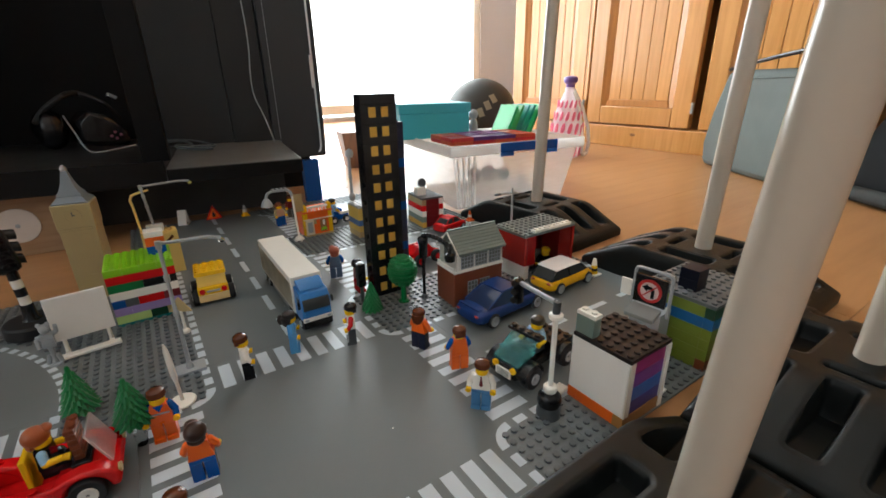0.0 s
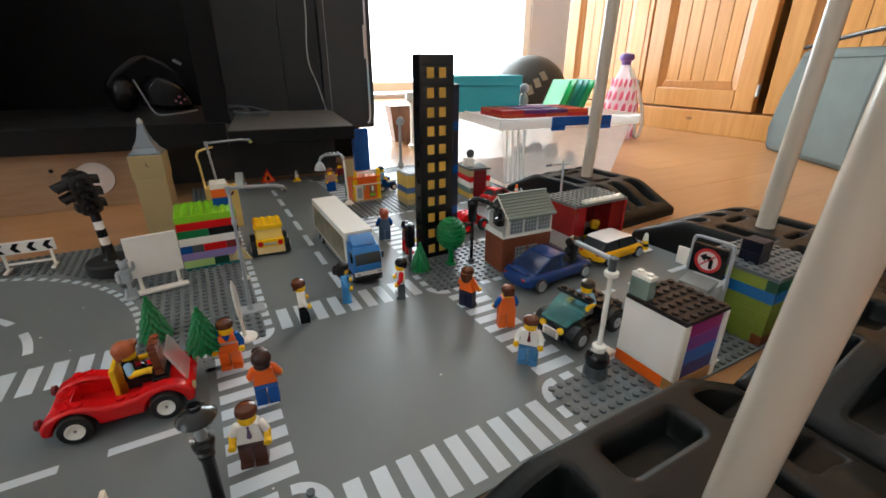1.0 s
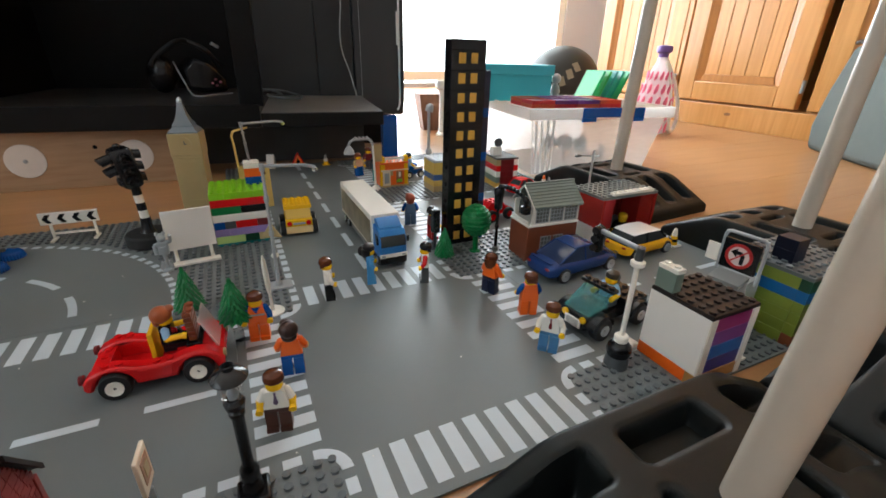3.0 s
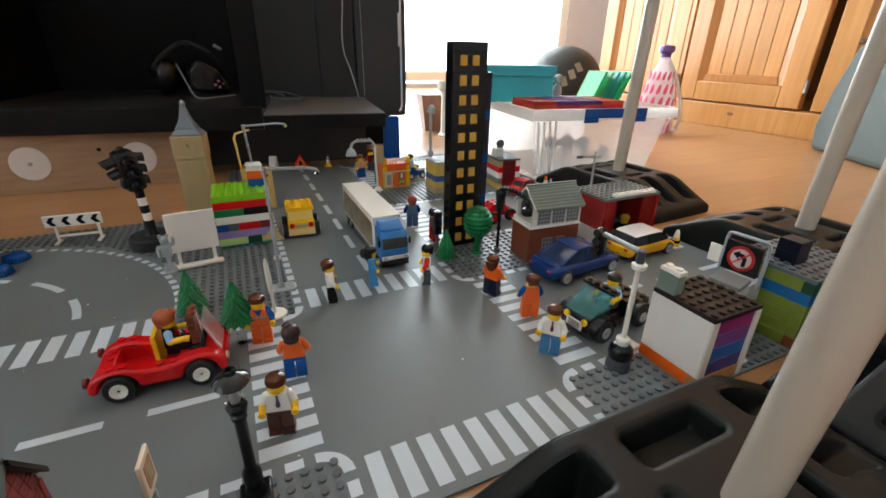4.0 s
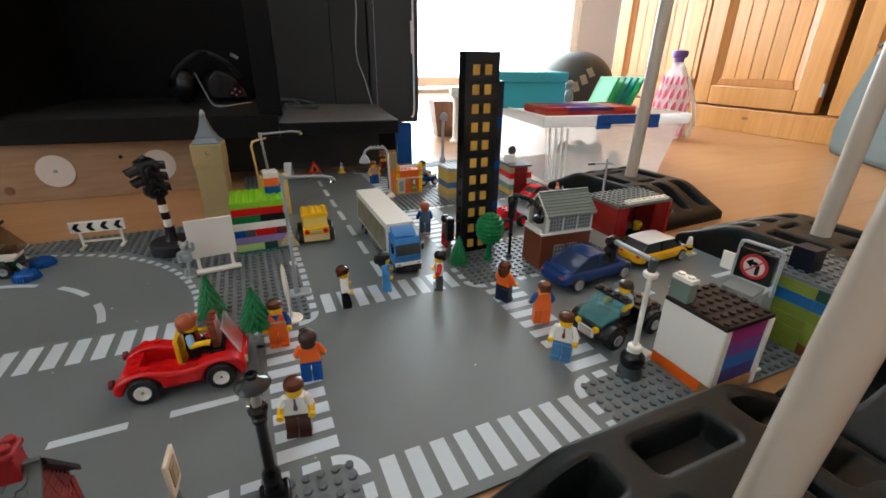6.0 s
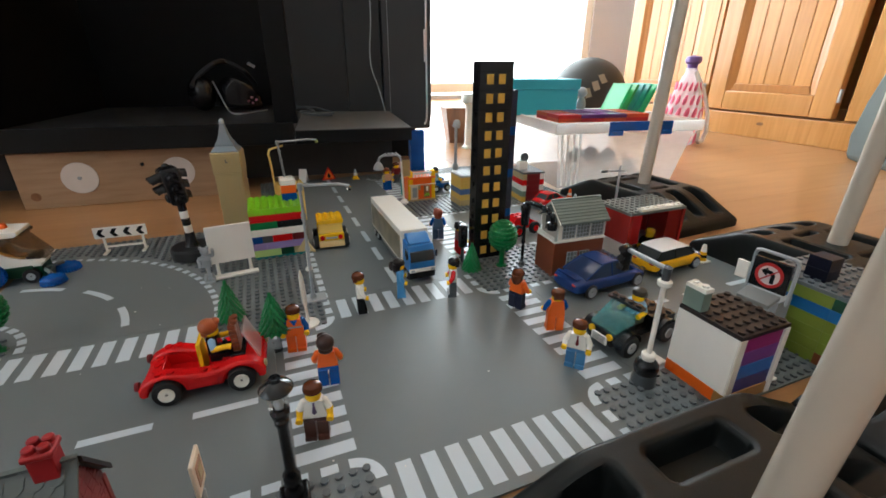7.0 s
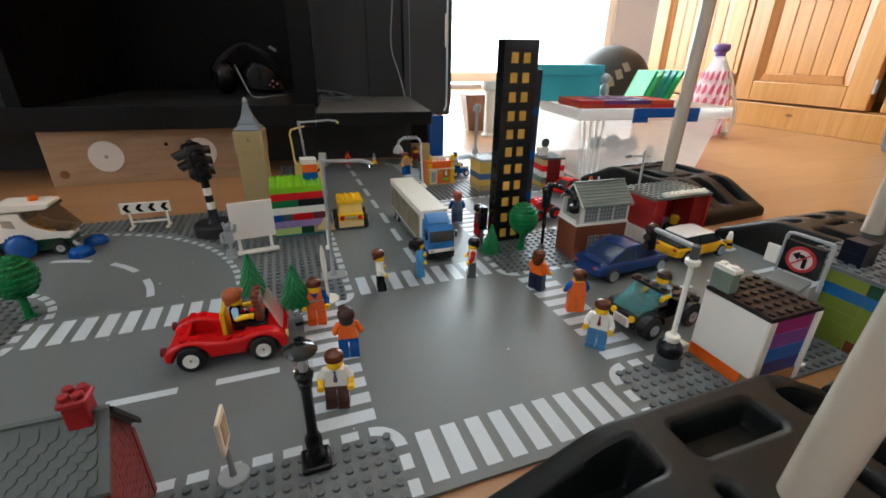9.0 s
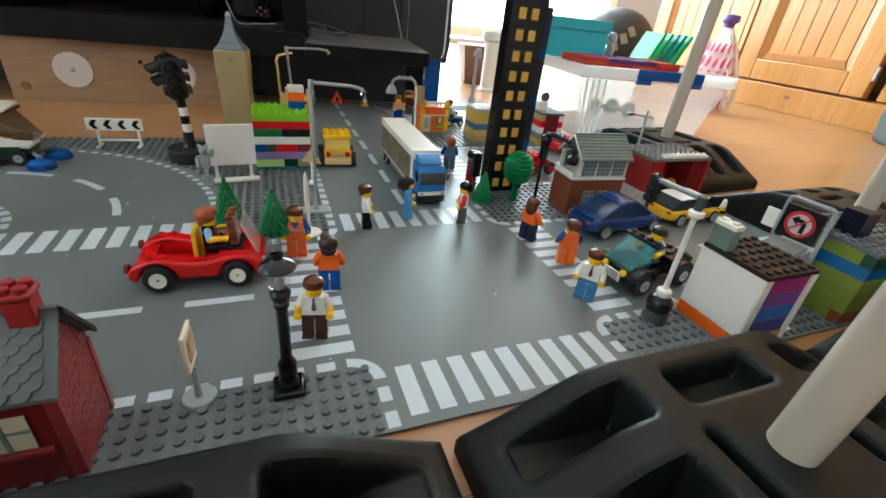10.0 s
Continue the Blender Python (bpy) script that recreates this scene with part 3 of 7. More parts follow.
def panel_door(y0, y1, z0=0.079, z1=2.17):
    """A door with a grooved panel sunk in a moulded frame."""
    w, m = 0.061, 0.024
    door = part("door", box(B(), 0.022, 0.03, y0 + w, y1 - w, z0 + w, z1 - w), PINE, cup, "grooved pine door with a sunk panel")
    for a, b, c, d in ((y0, y0 + w, z0, z1), (y1 - w, y1, z0, z1), (y0 + w, y1 - w, z0, z0 + w), (y0 + w, y1 - w, z1 - w, z1)):
        part("frame_rail", box(B(), 0.004, 0.03, a, b, c, d), PINE, door, bevel=0.003)
    slope = ((0.0055, 0.0), (0.008, m * 0.25), (0.0105, m * 0.45), (0.0105, m * 0.6), (0.016, m), (0.024, m), (0.024, 0.0))
    for flip, y in ((1, y0 + w), (-1, y1 - w)):
        part("moulding", prism(B(), [(x, y + flip * q) for x, q in slope], z0 + w, z1 - w), PINEMOULD, door)
    part("moulding", prism(B(), [(y0 + w + m * 0.6, 0.0), (y1 - w - m * 0.6, 0.0), (y1 - w - m, m), (y0 + w + m, m)], 0.010, 0.022, Matrix(((0, 0, 1, 0), (1, 0, 0, 0), (0, 1, 0, z0 + w), (0, 0, 0, 1)))), PINEMOULD, door, bevel=0.002)
    n = 5
    lo, hi = y0 + w + m, y1 - w - m
    for i in range(n):
        a, b = lo + (hi - lo) * i / n, lo + (hi - lo) * (i + 1) / n
        part("panel_board", box(B(), 0.014, 0.0225, a + 0.0008, b - 0.0008, z0 + w + 0.004, z1 - w), PINE, door, bevel=0.0012)
    for z in (0.125, 1.9):
        part("hinge", rod(B(), (0.001, y0 - 0.006, z), (0.001, y0 - 0.006, z + 0.035), 0.0045, n=12), GREY, door, "small steel hinge")


for y0, y1 in ((0.928, 1.326), (0.503, 0.903), (0.071, 0.471), (-0.361, 0.039), (-0.793, -0.393)):
    panel_door(y0, y1)
part("post", box(B(), 0.006, 0.03, 0.912, 0.9275, 0.079, 2.17), PINE, cup, "narrow pine post")

# ---- glazed door ----
win = thing("window_1", "bright white-framed glazed door with daylight behind", "window", pose(0, 2.66, FZ), kind="structure")
for x0, x1, z0, z1 in ((-1.5, -1.44, 0.04, 2.1), (2.2, 2.26, 0.04, 2.1), (-1.44, 2.2, 0.04, 0.10), (-1.44, 2.2, 2.04, 2.1)):
    part("window_frame", box(B(), x0, x1, 0, 0.06, z0, z1), WHITE, win, bevel=0.003)
pane = part("pane", box(B(), -1.44, 2.2, 0.025, 0.031, 0.10, 2.04), GLASS, win, "clear glass pane")
pane.visible_shadow = False

# ---- toy tools ----
BRICKS = {}


def brick(parent, x, y, z, nx, ny, material, h=H, top=False, name="brick"):
    """One brick of nx by ny studs with its near left corner at x, y."""
    key = (nx, ny, h, material.name, top)
    if key not in BRICKS:
        g, c, bm = 0.00008, 0.00025, B()
        w, d = nx * S - g, ny * S - g
        prof = ((c, 0), (0, c), (0, h - c), (c, h))
        rings = []
        for inset, zz in prof:
            rings.append([bm.verts.new(p) for p in ((g + inset, g + inset, zz), (w - inset, g + inset, zz), (w - inset, d - inset, zz), (g + inset, d - inset, zz))])
        for a, b in zip(rings, rings[1:]):
            for i in range(4):
                j = (i + 1) % 4
                bm.faces.new((a[i], a[j], b[j], b[i]))
        bm.faces.new(rings[0][::-1])
        bm.faces.new(rings[-1])
        if top:
            studs(bm, 0, 0, round(nx), round(ny), h, 10)
        BRICKS[key] = mesh_of(name, bm, material, 30)
    ob = new(name, BRICKS[key])
    ob.parent = parent
    ob.location = (x, y, z)
    return ob


def course(parent, y, z, row, ny=1, h=H, x=0.0, top=False):
    """A row of bricks side by side: (studs, material) from left to right."""
    for n, mt in row:
        brick(parent, x, y, z, n, ny, mt, h, top)
        x += n * S


def many(name, chunks, label, category, m, group=""):
    """A thing of one mesh in several colours: (material, function that adds faces)."""
    bm, mats = B(), []
    for mt, add in chunks:
        before = len(bm.faces)
        add(bm)
        bm.faces.ensure_lookup_table()
        if mt not in mats:
            mats.append(mt)
        for f in list(bm.faces)[before:]:
            f.material_index = mats.index(mt)
    me = mesh_of(name, bm, mats[0])
    for mt in mats[1:]:
        me.materials.append(mt)
    ob = new(name, me)
    ob.matrix_world = m
    return tagged(ob, label, category, group)


def toy_figure(m, label, torso, legs, hair, sleeves=None, lower_arm=None, style="short", sit=False, front=(), reach=0.0):
    """A small plastic figure, facing -y, in one mesh."""
    sleeves = sleeves or torso
    lower_arm = lower_arm or sleeves
    up = 0.006 if sit else 0.0178
    lift = up - 0.0178
    ch = []
    if sit:
        ch.append((legs, lambda b: (box(b, -0.0077, -0.0005, -0.013, 0.003, 0, 0.006), box(b, 0.0005, 0.0077, -0.013, 0.003, 0, 0.006), box(b, -0.0077, -0.0005, -0.0145, -0.0125, 0, 0.009), box(b, 0.0005, 0.0077, -0.0145, -0.0125, 0, 0.009))))
    else:
        def leg(b):
            for s in (-1, 1):
                x0, x1 = sorted((s * 0.0005, s * 0.0077))
                prism(b, ((-0.0055, 0), (0.0036, 0), (0.0036, 0.014), (0.002, 0.0156), (-0.002, 0.0156), (-0.0036, 0.014), (-0.0036, 0.0036), (-0.0055, 0.0036)), x0, x1, ENDON)
            box(b, -0.0077, 0.0077, -0.0034, 0.0034, 0.0148, 0.0178)
        ch.append((legs, leg))
    ch.append((torso, lambda b: prism(b, ((-0.0077, up), (0.0077, up), (0.0055, up + 0.0128), (0.004, up + 0.0133), (-0.004, up + 0.0133), (-0.0055, up + 0.0128)), -0.0037, 0.0037, SIDE)))
    for s in (-1, 1):
        a, e, w = (s * 0.0066, 0.0, up + 0.0108), (s * 0.0094, -0.001, up + 0.0055), (s * 0.0096, -0.0040 - reach, up + 0.0012 + reach * 0.9)
        ch.append((sleeves, lambda b, a=a, e=e: (ball(b, a, 0.0027, u=10, v=6), rod(b, a, e, 0.0026, 0.0024, 10))))
        ch.append((lower_arm, lambda b, e=e, w=w: (ball(b, e, 0.0024, u=10, v=6), rod(b, e, w, 0.0023, 0.002, 10))))
        ch.append((SKIN, lambda b, w=w: rod(b, w, (w[0], w[1] - 0.003, w[2] - 0.0006), 0.0022, 0.0024, 10)))
    z = up + 0.0132
    ch.append((SKIN, lambda b: lathe(b, ((0.003, z), (0.0045, z + 0.0006), (0.0051, z + 0.002), (0.0051, z + 0.0066), (0.0044, z + 0.0084), (0.002, z + 0.0088)), 18)))
    hy = 0.0009

    def cap(b):
        lathe(b, ((0.0052, z + 0.0046), (0.0062, z + 0.006), (0.0064, z + 0.0078), (0.0056, z + 0.0102), (0.0034, z + 0.0118), (0.0005, z + 0.0122)), 18, (0, hy, 0))
        box(b, -0.0045, 0.0045, 0.002, 0.0062, z + 0.003, z + 0.007)
        if style == "full":
            (ball(b, (0, hy + 0.0006, z + 0.0073), 0.0068, 0.0071, 0.0066, 18, 10), ball(b, (0.0018, -0.0036, z + 0.0102), 0.0042, 0.0034, 0.0028, 12, 7), ball(b, (0, 0.0042, z + 0.003), 0.0055, 0.0032, 0.004, 12, 7))
        if style in ("long", "tail"):
            lathe(b, ((0.0035, z - 0.003), (0.005, z - 0.001), (0.0062, z + 0.003), (0.0062, z + 0.007)), 14, (0, 0.0028, 0))
        if style == "tail":
            ball(b, (0, 0.0085, z + 0.004), 0.0028, 0.0032, 0.0055, 10, 6)
        if style == "pack":
            box(b, -0.0055, 0.0055, 0.0038, 0.0095, z - 0.012, z + 0.0)
    ch.append((hair, cap))
    for mt, outline in front:
        ch.append((mt, lambda b, o=outline: prism(b, [(x, up + q) for x, q in o], -0.0041, -0.0036, SIDE)))
    return many("toy_figure", ch, label, "figurine", m @ Matrix.Diagonal((0.95, 0.95, 0.945, 1)), "toy figures")


TIE = ((-0.0008, 0.0125), (0.0008, 0.0125), (0.0005, 0.0105), (0.0015, 0.0045), (0.0, 0.003), (-0.0015, 0.0045), (-0.0005, 0.0105))
VEE = ((-0.0032, 0.013), (0.0032, 0.013), (0.0, 0.0075))
BELT = ((-0.006, 0.0055), (0.006, 0.0055), (0.006, 0.0068), (-0.006, 0.0068))


def wheel(parent, x, y, z, r, w, rim_mat, rim=0.62, tyre=None):
    """A wheel whose axle runs along y."""
    turn = Matrix.Rotation(radians(90), 4, "X")
    t = part("wheel", lathe(B(), ((r * rim, -w / 2), (r * 0.92, -w / 2), (r, -w * 0.32), (r, w * 0.32), (r * 0.92, w / 2), (r * rim, w / 2)), 26, m=turn), tyre or RUBBER, parent, at=pose(x, y, z))
    for s in (-1, 1):
        part("rim", lathe(B(), ((r * 0.1, 0.0), (r * rim * 0.55, 0.0002), (r * rim * 0.8, 0.0008), (r * rim * 1.02, 0.0009), (r * rim * 1.02, -0.0012)), 22, m=Matrix.Rotation(radians(90 * s), 4, "X")), rim_mat, t, at=pose(0, -s * w / 2, 0))
    return t


def ring(x, w0, z0, w1, z1, r=0.25):
    """A cross-section at x: half width w0 at the sill z0, w1 at the top z1, with rounded shoulders."""
    k = (z1 - z0) * r
    half = [(w0 * 0.9, z0), (w0, z0 + k), (w0 * 0.98 + w1 * 0.02, z1 - k), (w1, z1)]
    return [(x, -w, z) for w, z in half] + [(x, w, z) for w, z in half[::-1]]


def trunk(parent, h, r=0.0028, material=None):
    part("trunk", lathe(B(), ((0.0062, 0), (0.006, 0.0016), (r, 0.0024), (r * 0.85, h)), 12), material or GREEN, parent)


def pine_tree(m, h, label, lift=0.0):
    """A moulded pine: tiers of drooping branches round a tapering core. lift: the height of a clear stem under it."""
    t = thing("pine_tree", label, "toy tree", m, "toy pine trees")
    if lift:
        part("stem", lathe(B(), ((0.0036, 0.0), (0.0036, lift * 0.5), (0.003, lift * 0.52), (0.0036, lift * 0.56), (0.0036, lift)), 16), CLEAR, t, "clear round stem")
    part("trunk", lathe(B(), ((0.0042, lift), (0.004, lift + 0.0016), (0.0026, lift + 0.0024), (0.0024, lift + h * 0.25)), 12), GREEN, t)
    bm, tiers = B(), 8
    lathe(bm, ((0.0090, lift + h * 0.08), (0.0074, lift + h * 0.3), (0.0042, lift + h * 0.65), (0.0013, lift + h * 0.97)), 16)
    for k in range(tiers):
        f = k / tiers
        z0, r = lift + h * (0.08 + 0.8 * f), 0.0124 * (1 - f) ** 0.72 + 0.0016
        n = 14 if k < 5 else 9
        for i in range(n):
            a = 2 * math.pi * (i + 0.5 * (k % 2)) / n
            c, q = math.cos(a), math.sin(a)
            tip, root = Vector((r * c, r * q, z0 - 0.0006)), Vector((r * 0.12 * c, r * 0.12 * q, z0 + 0.0034))
            wide = Vector((-q, c, 0)) * (r * 0.20 + 0.0008)
            mid = root.lerp(tip, 0.62)
            v = [bm.verts.new(p) for p in (root + Vector((0, 0, 0.0022)), mid + wide, tip, mid - wide, mid + Vector((0, 0, 0.0026)), root - Vector((0, 0, 0.0016)))]
            for face in ((0, 1, 4), (1, 2, 4), (2, 3, 4), (3, 0, 4), (0, 5, 1), (1, 5, 2), (2, 5, 3), (3, 5, 0)):
                bm.faces.new([v[j] for j in face])
    lathe(bm, ((0.0015, lift + h * 0.92), (0.0017, lift + h * 0.96), (0.0012, lift + h)), 10)
    bmesh.ops.recalc_face_normals(bm, faces=bm.faces)
    part("crown", bm, GREEN, t, "moulded green branches in tiers")
    return t


def round_tree(m, label):
    t = thing("round_tree", label, "toy tree", m, "toy round trees")
    trunk(t, 0.024, 0.0032)
    bm, c, R = B(), Vector((0, 0, 0.0375)), 0.0155
    ball(bm, c, R * 0.95, R * 0.95, R * 1.12, 24, 14)
    rows = 11
    for k in range(1, rows):
        th = math.pi * k / rows
        n = max(6, int(22 * math.sin(th)))
        for i in range(n):
            a = 2 * math.pi * (i + 0.5 * (k % 2)) / n
            p = c + Vector((R * 0.96 * math.sin(th) * math.cos(a), R * 0.96 * math.sin(th) * math.sin(a), R * 1.14 * math.cos(th)))
            ball(bm, p, 0.0026, 0.0026, 0.0011, 6, 4)
    part("crown", bm, GREEN, t, "moulded green leaf crown")
    return t


# ---- figures ----
TO = [
    ((-0.1065, -0.047, -12), "brown-haired plastic toy figure in white shirt and dark tie", WHITE, toy("cocoa_plastic", 80, 46, 36, 0.3), BROWN, WHITE, SKIN, "short", ((toy("grey_mauve_print", 104, 84, 112, 0.4), TIE),)),
    ((-0.092, 0.0005, 172), "plastic toy figure in orange jacket and blue trousers", ORANGE, BLUE, toy("black_brown_hair_plastic", 56, 34, 27, 0.3), ORANGE, ORANGE, "full", ()),
    ((-0.110, 0.053, -8), "brown-haired plastic toy figure in orange work vest", ORANGE, ORANGE, BROWN, BLUE, BLUE, "short", ((BLUE, VEE), (GREY, BELT))),
    ((-0.048, 0.0935, 84), "plastic toy figure in white top and black trousers", WHITE, BLACK, BROWN, WHITE, WHITE, "short", ()),
    ((-0.004, 0.109, 75), "plastic toy figure in pale blue clothes with dark ponytail", SKYBLUE, SKYBLUE, DKBROWN, SKYBLUE, SKYBLUE, "tail", ()),
    ((0.046, 0.091, -108), "black-haired plastic toy figure with a red sleeve", WHITE, DKGREY, BLACK, RED, RED, "short", ()),
    ((0.094, 0.045, 115), "plastic toy figure in orange top and navy trousers", ORANGE, NAVY, BROWN, ORANGE, ORANGE, "long", ()),
    ((0.105, -0.001, 160), "plastic toy figure in orange overalls with blue sleeves", ORANGE, ORANGE, BROWN, BLUE, BLUE, "short", ()),
    ((0.090, -0.050, -48), "plastic toy figure in white shirt, red tie and pale blue trousers", WHITE, toy("denim_plastic", 78, 128, 172, 0.3), BROWN, WHITE, WHITE, "short", ((DKRED, TIE),)),
    ((0.090, 0.243, 165), "plastic toy figure in grey-blue with full reddish hair", toy("grey_blue_cloth_plastic", 92, 118, 150, 0.35), toy("dull_blue_plastic", 84, 108, 140, 0.35), toy("brick_orange_hair", 150, 74, 52, 0.4), BLUE, BLUE, "full", ()),
    ((0.094, 0.512, 10), "plastic toy figure in pale top and blue trousers", toy("beige_pink_plastic", 196, 150, 120, 0.35), BLUE, REDBROWN, TAN, TAN, "long", ()),
    ((0.112, 0.468, 60), "dark-haired plastic toy figure in teal beside a lamp", TEAL, TEAL, DKBROWN, TEAL, TEAL, "short", ()),
    ((0.125, 0.555, 0), "plastic toy figure in dark red at the road's end", DKRED, DKGREY, BROWN, DKRED, DKRED, "long", ()),
    ((0.097, 0.188, 90), "plastic toy figure in red beside the traffic light", DKRED, RED, BLACK, DKRED, DKRED, "short", ()),
]
for (x, y, a), label, *look_ in TO:
    toy_figure(pose(x, y, 0, 0, 0, a), label, look_[0], look_[1], look_[2], look_[3], look_[4], look_[5], False, look_[6])

st = many("statuette", [(GREY, lambda b: (lathe(b, ((0.0065, 0), (0.0065, 0.002), (0.003, 0.003), (0.0022, 0.012), (0.003, 0.018)), 14), box(b, -0.0052, 0.0052, -0.0035, 0.0035, 0.018, 0.030), rod(b, (-0.0085, 0, 0.027), (0.0085, 0, 0.030), 0.0022), rod(b, (-0.0085, 0, 0.027), (-0.0075, -0.004, 0.019), 0.0019), rod(b, (0.0085, 0, 0.030), (0.0095, -0.003, 0.037), 0.0019), ball(b, (0, 0, 0.0345), 0.0048, 0.0046, 0.0045), ball(b, (-0.0036, 0, 0.0385), 0.0021), ball(b, (0.0036, 0, 0.0385), 0.0021), box(b, -0.0034, 0.0034, -0.0046, -0.0030, 0.020, 0.026), rod(b, (-0.003, 0, 0.010), (-0.0055, -0.001, 0.002), 0.0022), rod(b, (0.003, 0, 0.010), (0.0055, -0.001, 0.002), 0.0022)))], "small silver-grey plastic robot statuette beside a blank board", "statuette", pose(-0.1855, 0.2115, 0) @ Matrix.Diagonal((0.85, 0.85, 1.04, 1)))

# ---- trees ----
pine_tree(pose(-0.162, 0.121, 0), 0.0405, "green moulded plastic toy pine tree on grey studs")
pine_tree(pose(-0.125, 0.056, 0), 0.0360, "green moulded plastic toy pine tree on a clear stem", 0.0178)
pine_tree(pose(0.0880, 0.134, 0) @ Matrix.Diagonal((0.9, 0.9, 1, 1)), 0.034, "green moulded plastic toy pine tree beside the tower")
round_tree(pose(0.127, 0.134, 0), "round green plastic toy tree beside the tower")
round_tree(pose(-0.337, 0.139, 0, 0, 0, 20), "round green plastic toy tree at the bend")

# ---- black tower ----
tw = thing("office_tower", "tall black brick-built toy tower with yellow windows", "toy tower", pose(0.1035, 0.160, 0))
for k in range(23):
    brick(tw, 0, 0, k * H, 5, 2, BLACK)
    bm = B()
    rod(bm, (-0.0014, 0.008, k * H + 0.005), (0.0002, 0.008, k * H + 0.005), 0.0024, n=10)
    if k % 2:
        part("side_stud", bm, BLACK, tw)
    else:
        bm.free()
for k in range(11):
    for x in (0.0085, 0.0225):
        part("window", box(B(), x, x + 0.0078, -0.0006, 0.002, k * 2 * H + 0.0065, k * 2 * H + 0.0165), AMBER, tw, "yellow window tile", bevel=0.0003)
for k in range(20):
    brick(tw, 5 * S, 0.006, k * H, 1.3, 2, NAVY if k % 5 else BLUE, top=k == 19)

# ---- layered house ----
gh = thing("layered_house", "toy house of many coloured brick layers with a lime roof", "toy house", pose(-0.140, 0.254, 0) @ Matrix.Diagonal((0.94, 0.84, 1, 1)))
rows = [
    [(4.5, TEAL), (3.5, TEAL)], [(4, LIME), (2, DKGREEN), (2, TAN)], [(2, LILAC), (6, LILAC)], [(1.5, BLUE), (1.5, DKGREY), (3, RED), (2, DKRED)],
    [(8, WHITE)], [(4, GREEN), (4, BLACK)], [(8, RED)],
]
z = 0.0
PALELIME = toy("pale_lime_plastic", 185, 215, 130, 0.35)
rows[1][0] = (4, PALELIME)
for k, row in enumerate(rows):
    h = H * 0.34 if k == 0 else 0.0086
    course(gh, 0, z, row, 2, h)
    course(gh, 6 * S, z, [(4, row[0][1]), (4, row[-1][1])], 2, h)
    brick(gh, 0, 2 * S, z, 2, 4, row[0][1], h)
    brick(gh, 6 * S, 2 * S, z, 2, 4, row[-1][1], h)
    z += h
for i in range(4):
    brick(gh, i * 2 * S, 0, z, 2, 8, LIME, 0.0075, True)
ROOFTOP = z + 0.0076

# ---- clock tower ----
ct = thing("clock_tower", "tan toy clock tower with a grey pointed roof", "toy tower", pose(-0.157, 0.367, 0, 0, 0, -8))
part("shaft", box(B(), -0.0165, 0.0165, -0.0165, 0.0165, 0.0, 0.084), TAN, ct, "plain tan shaft", bevel=0.0008)
for z in (0.012, 0.036, 0.060):
    for s in (-1, 1):
        part("panel", box(B(), -0.011, 0.011, *sorted((s * 0.0164, s * 0.0168)), z, z + 0.019), TAN, ct, bevel=0.0003)
        part("panel", box(B(), *sorted((s * 0.0164, s * 0.0168)), -0.011, 0.011, z, z + 0.019), TAN, ct, bevel=0.0003)
part("cornice", box(B(), -0.0172, 0.0172, -0.0172, 0.0172, 0.084, 0.087), TAN, ct, bevel=0.0006)
part("clock_storey", box(B(), -0.0176, 0.0176, -0.0176, 0.0176, 0.087, 0.113), TAN, ct, bevel=0.001)
cf = part("clock_face", lathe(B(), ((0.0, 0), (0.0065, 0), (0.0066, 0.0007), (0.0, 0.0008)), 26, m=Matrix.Rotation(radians(90), 4, "X")), TAN, ct, "pale round clock face", at=pose(0, -0.0179, 0.101))
part("clock_hand", box(B(), -0.0005, 0.0005, -0.0014, -0.0008, -0.0005, 0.004), DKGREY, cf)
part("clock_hand", box(B(), -0.0005, 0.0026, -0.0014, -0.0008, -0.0005, 0.0005), DKGREY, cf)
part("clock_rim", lathe(B(), ((0.0066, 0), (0.0078, 0), (0.0078, 0.0012), (0.0066, 0.0012)), 26, m=Matrix.Rotation(radians(90), 4, "X"), closed=True), TAN, cf)
bm = B()
prof = ((0.0160, 0.113), (0.0162, 0.1145), (0.0132, 0.1175), (0.0108, 0.1205), (0.0112, 0.1212), (0.0108, 0.1222), (0.0076, 0.1275), (0.0054, 0.134), (0.0036, 0.142), (0.0026, 0.147))
rings = [[(-r, -r, q), (r, -r, q), (r, r, q), (-r, r, q)] for r, q in prof]
part("spire", loft(bm, rings), toy("grey_blue_plastic", 118, 128, 136, 0.4), ct, "grey-blue pointed roof")
part("finial", lathe(B(), ((0.0023, 0.146), (0.0034, 0.1485), (0.0027, 0.1515), (0.0008, 0.1535)), 12), GREY, ct)

# ---- kiosk ----
kk = thing("corner_kiosk", "white toy kiosk with orange base and dark studded roof", "toy kiosk", pose(0.153, -0.127, 0))
KT, KD = 0.0543, 6 * S
course(kk, 0.0, 0, [(3, DULLAMBER), (3, DULLAMBER)])
course(kk, KD - S, 0, [(3, ORANGE), (3, ORANGE)])
brick(kk, 0, S, 0, 1, 4, ORANGE)
brick(kk, 5 * S, S, 0, 1, 4, ORANGE)
MAUVE = toy("mauve_plastic", 124, 66, 136, 0.35)
BAND = (KT - H) / 4
for z, mt in enumerate((toy("indigo_plastic", 46, 48, 120, 0.3), toy("mid_azure_plastic", 42, 100, 168, 0.35), MAUVE, PINK)):
    brick(kk, 0.0062, 0.0006, H + z * BAND, 4.6, 1, mt, BAND)
    brick(kk, S, 5 * S, H + z * BAND, 4, 1, WHITE, BAND)
part("side_panel", box(B(), 0, 0.0035, 0.0008, KD, H, KT), PAPER, kk, "smooth white side panel", bevel=0.0004)
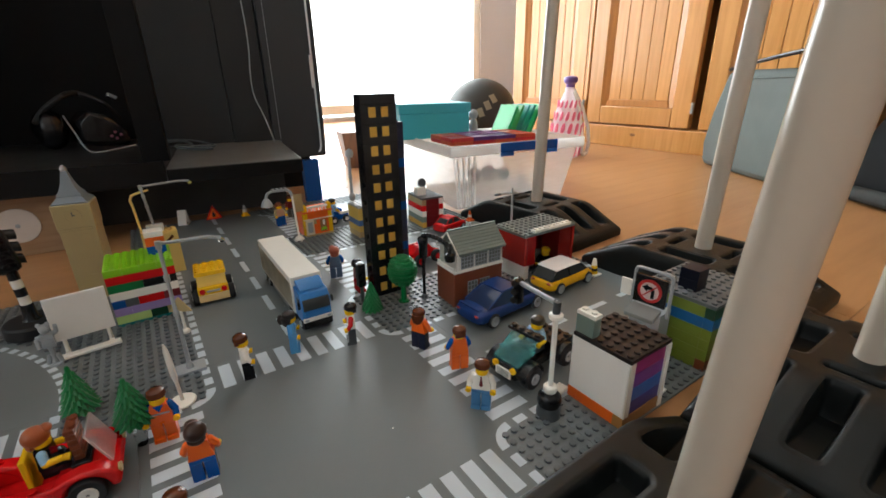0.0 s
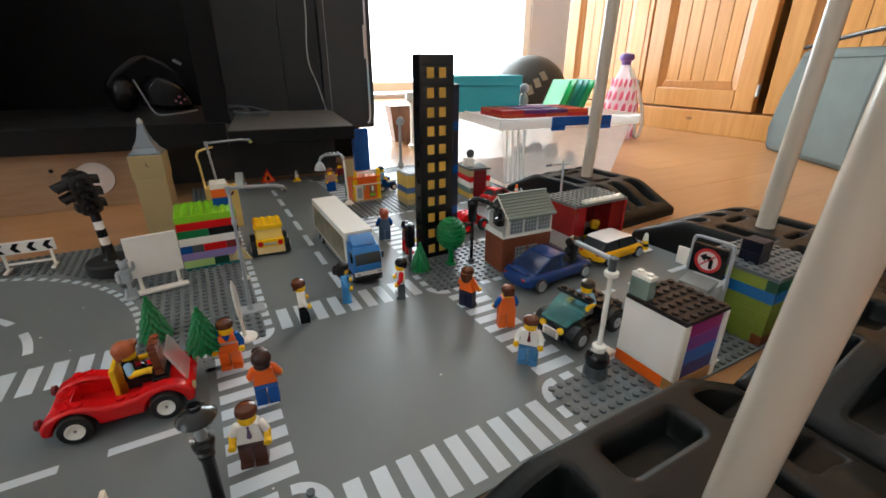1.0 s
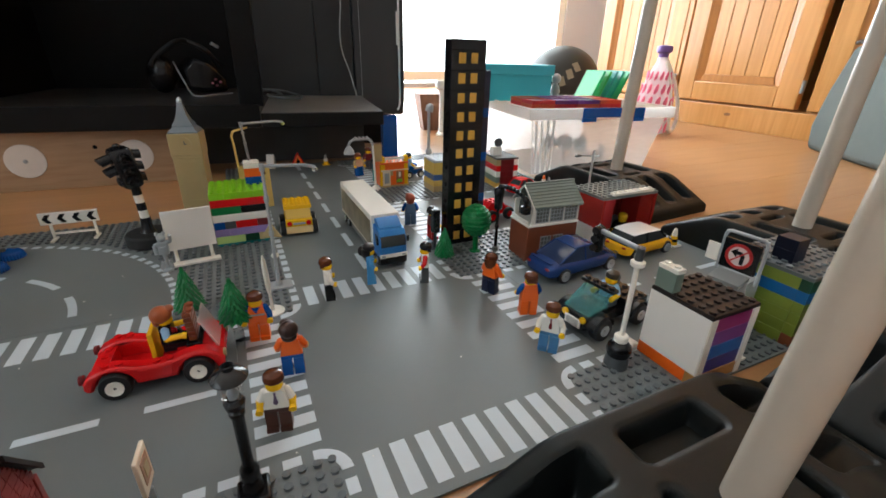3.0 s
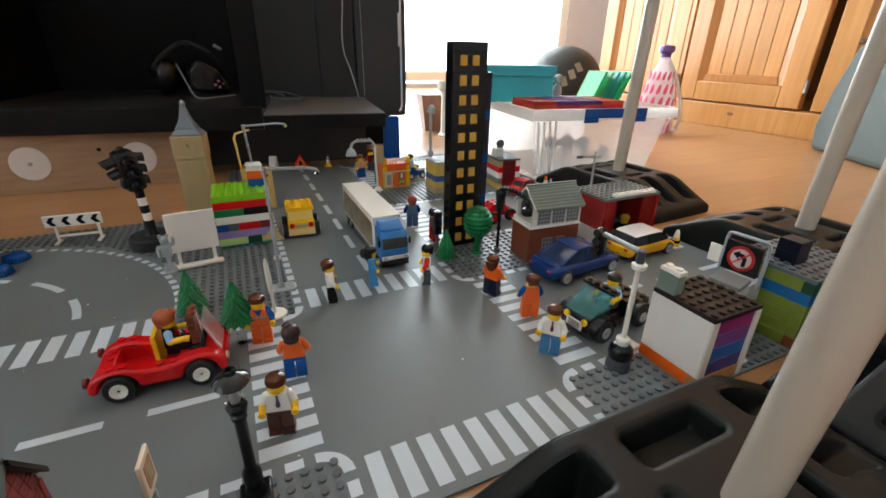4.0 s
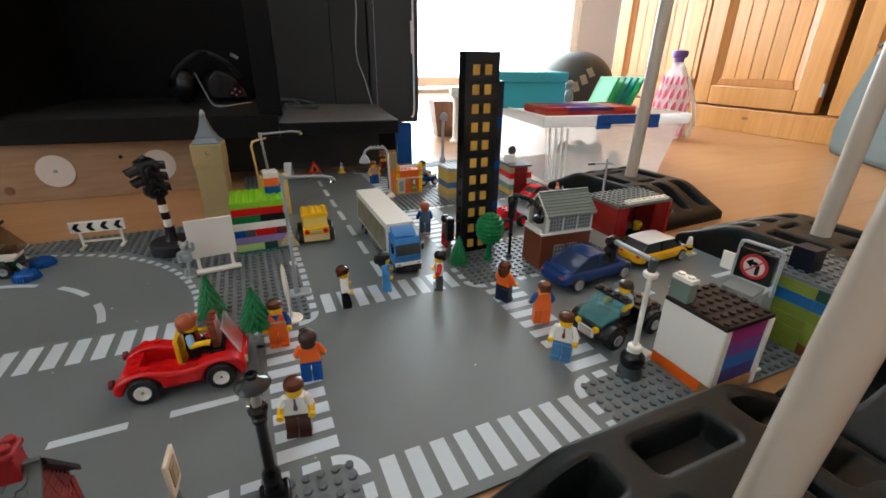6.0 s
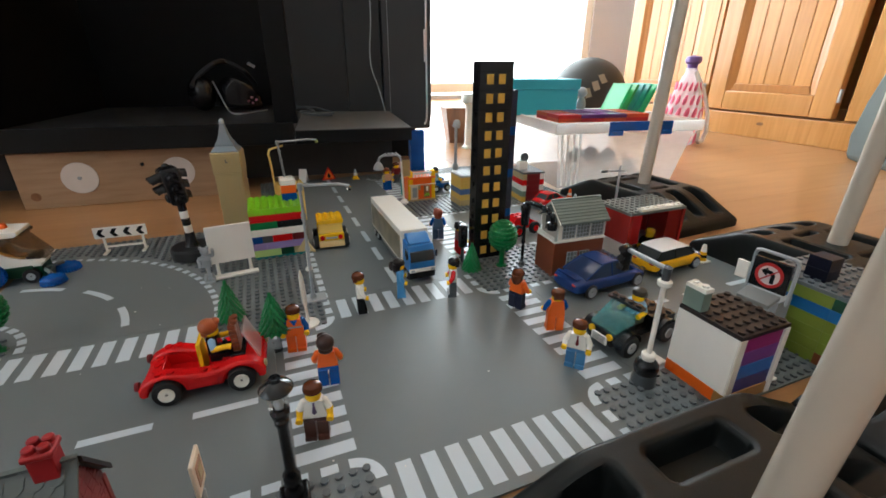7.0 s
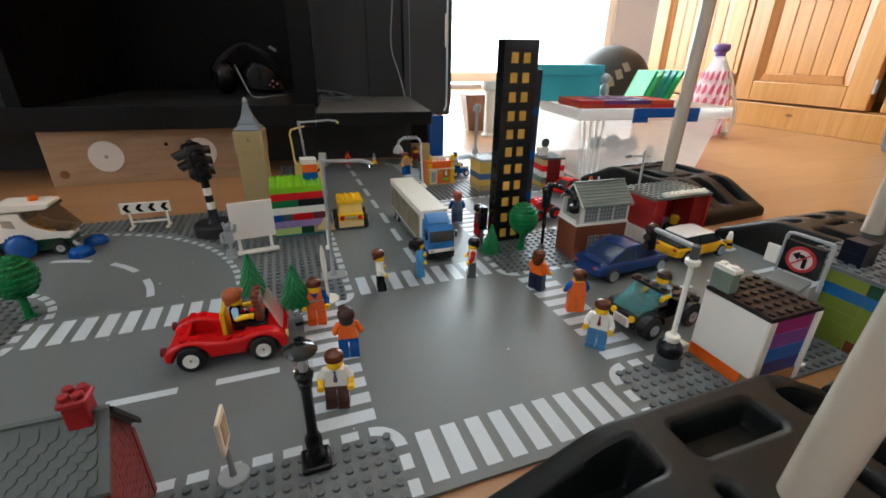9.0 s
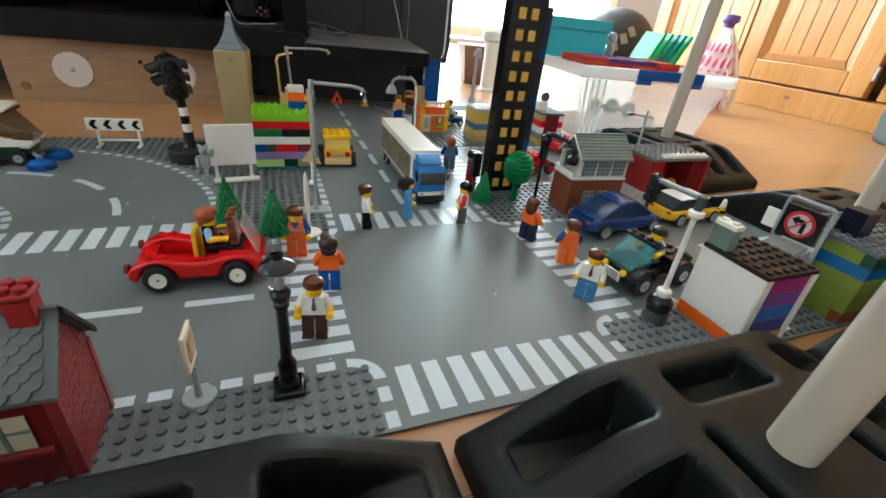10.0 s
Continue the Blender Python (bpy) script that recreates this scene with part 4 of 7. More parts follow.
part("side_panel", box(B(), 6 * S - 0.0035, 6 * S, S, KD, H, KT), PAPER, kk, "smooth white side panel", bevel=0.0004)
part("corner_post", box(B(), 0.0, 0.006, -0.0004, 0.0006, H, KT), toy("aged_white_plastic", 226, 218, 200, 0.35), kk, bevel=0.0003)
part("corner_post", box(B(), 5.4 * S + 0.0003, 6 * S + 0.0006, -0.0006, 0.0076, 0.0, KT), WHITE, kk, bevel=0.0004)
part("doorstep", box(B(), 6 * S + 0.0008, 8 * S, 0.004, 0.02, 0.0018, 0.0035), WHITE, kk, "white flat step")
brick(kk, -0.0005, -0.0005, KT + 0.0002, 6, 6, DKBROWN, 0.0032, True, "roof_plate")
part("chimney_block", box(B(), 0.001, 0.009, 0.032, 0.0475, KT + 0.0034, KT + 0.018), SAND, kk, "sand-green block", bevel=0.0004)
brick(kk, 0.001, 0.0315, KT + 0.018, 1, 2, WHITE, 0.0032, True, "white_plate")

# ---- sign on its computer-like stand ----
sg = thing("turn_sign", "no-turning road sign on a white stand with grey frame", "sign", pose(0.2465, -0.083, 0.0, 0, 0, -84))
part("base", box(B(), -0.0125, 0.0135, -0.010, 0.010, 0, 0.049), GREY, sg, "light grey slope block", bevel=0.0006)
part("desk", prism(B(), ((-0.021, 0.0485), (-0.006, 0.0525), (-0.006, 0.0490), (-0.021, 0.0450)), -0.012, 0.012, ENDON), toy("dim_grey_plastic", 128, 130, 128, 0.4), sg, "grey sloping desk", bevel=0.0004)
part("panel", box(B(), -0.0135, 0.0135, -0.006, -0.003, 0.0535, 0.0785), BLACK, sg, "black sign panel", bevel=0.0005)
FLAT = Matrix.Rotation(radians(90), 4, "X")
part("white_disc", lathe(B(), ((0.0, 0), (0.0095, 0), (0.0095, 0.0003), (0.0, 0.0003)), 32, m=FLAT), toy("faded_sign_white", 214, 198, 194, 0.4), sg, at=pose(0, -0.0061, 0.066))
part("red_ring", lathe(B(), ((0.0078, 0), (0.0102, 0), (0.0102, 0.0006), (0.0078, 0.0006)), 32, m=FLAT, closed=True), toy("faded_sign_red", 176, 36, 36, 0.4), sg, at=pose(0, -0.0061, 0.066))
bm = B()
prism(bm, ((0.0015, -0.006), (0.0042, -0.006), (0.0042, 0.0012), (0.0015, 0.0042), (-0.0018, 0.0042), (-0.0018, 0.0062), (-0.0062, 0.0026), (-0.0018, -0.0008), (-0.0018, 0.0014), (0.0006, 0.0014), (0.0015, 0.0004)), -0.0007, 0.0, SIDE)
part("arrow", bm, BLACK, sg, at=pose(0, -0.0064, 0.066))
part("red_bar", prism(B(), ((-0.0064, -0.0056), (-0.0056, -0.0064), (0.0064, 0.0056), (0.0056, 0.0064)), -0.0011, -0.0004, SIDE), toy("faded_bar_red", 176, 40, 40, 0.4), sg, at=pose(0, -0.0064, 0.066))
bm = B()
tube(bm, [(-0.0155, -0.002, 0.05), (-0.0155, -0.002, 0.079), (-0.0145, -0.002, 0.082), (-0.012, -0.002, 0.083), (0.012, -0.002, 0.083), (0.0145, -0.002, 0.082), (0.0155, -0.002, 0.079), (0.0155, -0.002, 0.045)], 0.0014)
part("frame", bm, GREY, sg, "grey tube frame")
part("side_plate", box(B(), -0.026, -0.0165, -0.004, -0.002, 0.055, 0.07), WHITE, sg, bevel=0.0004)

# ---- green shop ----
gs = thing("lime_shop", "toy shop of lime and blue bricks with a grey studded roof", "toy shop", pose(0.266, -0.126, 0))
SEABLUE = toy("sea_blue_plastic", 26, 98, 156, 0.35)
OLIVE = toy("olive_lime_plastic", 120, 136, 46, 0.4)
for z, (a, b) in enumerate(((REDBROWN, OLIVE), (OLIVE, OLIVE), (OLIVE, SAND), (OLIVE, OLIVE), (SEABLUE, SEABLUE), (DKGREEN, OLIVE))):
    course(gs, 0, z * H, [(3, a), (6, b)], 1)
    brick(gs, 0, S, z * H, 1, 6, OLIVE if z != 4 else SEABLUE)
    brick(gs, 8 * S, S, z * H, 1, 6, b)
    course(gs, 7 * S, z * H, [(4, b), (5, a)], 1)
brick(gs, 0, 0, 6 * H, 9, 8, STUD, 0.0032, True, "roof_plate")
DEEPNAVY = toy("deep_navy_plastic", 10, 14, 34, 0.4)
for k in range(2):
    brick(gs, 0.012, 0.023, 6 * H + 0.0032 + k * H, 2, 2, DEEPNAVY)

# ---- signal house ----
sh = thing("signal_house", "brown toy signal house with white window band and grey-green roof", "toy house", pose(0.1625, 0.0855, 0, 0, 0, -3.5))
BRN = toy("chestnut_plastic", 122, 66, 42, 0.4)
DARKPANE = grain("dark_pane", (0.05, 0.055, 0.055), 0.15)
LEADED = grain("leaded_pane", (0.16, 0.17, 0.16), 0.2)
ROOFGREY = toy("roof_grey_plastic", 116, 126, 120, 0.5, vary=0.06, scale=60)
HL, HD = 0.0635, 0.036


def lattice(parent, x0, x1, y, z0, z1, nx, nz, material):
    """Thin glazing bars over a pane in a wall along x."""
    for k in range(nx + 1):
        x = x0 + (x1 - x0) * k / nx
        part("glazing_bar", box(B(), x - 0.00035, x + 0.00035, y - 0.0006, y, z0, z1), material, parent)
    for k in range(nz + 1):
        z = z0 + (z1 - z0) * k / nz
        part("glazing_bar", box(B(), x0, x1, y - 0.0006, y, z - 0.00035, z + 0.00035), material, parent)


part("base_wall", box(B(), 0, HL, 0, HD, 0, 0.0402), BRN, sh, "chestnut brown lower walls", bevel=0.0006)
part("sill_band", box(B(), -0.0006, HL + 0.0006, -0.0012, HD + 0.0006, 0.0403, 0.0424), WHITE, sh, "white sill band", bevel=0.0003)
for y in (0.0, HD - 0.0014):
    up = part("upper_wall", box(B(), 0.006, HL - 0.001, y, y + 0.0014, 0.0425, 0.0630), WHITE, sh, "white window wall")
    for i in range(3):
        x0 = 0.0085 + i * 0.018
        pw = part("window", box(B(), x0, x0 + 0.0152, y - 0.0004, y + 0.0018, 0.0448, 0.0612), LEADED, up, "window with pale lattice")
        if y < 0.01:
            for k in range(5):
                x = x0 + 0.0152 * k / 4
                box_ = box(B(), x - 0.0004, x + 0.0004, y - 0.001, y - 0.0003, 0.0448, 0.0612)
                part("mullion", box_, GREY, up)
            for k in range(5):
                z = 0.0448 + 0.0164 * k / 4
                part("transom", box(B(), x0, x0 + 0.0152, y - 0.001, y - 0.0003, z - 0.0004, z + 0.0004), GREY, up)
part("end_wall", prism(B(), ((0, 0.0425), (HD, 0.0425), (HD, 0.0632), (HD / 2, 0.0805), (0, 0.0632)), HL - 0.0018, HL - 0.0004, ENDON), WHITE, sh)
for y in (0.0, HD - 0.002):
    part("corner_post", box(B(), 0.0035, 0.006, y, y + 0.002, 0.0425, 0.0630), WHITE, sh)
part("railing", box(B(), 0.0, 0.0008, 0.002, HD - 0.001, 0.0425, 0.0468), WHITE, sh, "white balcony edge")
lw = part("window", box(B(), 0.017, 0.045, -0.0006, 0.001, 0.013, 0.028), LEADED, sh, "lower window with white lattice")
lattice(lw, 0.017, 0.0295, -0.0006, 0.013, 0.028, 3, 3, GREY)
lattice(lw, 0.0325, 0.045, -0.0006, 0.013, 0.028, 3, 3, GREY)
part("mullion", box(B(), 0.0297, 0.0323, -0.0014, -0.0004, 0.013, 0.028), BRN, lw)
RY, RZ0, RZ1 = HD / 2, 0.0622, 0.0825
roof = part("roof", prism(B(), ((-0.0045, RZ0), (RY, RZ1), (HD + 0.0045, RZ0), (HD + 0.0045, RZ0 - 0.0012), (RY, RZ1 - 0.0014), (-0.0045, RZ0 - 0.0012)), 0.0035, HL + 0.0005, ENDON), ROOFGREY, sh, "grey-green slatted roof")
for side in (0, 1):
    for k in range(8):
        a, b = k / 8, (k + 1) / 8
        y0, z0, y1, z1 = -0.0045 + (RY + 0.0045) * a, RZ0 + (RZ1 - RZ0) * a, -0.0045 + (RY + 0.0045) * b, RZ0 + (RZ1 - RZ0) * b
        if side:
            y0, y1 = HD - y0, HD - y1
        part("roof_strip", prism(B(), ((y0, z0 + 0.0001), (y1, z1 + 0.0001), (y1, z1 + 0.0004), (y0, z0 + 0.0013)), 0.0028, HL + 0.0012, ENDON), ROOFGREY, roof)
part("ridge", box(B(), 0.0025, HL + 0.0015, RY - 0.0014, RY + 0.0014, RZ1, RZ1 + 0.0018), ROOFGREY, roof)
for s in (0, 1):
    y0, y1 = (-0.0048, RY) if not s else (HD + 0.0048, RY)
    part("barge_board", prism(B(), ((y0, RZ0 - 0.0016), (y1, RZ1 - 0.0016), (y1, RZ1 + 0.0004), (y0, RZ0 + 0.0004)), 0.0018, 0.0028, ENDON), WHITE, roof, "pale barge board")
part("finial", lathe(B(), ((0.0012, 0.0), (0.0014, 0.002), (0.0009, 0.0042)), 10), GREY, roof, at=pose(HL * 0.5, RY, RZ1 + 0.0015))

# ---- red shop ----
WINE = toy("deep_red_plastic", 152, 18, 22, 0.35)
rs = thing("red_shop", "red toy shop with white base, clear front and grey studded roof", "toy shop", pose(0.271, 0.092, 0))
for i, (a, n) in enumerate(((0, 3), (3, 4))):
    brick(rs, 0, a * S, 0, 1, n, WHITE, 2 * H)
part("side_wall", box(B(), 0.0, 0.004, 0.0, 7 * S, 2 * H, 0.055), REDCLEAR, rs, "red panel wall", bevel=0.0004)
part("side_wall", box(B(), 11 * S - 0.004, 11 * S, 0.0, 7 * S, 0, 0.055), REDCLEAR, rs, "red panel wall", bevel=0.0004)
part("back_wall", box(B(), 0.004, 11 * S - 0.004, 7 * S - 0.004, 7 * S, 0, 0.055), WINE, rs)
part("front_pane", box(B(), 0.03, 11 * S - 0.004, 0.001, 0.0022, 0.0, 0.055), CLEAR, rs, "clear front pane")
part("front_wall", box(B(), 0.004, 0.018, 0.0, 0.004, 2 * H, 0.055), WINE, rs)
part("front_panel", box(B(), 0.062, 11 * S - 0.0045, 0.0024, 0.0036, 0.012, 0.055), REDCLEAR, rs, "clear red panel")
part("inner_shelf", box(B(), 0.020, 0.056, 0.036, 0.046, 0.0, 0.046), DKGREY, rs, "dark grey fitting")
part("counter", box(B(), 0.02, 0.06, 0.024, 0.034, 0, 0.02), GREY, rs)
brick(rs, 0, 0, 0.0552, 11, 7, toy("mid_grey_plastic", 106, 112, 109, 0.35), 0.0032, True, "roof_plate")
brick(rs, 2 * S, -0.0002, 0.0586, 8, 1, WHITE, 0.0032, True, "white_plate")
toy_figure(pose(0.322, 0.106, 0, 0, 0, -60), "plastic toy figure in black sitting inside the red shop", BLACK, BLACK, SKIN, BLACK, BLACK, "short", True)

# ---- orange shop ----
osp = thing("orange_shop", "small orange and yellow toy shop with a white rail", "toy shop", pose(0.107, 0.418, 0) @ Matrix.Diagonal((0.84, 1, 1, 1)))
for z, mt in enumerate((ORANGE, ORANGE, TAN, ORANGE)):
    course(osp, 0, z * H, [(1, YELLOW), (2, mt), (3, ORANGE), (1, YELLOW)])
    course(osp, 4 * S, z * H, [(3, ORANGE), (4, ORANGE)])
    brick(osp, 0, S, z * H, 1, 3, ORANGE)
    brick(osp, 6 * S, S, z * H, 1, 3, YELLOW)
part("roof", box(B(), -0.001, 0.057, -0.001, 0.041, 4 * H, 4 * H + 0.003), ORANGE, osp, bevel=0.0004)
sd = part("door", box(B(), 0.003, 0.0185, -0.0014, 0.0, 0.003, 0.0275), toy("cream_plastic", 226, 214, 188, 0.35), osp, "cream door", bevel=0.0003)
part("door_pane", box(B(), 0.006, 0.0155, -0.002, -0.0013, 0.007, 0.024), GREY, sd, "grey pane")
part("trim_band", box(B(), -0.0004, 0.0565, -0.0016, 0.0, 0.0276, 0.0292), toy("cream_trim_plastic", 226, 214, 188, 0.35), osp, "cream trim band")
hw = part("hatch", box(B(), 0.031, 0.043, -0.0012, 0.0, 0.006, 0.0262), toy("dim_interior_plastic", 150, 110, 70, 0.5), osp, "serving opening")
bm = B()
for q in range(7):
    ball(bm, (0.0325 + 0.0015 * q, -0.002, 0.0095 + 0.0012 * (q % 3)), 0.0018, 0.0014, 0.0018, 6, 4)
part("plant", bm, LIME, hw, "green plant in the opening")
part("note", box(B(), 0.0355, 0.0395, -0.002, -0.0012, 0.017, 0.025), WHITE, hw, "white card")
part("base_band", box(B(), -0.0004, 0.0565, -0.0016, 0.0, 0.0, 0.003), TAN, osp)
bm = B()
for k in range(6):
    rod(bm, (0.01 + k * 0.007, 0.001, 0.041), (0.01 + k * 0.007, 0.001, 0.047), 0.0012, n=8)
box(bm, 0.008, 0.048, -0.0005, 0.003, 0.0462, 0.0495)
part("roof_rail", bm, WHITE, osp, "white rail")
for x in (0.0, 6 * S):
    brick(osp, x, 0, 4 * H + 0.003, 1, 1, YELLOW, top=True)

# ---- yellow and blue block ----
yb = thing("striped_block", "yellow and blue striped brick block with grey studded top", "toy building", pose(0.1765, 0.362, 0))
DULLYEL, DULLBLUE = toy("dull_yellow_plastic", 206, 176, 88, 0.4), toy("dull_blue_brick", 66, 100, 152, 0.4)
for z, mt in enumerate((TAN, DULLYEL, DULLBLUE, DULLYEL, DULLYEL)):
    course(yb, 0, z * H, [(2, mt), (2, mt)], 2)
    course(yb, 2 * S, z * H, [(4, mt)], 3)
brick(yb, 0, 0, 5 * H, 4, 5, GREY, 0.0032, True, "roof_plate")

# ---- fire shop behind ----
fs = thing("striped_shop", "white and red striped toy shop with dark red door", "toy shop", pose(0.283, 0.345, 0, 0, 0, -6))
for z, (a, b) in enumerate(((AMBER, DKRED), (SAND, DKRED), (WHITE, DKRED), (RED, DKRED), (TAN, DKRED))):
    brick(fs, 0, 0, z * H, 1, 7, a)
    course(fs, 0, z * H, [(3, b), (1, RED if z % 2 else WHITE)], 1, x=S)
    course(fs, 6 * S, z * H, [(4, a)], 1, x=S)
    brick(fs, 4 * S, S, z * H, 1, 5, a)
brick(fs, 0, 0, 5 * H, 5, 7, DKGREY, 0.0032, False, "roof_plate")
part("roof_cup", box(B(), 0.002, 0.018, 0.02, 0.034, 5 * H + 0.0032, 5 * H + 0.017), WHITE, fs, "white block", bevel=0.001)
part("roof_disc", lathe(B(), ((0.0, -0.002), (0.007, -0.002), (0.0075, 0.0), (0.007, 0.002), (0.0, 0.002)), 22, m=Matrix.Rotation(radians(90), 4, "X")), DKGREY, fs, "dark round disc", at=pose(0.014, 0.028, 5 * H + 0.0235))

# ---- blue wall ----
bw = thing("blue_wall", "tall stack of dark blue bricks beside the television unit", "brick wall", pose(0.186, 0.648, FZ))
for z in range(9):
    course(bw, 0, z * H, [(4, BLUE)] if z % 2 else [(2, BLUE), (2, BLUE)], 2, top=z == 8)

# ---- yellow stack with lamp behind the layered house ----
yk = thing("yellow_workshop", "pale yellow block building with white top brick and bent pipe", "toy building", pose(-0.106, 0.385, 0))
PALEYEL = toy("pale_yellow_brick", 232, 202, 118, 0.32)
for z in range(6):
    course(yk, 0, z * H, [(2, PALEYEL), (3, PALEYEL)] if z % 2 else [(3, PALEYEL), (2, PALEYEL)], 2, top=z == 5)
part("printed_panel", box(B(), 0.0195, 0.039, -0.0008, 0, 0.040, 0.0555), PALEYEL, yk, "printed yellow panel", bevel=0.0002)
part("print", prism(B(), ((0.024, 0.044), (0.028, 0.043), (0.035, 0.049), (0.0335, 0.052), (0.029, 0.048)), -0.0012, -0.0008, SIDE), BROWN, yk, "worn brown print")
brick(yk, 0.0075, 0.003, 6 * H, 2.4, 1, WHITE)
bm = B()
tube(bm, [(0.0015, 0.010, 6 * H), (0.0000, 0.010, 0.090), (-0.0012, 0.010, 0.100), (0.0015, 0.010, 0.106), (0.008, 0.010, 0.108), (0.020, 0.010, 0.1105)], 0.0015)
part("pipe", bm, PALEYEL, yk, "pale yellow bent pipe")
bs = thing("brick_stack", "small stack of blue, orange and white bricks on the lime roof", "toy bricks", pose(-0.1000, 0.278, ROOFTOP))
for z, (mt, h) in enumerate(((BLUE, H), (ORANGE, H), (WHITE, 0.0062))):
    brick(bs, 0, 0, z * H, 2.2, 2, mt, h)

# ---- red open car ----
rc = thing("red_roadster", "red plastic open toy roadster with white wheel rims", "toy car", pose(-0.1732, 0.0375, 0, 0, 0, -3) @ Matrix.Diagonal((0.96, 1, 1, 1)))
AX, WY, WR = 0.0245, 0.0185, 0.0098


def flank():
    """The outline of a car side in x and z, with round arches over both wheels."""
    arch = 0.0117
    low = [(0.0412, 0.0085)]
    for x in (AX, -AX):
        low += [(x + arch * math.cos(math.pi * k / 12), 0.0085 + arch * math.sin(math.pi * k / 12)) for k in range(13)]
    top = [(-0.0405, 0.0085), (-0.0418, 0.011), (-0.0415, 0.0155), (-0.0385, 0.0190), (-0.032, 0.0222), (-0.0245, 0.0236), (-0.018, 0.0230), (-0.0105, 0.0208), (0.0, 0.0200), (0.010, 0.0206), (0.017, 0.0230), (0.0245, 0.0242), (0.032, 0.0234), (0.038, 0.0206), (0.0418, 0.0165), (0.0420, 0.012)]
    return low + top


for s in (-1, 1):
    part("side_panel", prism(B(), flank(), *sorted((s * 0.0107, s * 0.0212)), SIDE), RED, rc, "glossy red side with wheel arches", bevel=0.0017)
bm = B()
prism(bm, ((-0.041, 0.008), (-0.028, 0.007), (-0.028, 0.0202), (-0.034, 0.0196), (-0.0395, 0.0168), (-0.0415, 0.0130)), -0.0127, 0.0127, SIDE)
prism(bm, ((0.012, 0.006), (0.039, 0.007), (0.0418, 0.011), (0.0412, 0.0165), (0.037, 0.0195), (0.030, 0.0212), (0.012, 0.0214)), -0.0127, 0.0127, SIDE)
box(bm, -0.028, 0.012, -0.0127, 0.0127, 0.006, 0.0105)
for s in (-1, 1):
    box(bm, -0.030, 0.034, *sorted((s * 0.0118, s * 0.0127)), 0.0105, 0.0196)
part("body", bm, RED, rc, "glossy red body with open cockpit", bevel=0.0006)
for s in (-1, 1):
    part("door_panel", prism(B(), ((-0.0085, 0.0105), (0.0090, 0.0105), (0.0100, 0.0184), (-0.0098, 0.0184)), *sorted((s * 0.0210, s * 0.0216)), SIDE), RED, rc, bevel=0.0003)
    for x in (-AX, AX):
        wheel(rc, x, s * WY, WR, WR, 0.0085, WHITE, 0.53)
bm = B()
studs(bm, -0.0365, -0.012, 1, 3, 0.0194, 12)
for s in (-1, 1):
    for x in (-0.028, -0.0205, 0.0005, 0.0085):
        rod(bm, (x, s * 0.0168, 0.0190), (x, s * 0.0168, 0.0246 if x < -0.01 else 0.0218), 0.0024, n=12)
part("deck_studs", bm, RED, rc)
part("seat", box(B(), -0.0035, -0.0005, -0.0090, 0.0090, 0.0106, 0.0362), YELLOW, rc, "yellow seat back", bevel=0.0006)
part("windscreen", prism(B(), ((0.0375, 0.0205), (0.0393, 0.0197), (0.0300, 0.0425), (0.0286, 0.0425)), -0.0125, 0.0125, SIDE), frost("hazy_clear_plastic", (0.92, 0.9, 0.88), 0.34, 0.12), rc, "clear plastic windscreen", bevel=0.0005)
for k in range(6):
    brick(rc, 0.0205 - 0.0002 * k, -0.008, 0.0252 + 0.0036 * k, 0.66, 2, REDBROWN, 0.0031, k == 5, "brown_plate")
part("dashboard", box(B(), 0.0185, 0.0285, -0.0115, 0.0115, 0.0216, 0.0250), BLACK, rc, "black dashboard", bevel=0.0006)
part("steering_wheel", lathe(B(), ((0.0032, 0), (0.0042, 0.0005), (0.0032, 0.001)), 14, m=Matrix.Rotation(radians(60), 4, "Y")), BLACK, rc, at=pose(0.0145, 0, 0.029))
for s in (-1, 1):
    part("tail_lamp", lathe(B(), ((0.0, 0), (0.0033, 0), (0.0033, 0.0022), (0.0018, 0.0028), (0.0, 0.0028)), 16, m=Matrix.Rotation(radians(-90), 4, "Y")), DKRED, rc, "dark red tail lamp", at=pose(-0.0412, s * 0.0165, 0.0165))
    part("head_lamp", lathe(B(), ((0.0, 0), (0.0028, 0), (0.0028, 0.0016), (0.0, 0.0022)), 16, m=Matrix.Rotation(radians(90), 4, "Y")), TAN, rc, "pale head lamp", at=pose(0.0412, s * 0.0155, 0.0165))
toy_figure(pose(-0.172, 0.0375, 0, 0, 0, -3) @ pose(0.0055, 0, 0.0195, 0, 0, 90), "plastic toy driver with orange-brown hair in dark waistcoat", BLACK, BLACK, toy("orange_brown_plastic", 160, 82, 40, 0.35), PALEBLUE, SKIN, "full", True, (), 0.006)

# ---- yellow truckling ----
yc = thing("yellow_buggy", "yellow studded toy car with red tail lamps", "toy car", pose(-0.049, 0.254, 0, 0, 0, -4))
part("chassis", box(B(), -0.0155, 0.0155, 0.0, 0.046, 0.004, 0.0125), toy("cream_yellow_plastic", 236, 204, 140, 0.3), yc, "cream yellow chassis", bevel=0.0006)
part("tail", box(B(), -0.0155, 0.0155, 0.0, 0.010, 0.0127, 0.0215), YELLOW, yc, bevel=0.0006)
part("rear_window", prism(B(), ((0.003, 0.0217), (0.03, 0.0217), (0.027, 0.033), (0.007, 0.033)), -0.0145, 0.0145, ENDON), toy("pale_yellow_plastic", 232, 196, 90, 0.3), yc, "pale yellow cab", bevel=0.0005)
for k in range(2):
    brick(yc, -0.016, 0.005 + 0.016 * k, 0.0332, 4, 2, YELLOW, 0.0048, True, "roof_plate")
part("bonnet", box(B(), -0.0155, 0.0155, 0.031, 0.046, 0.0127, 0.0215), YELLOW, yc, bevel=0.0006)
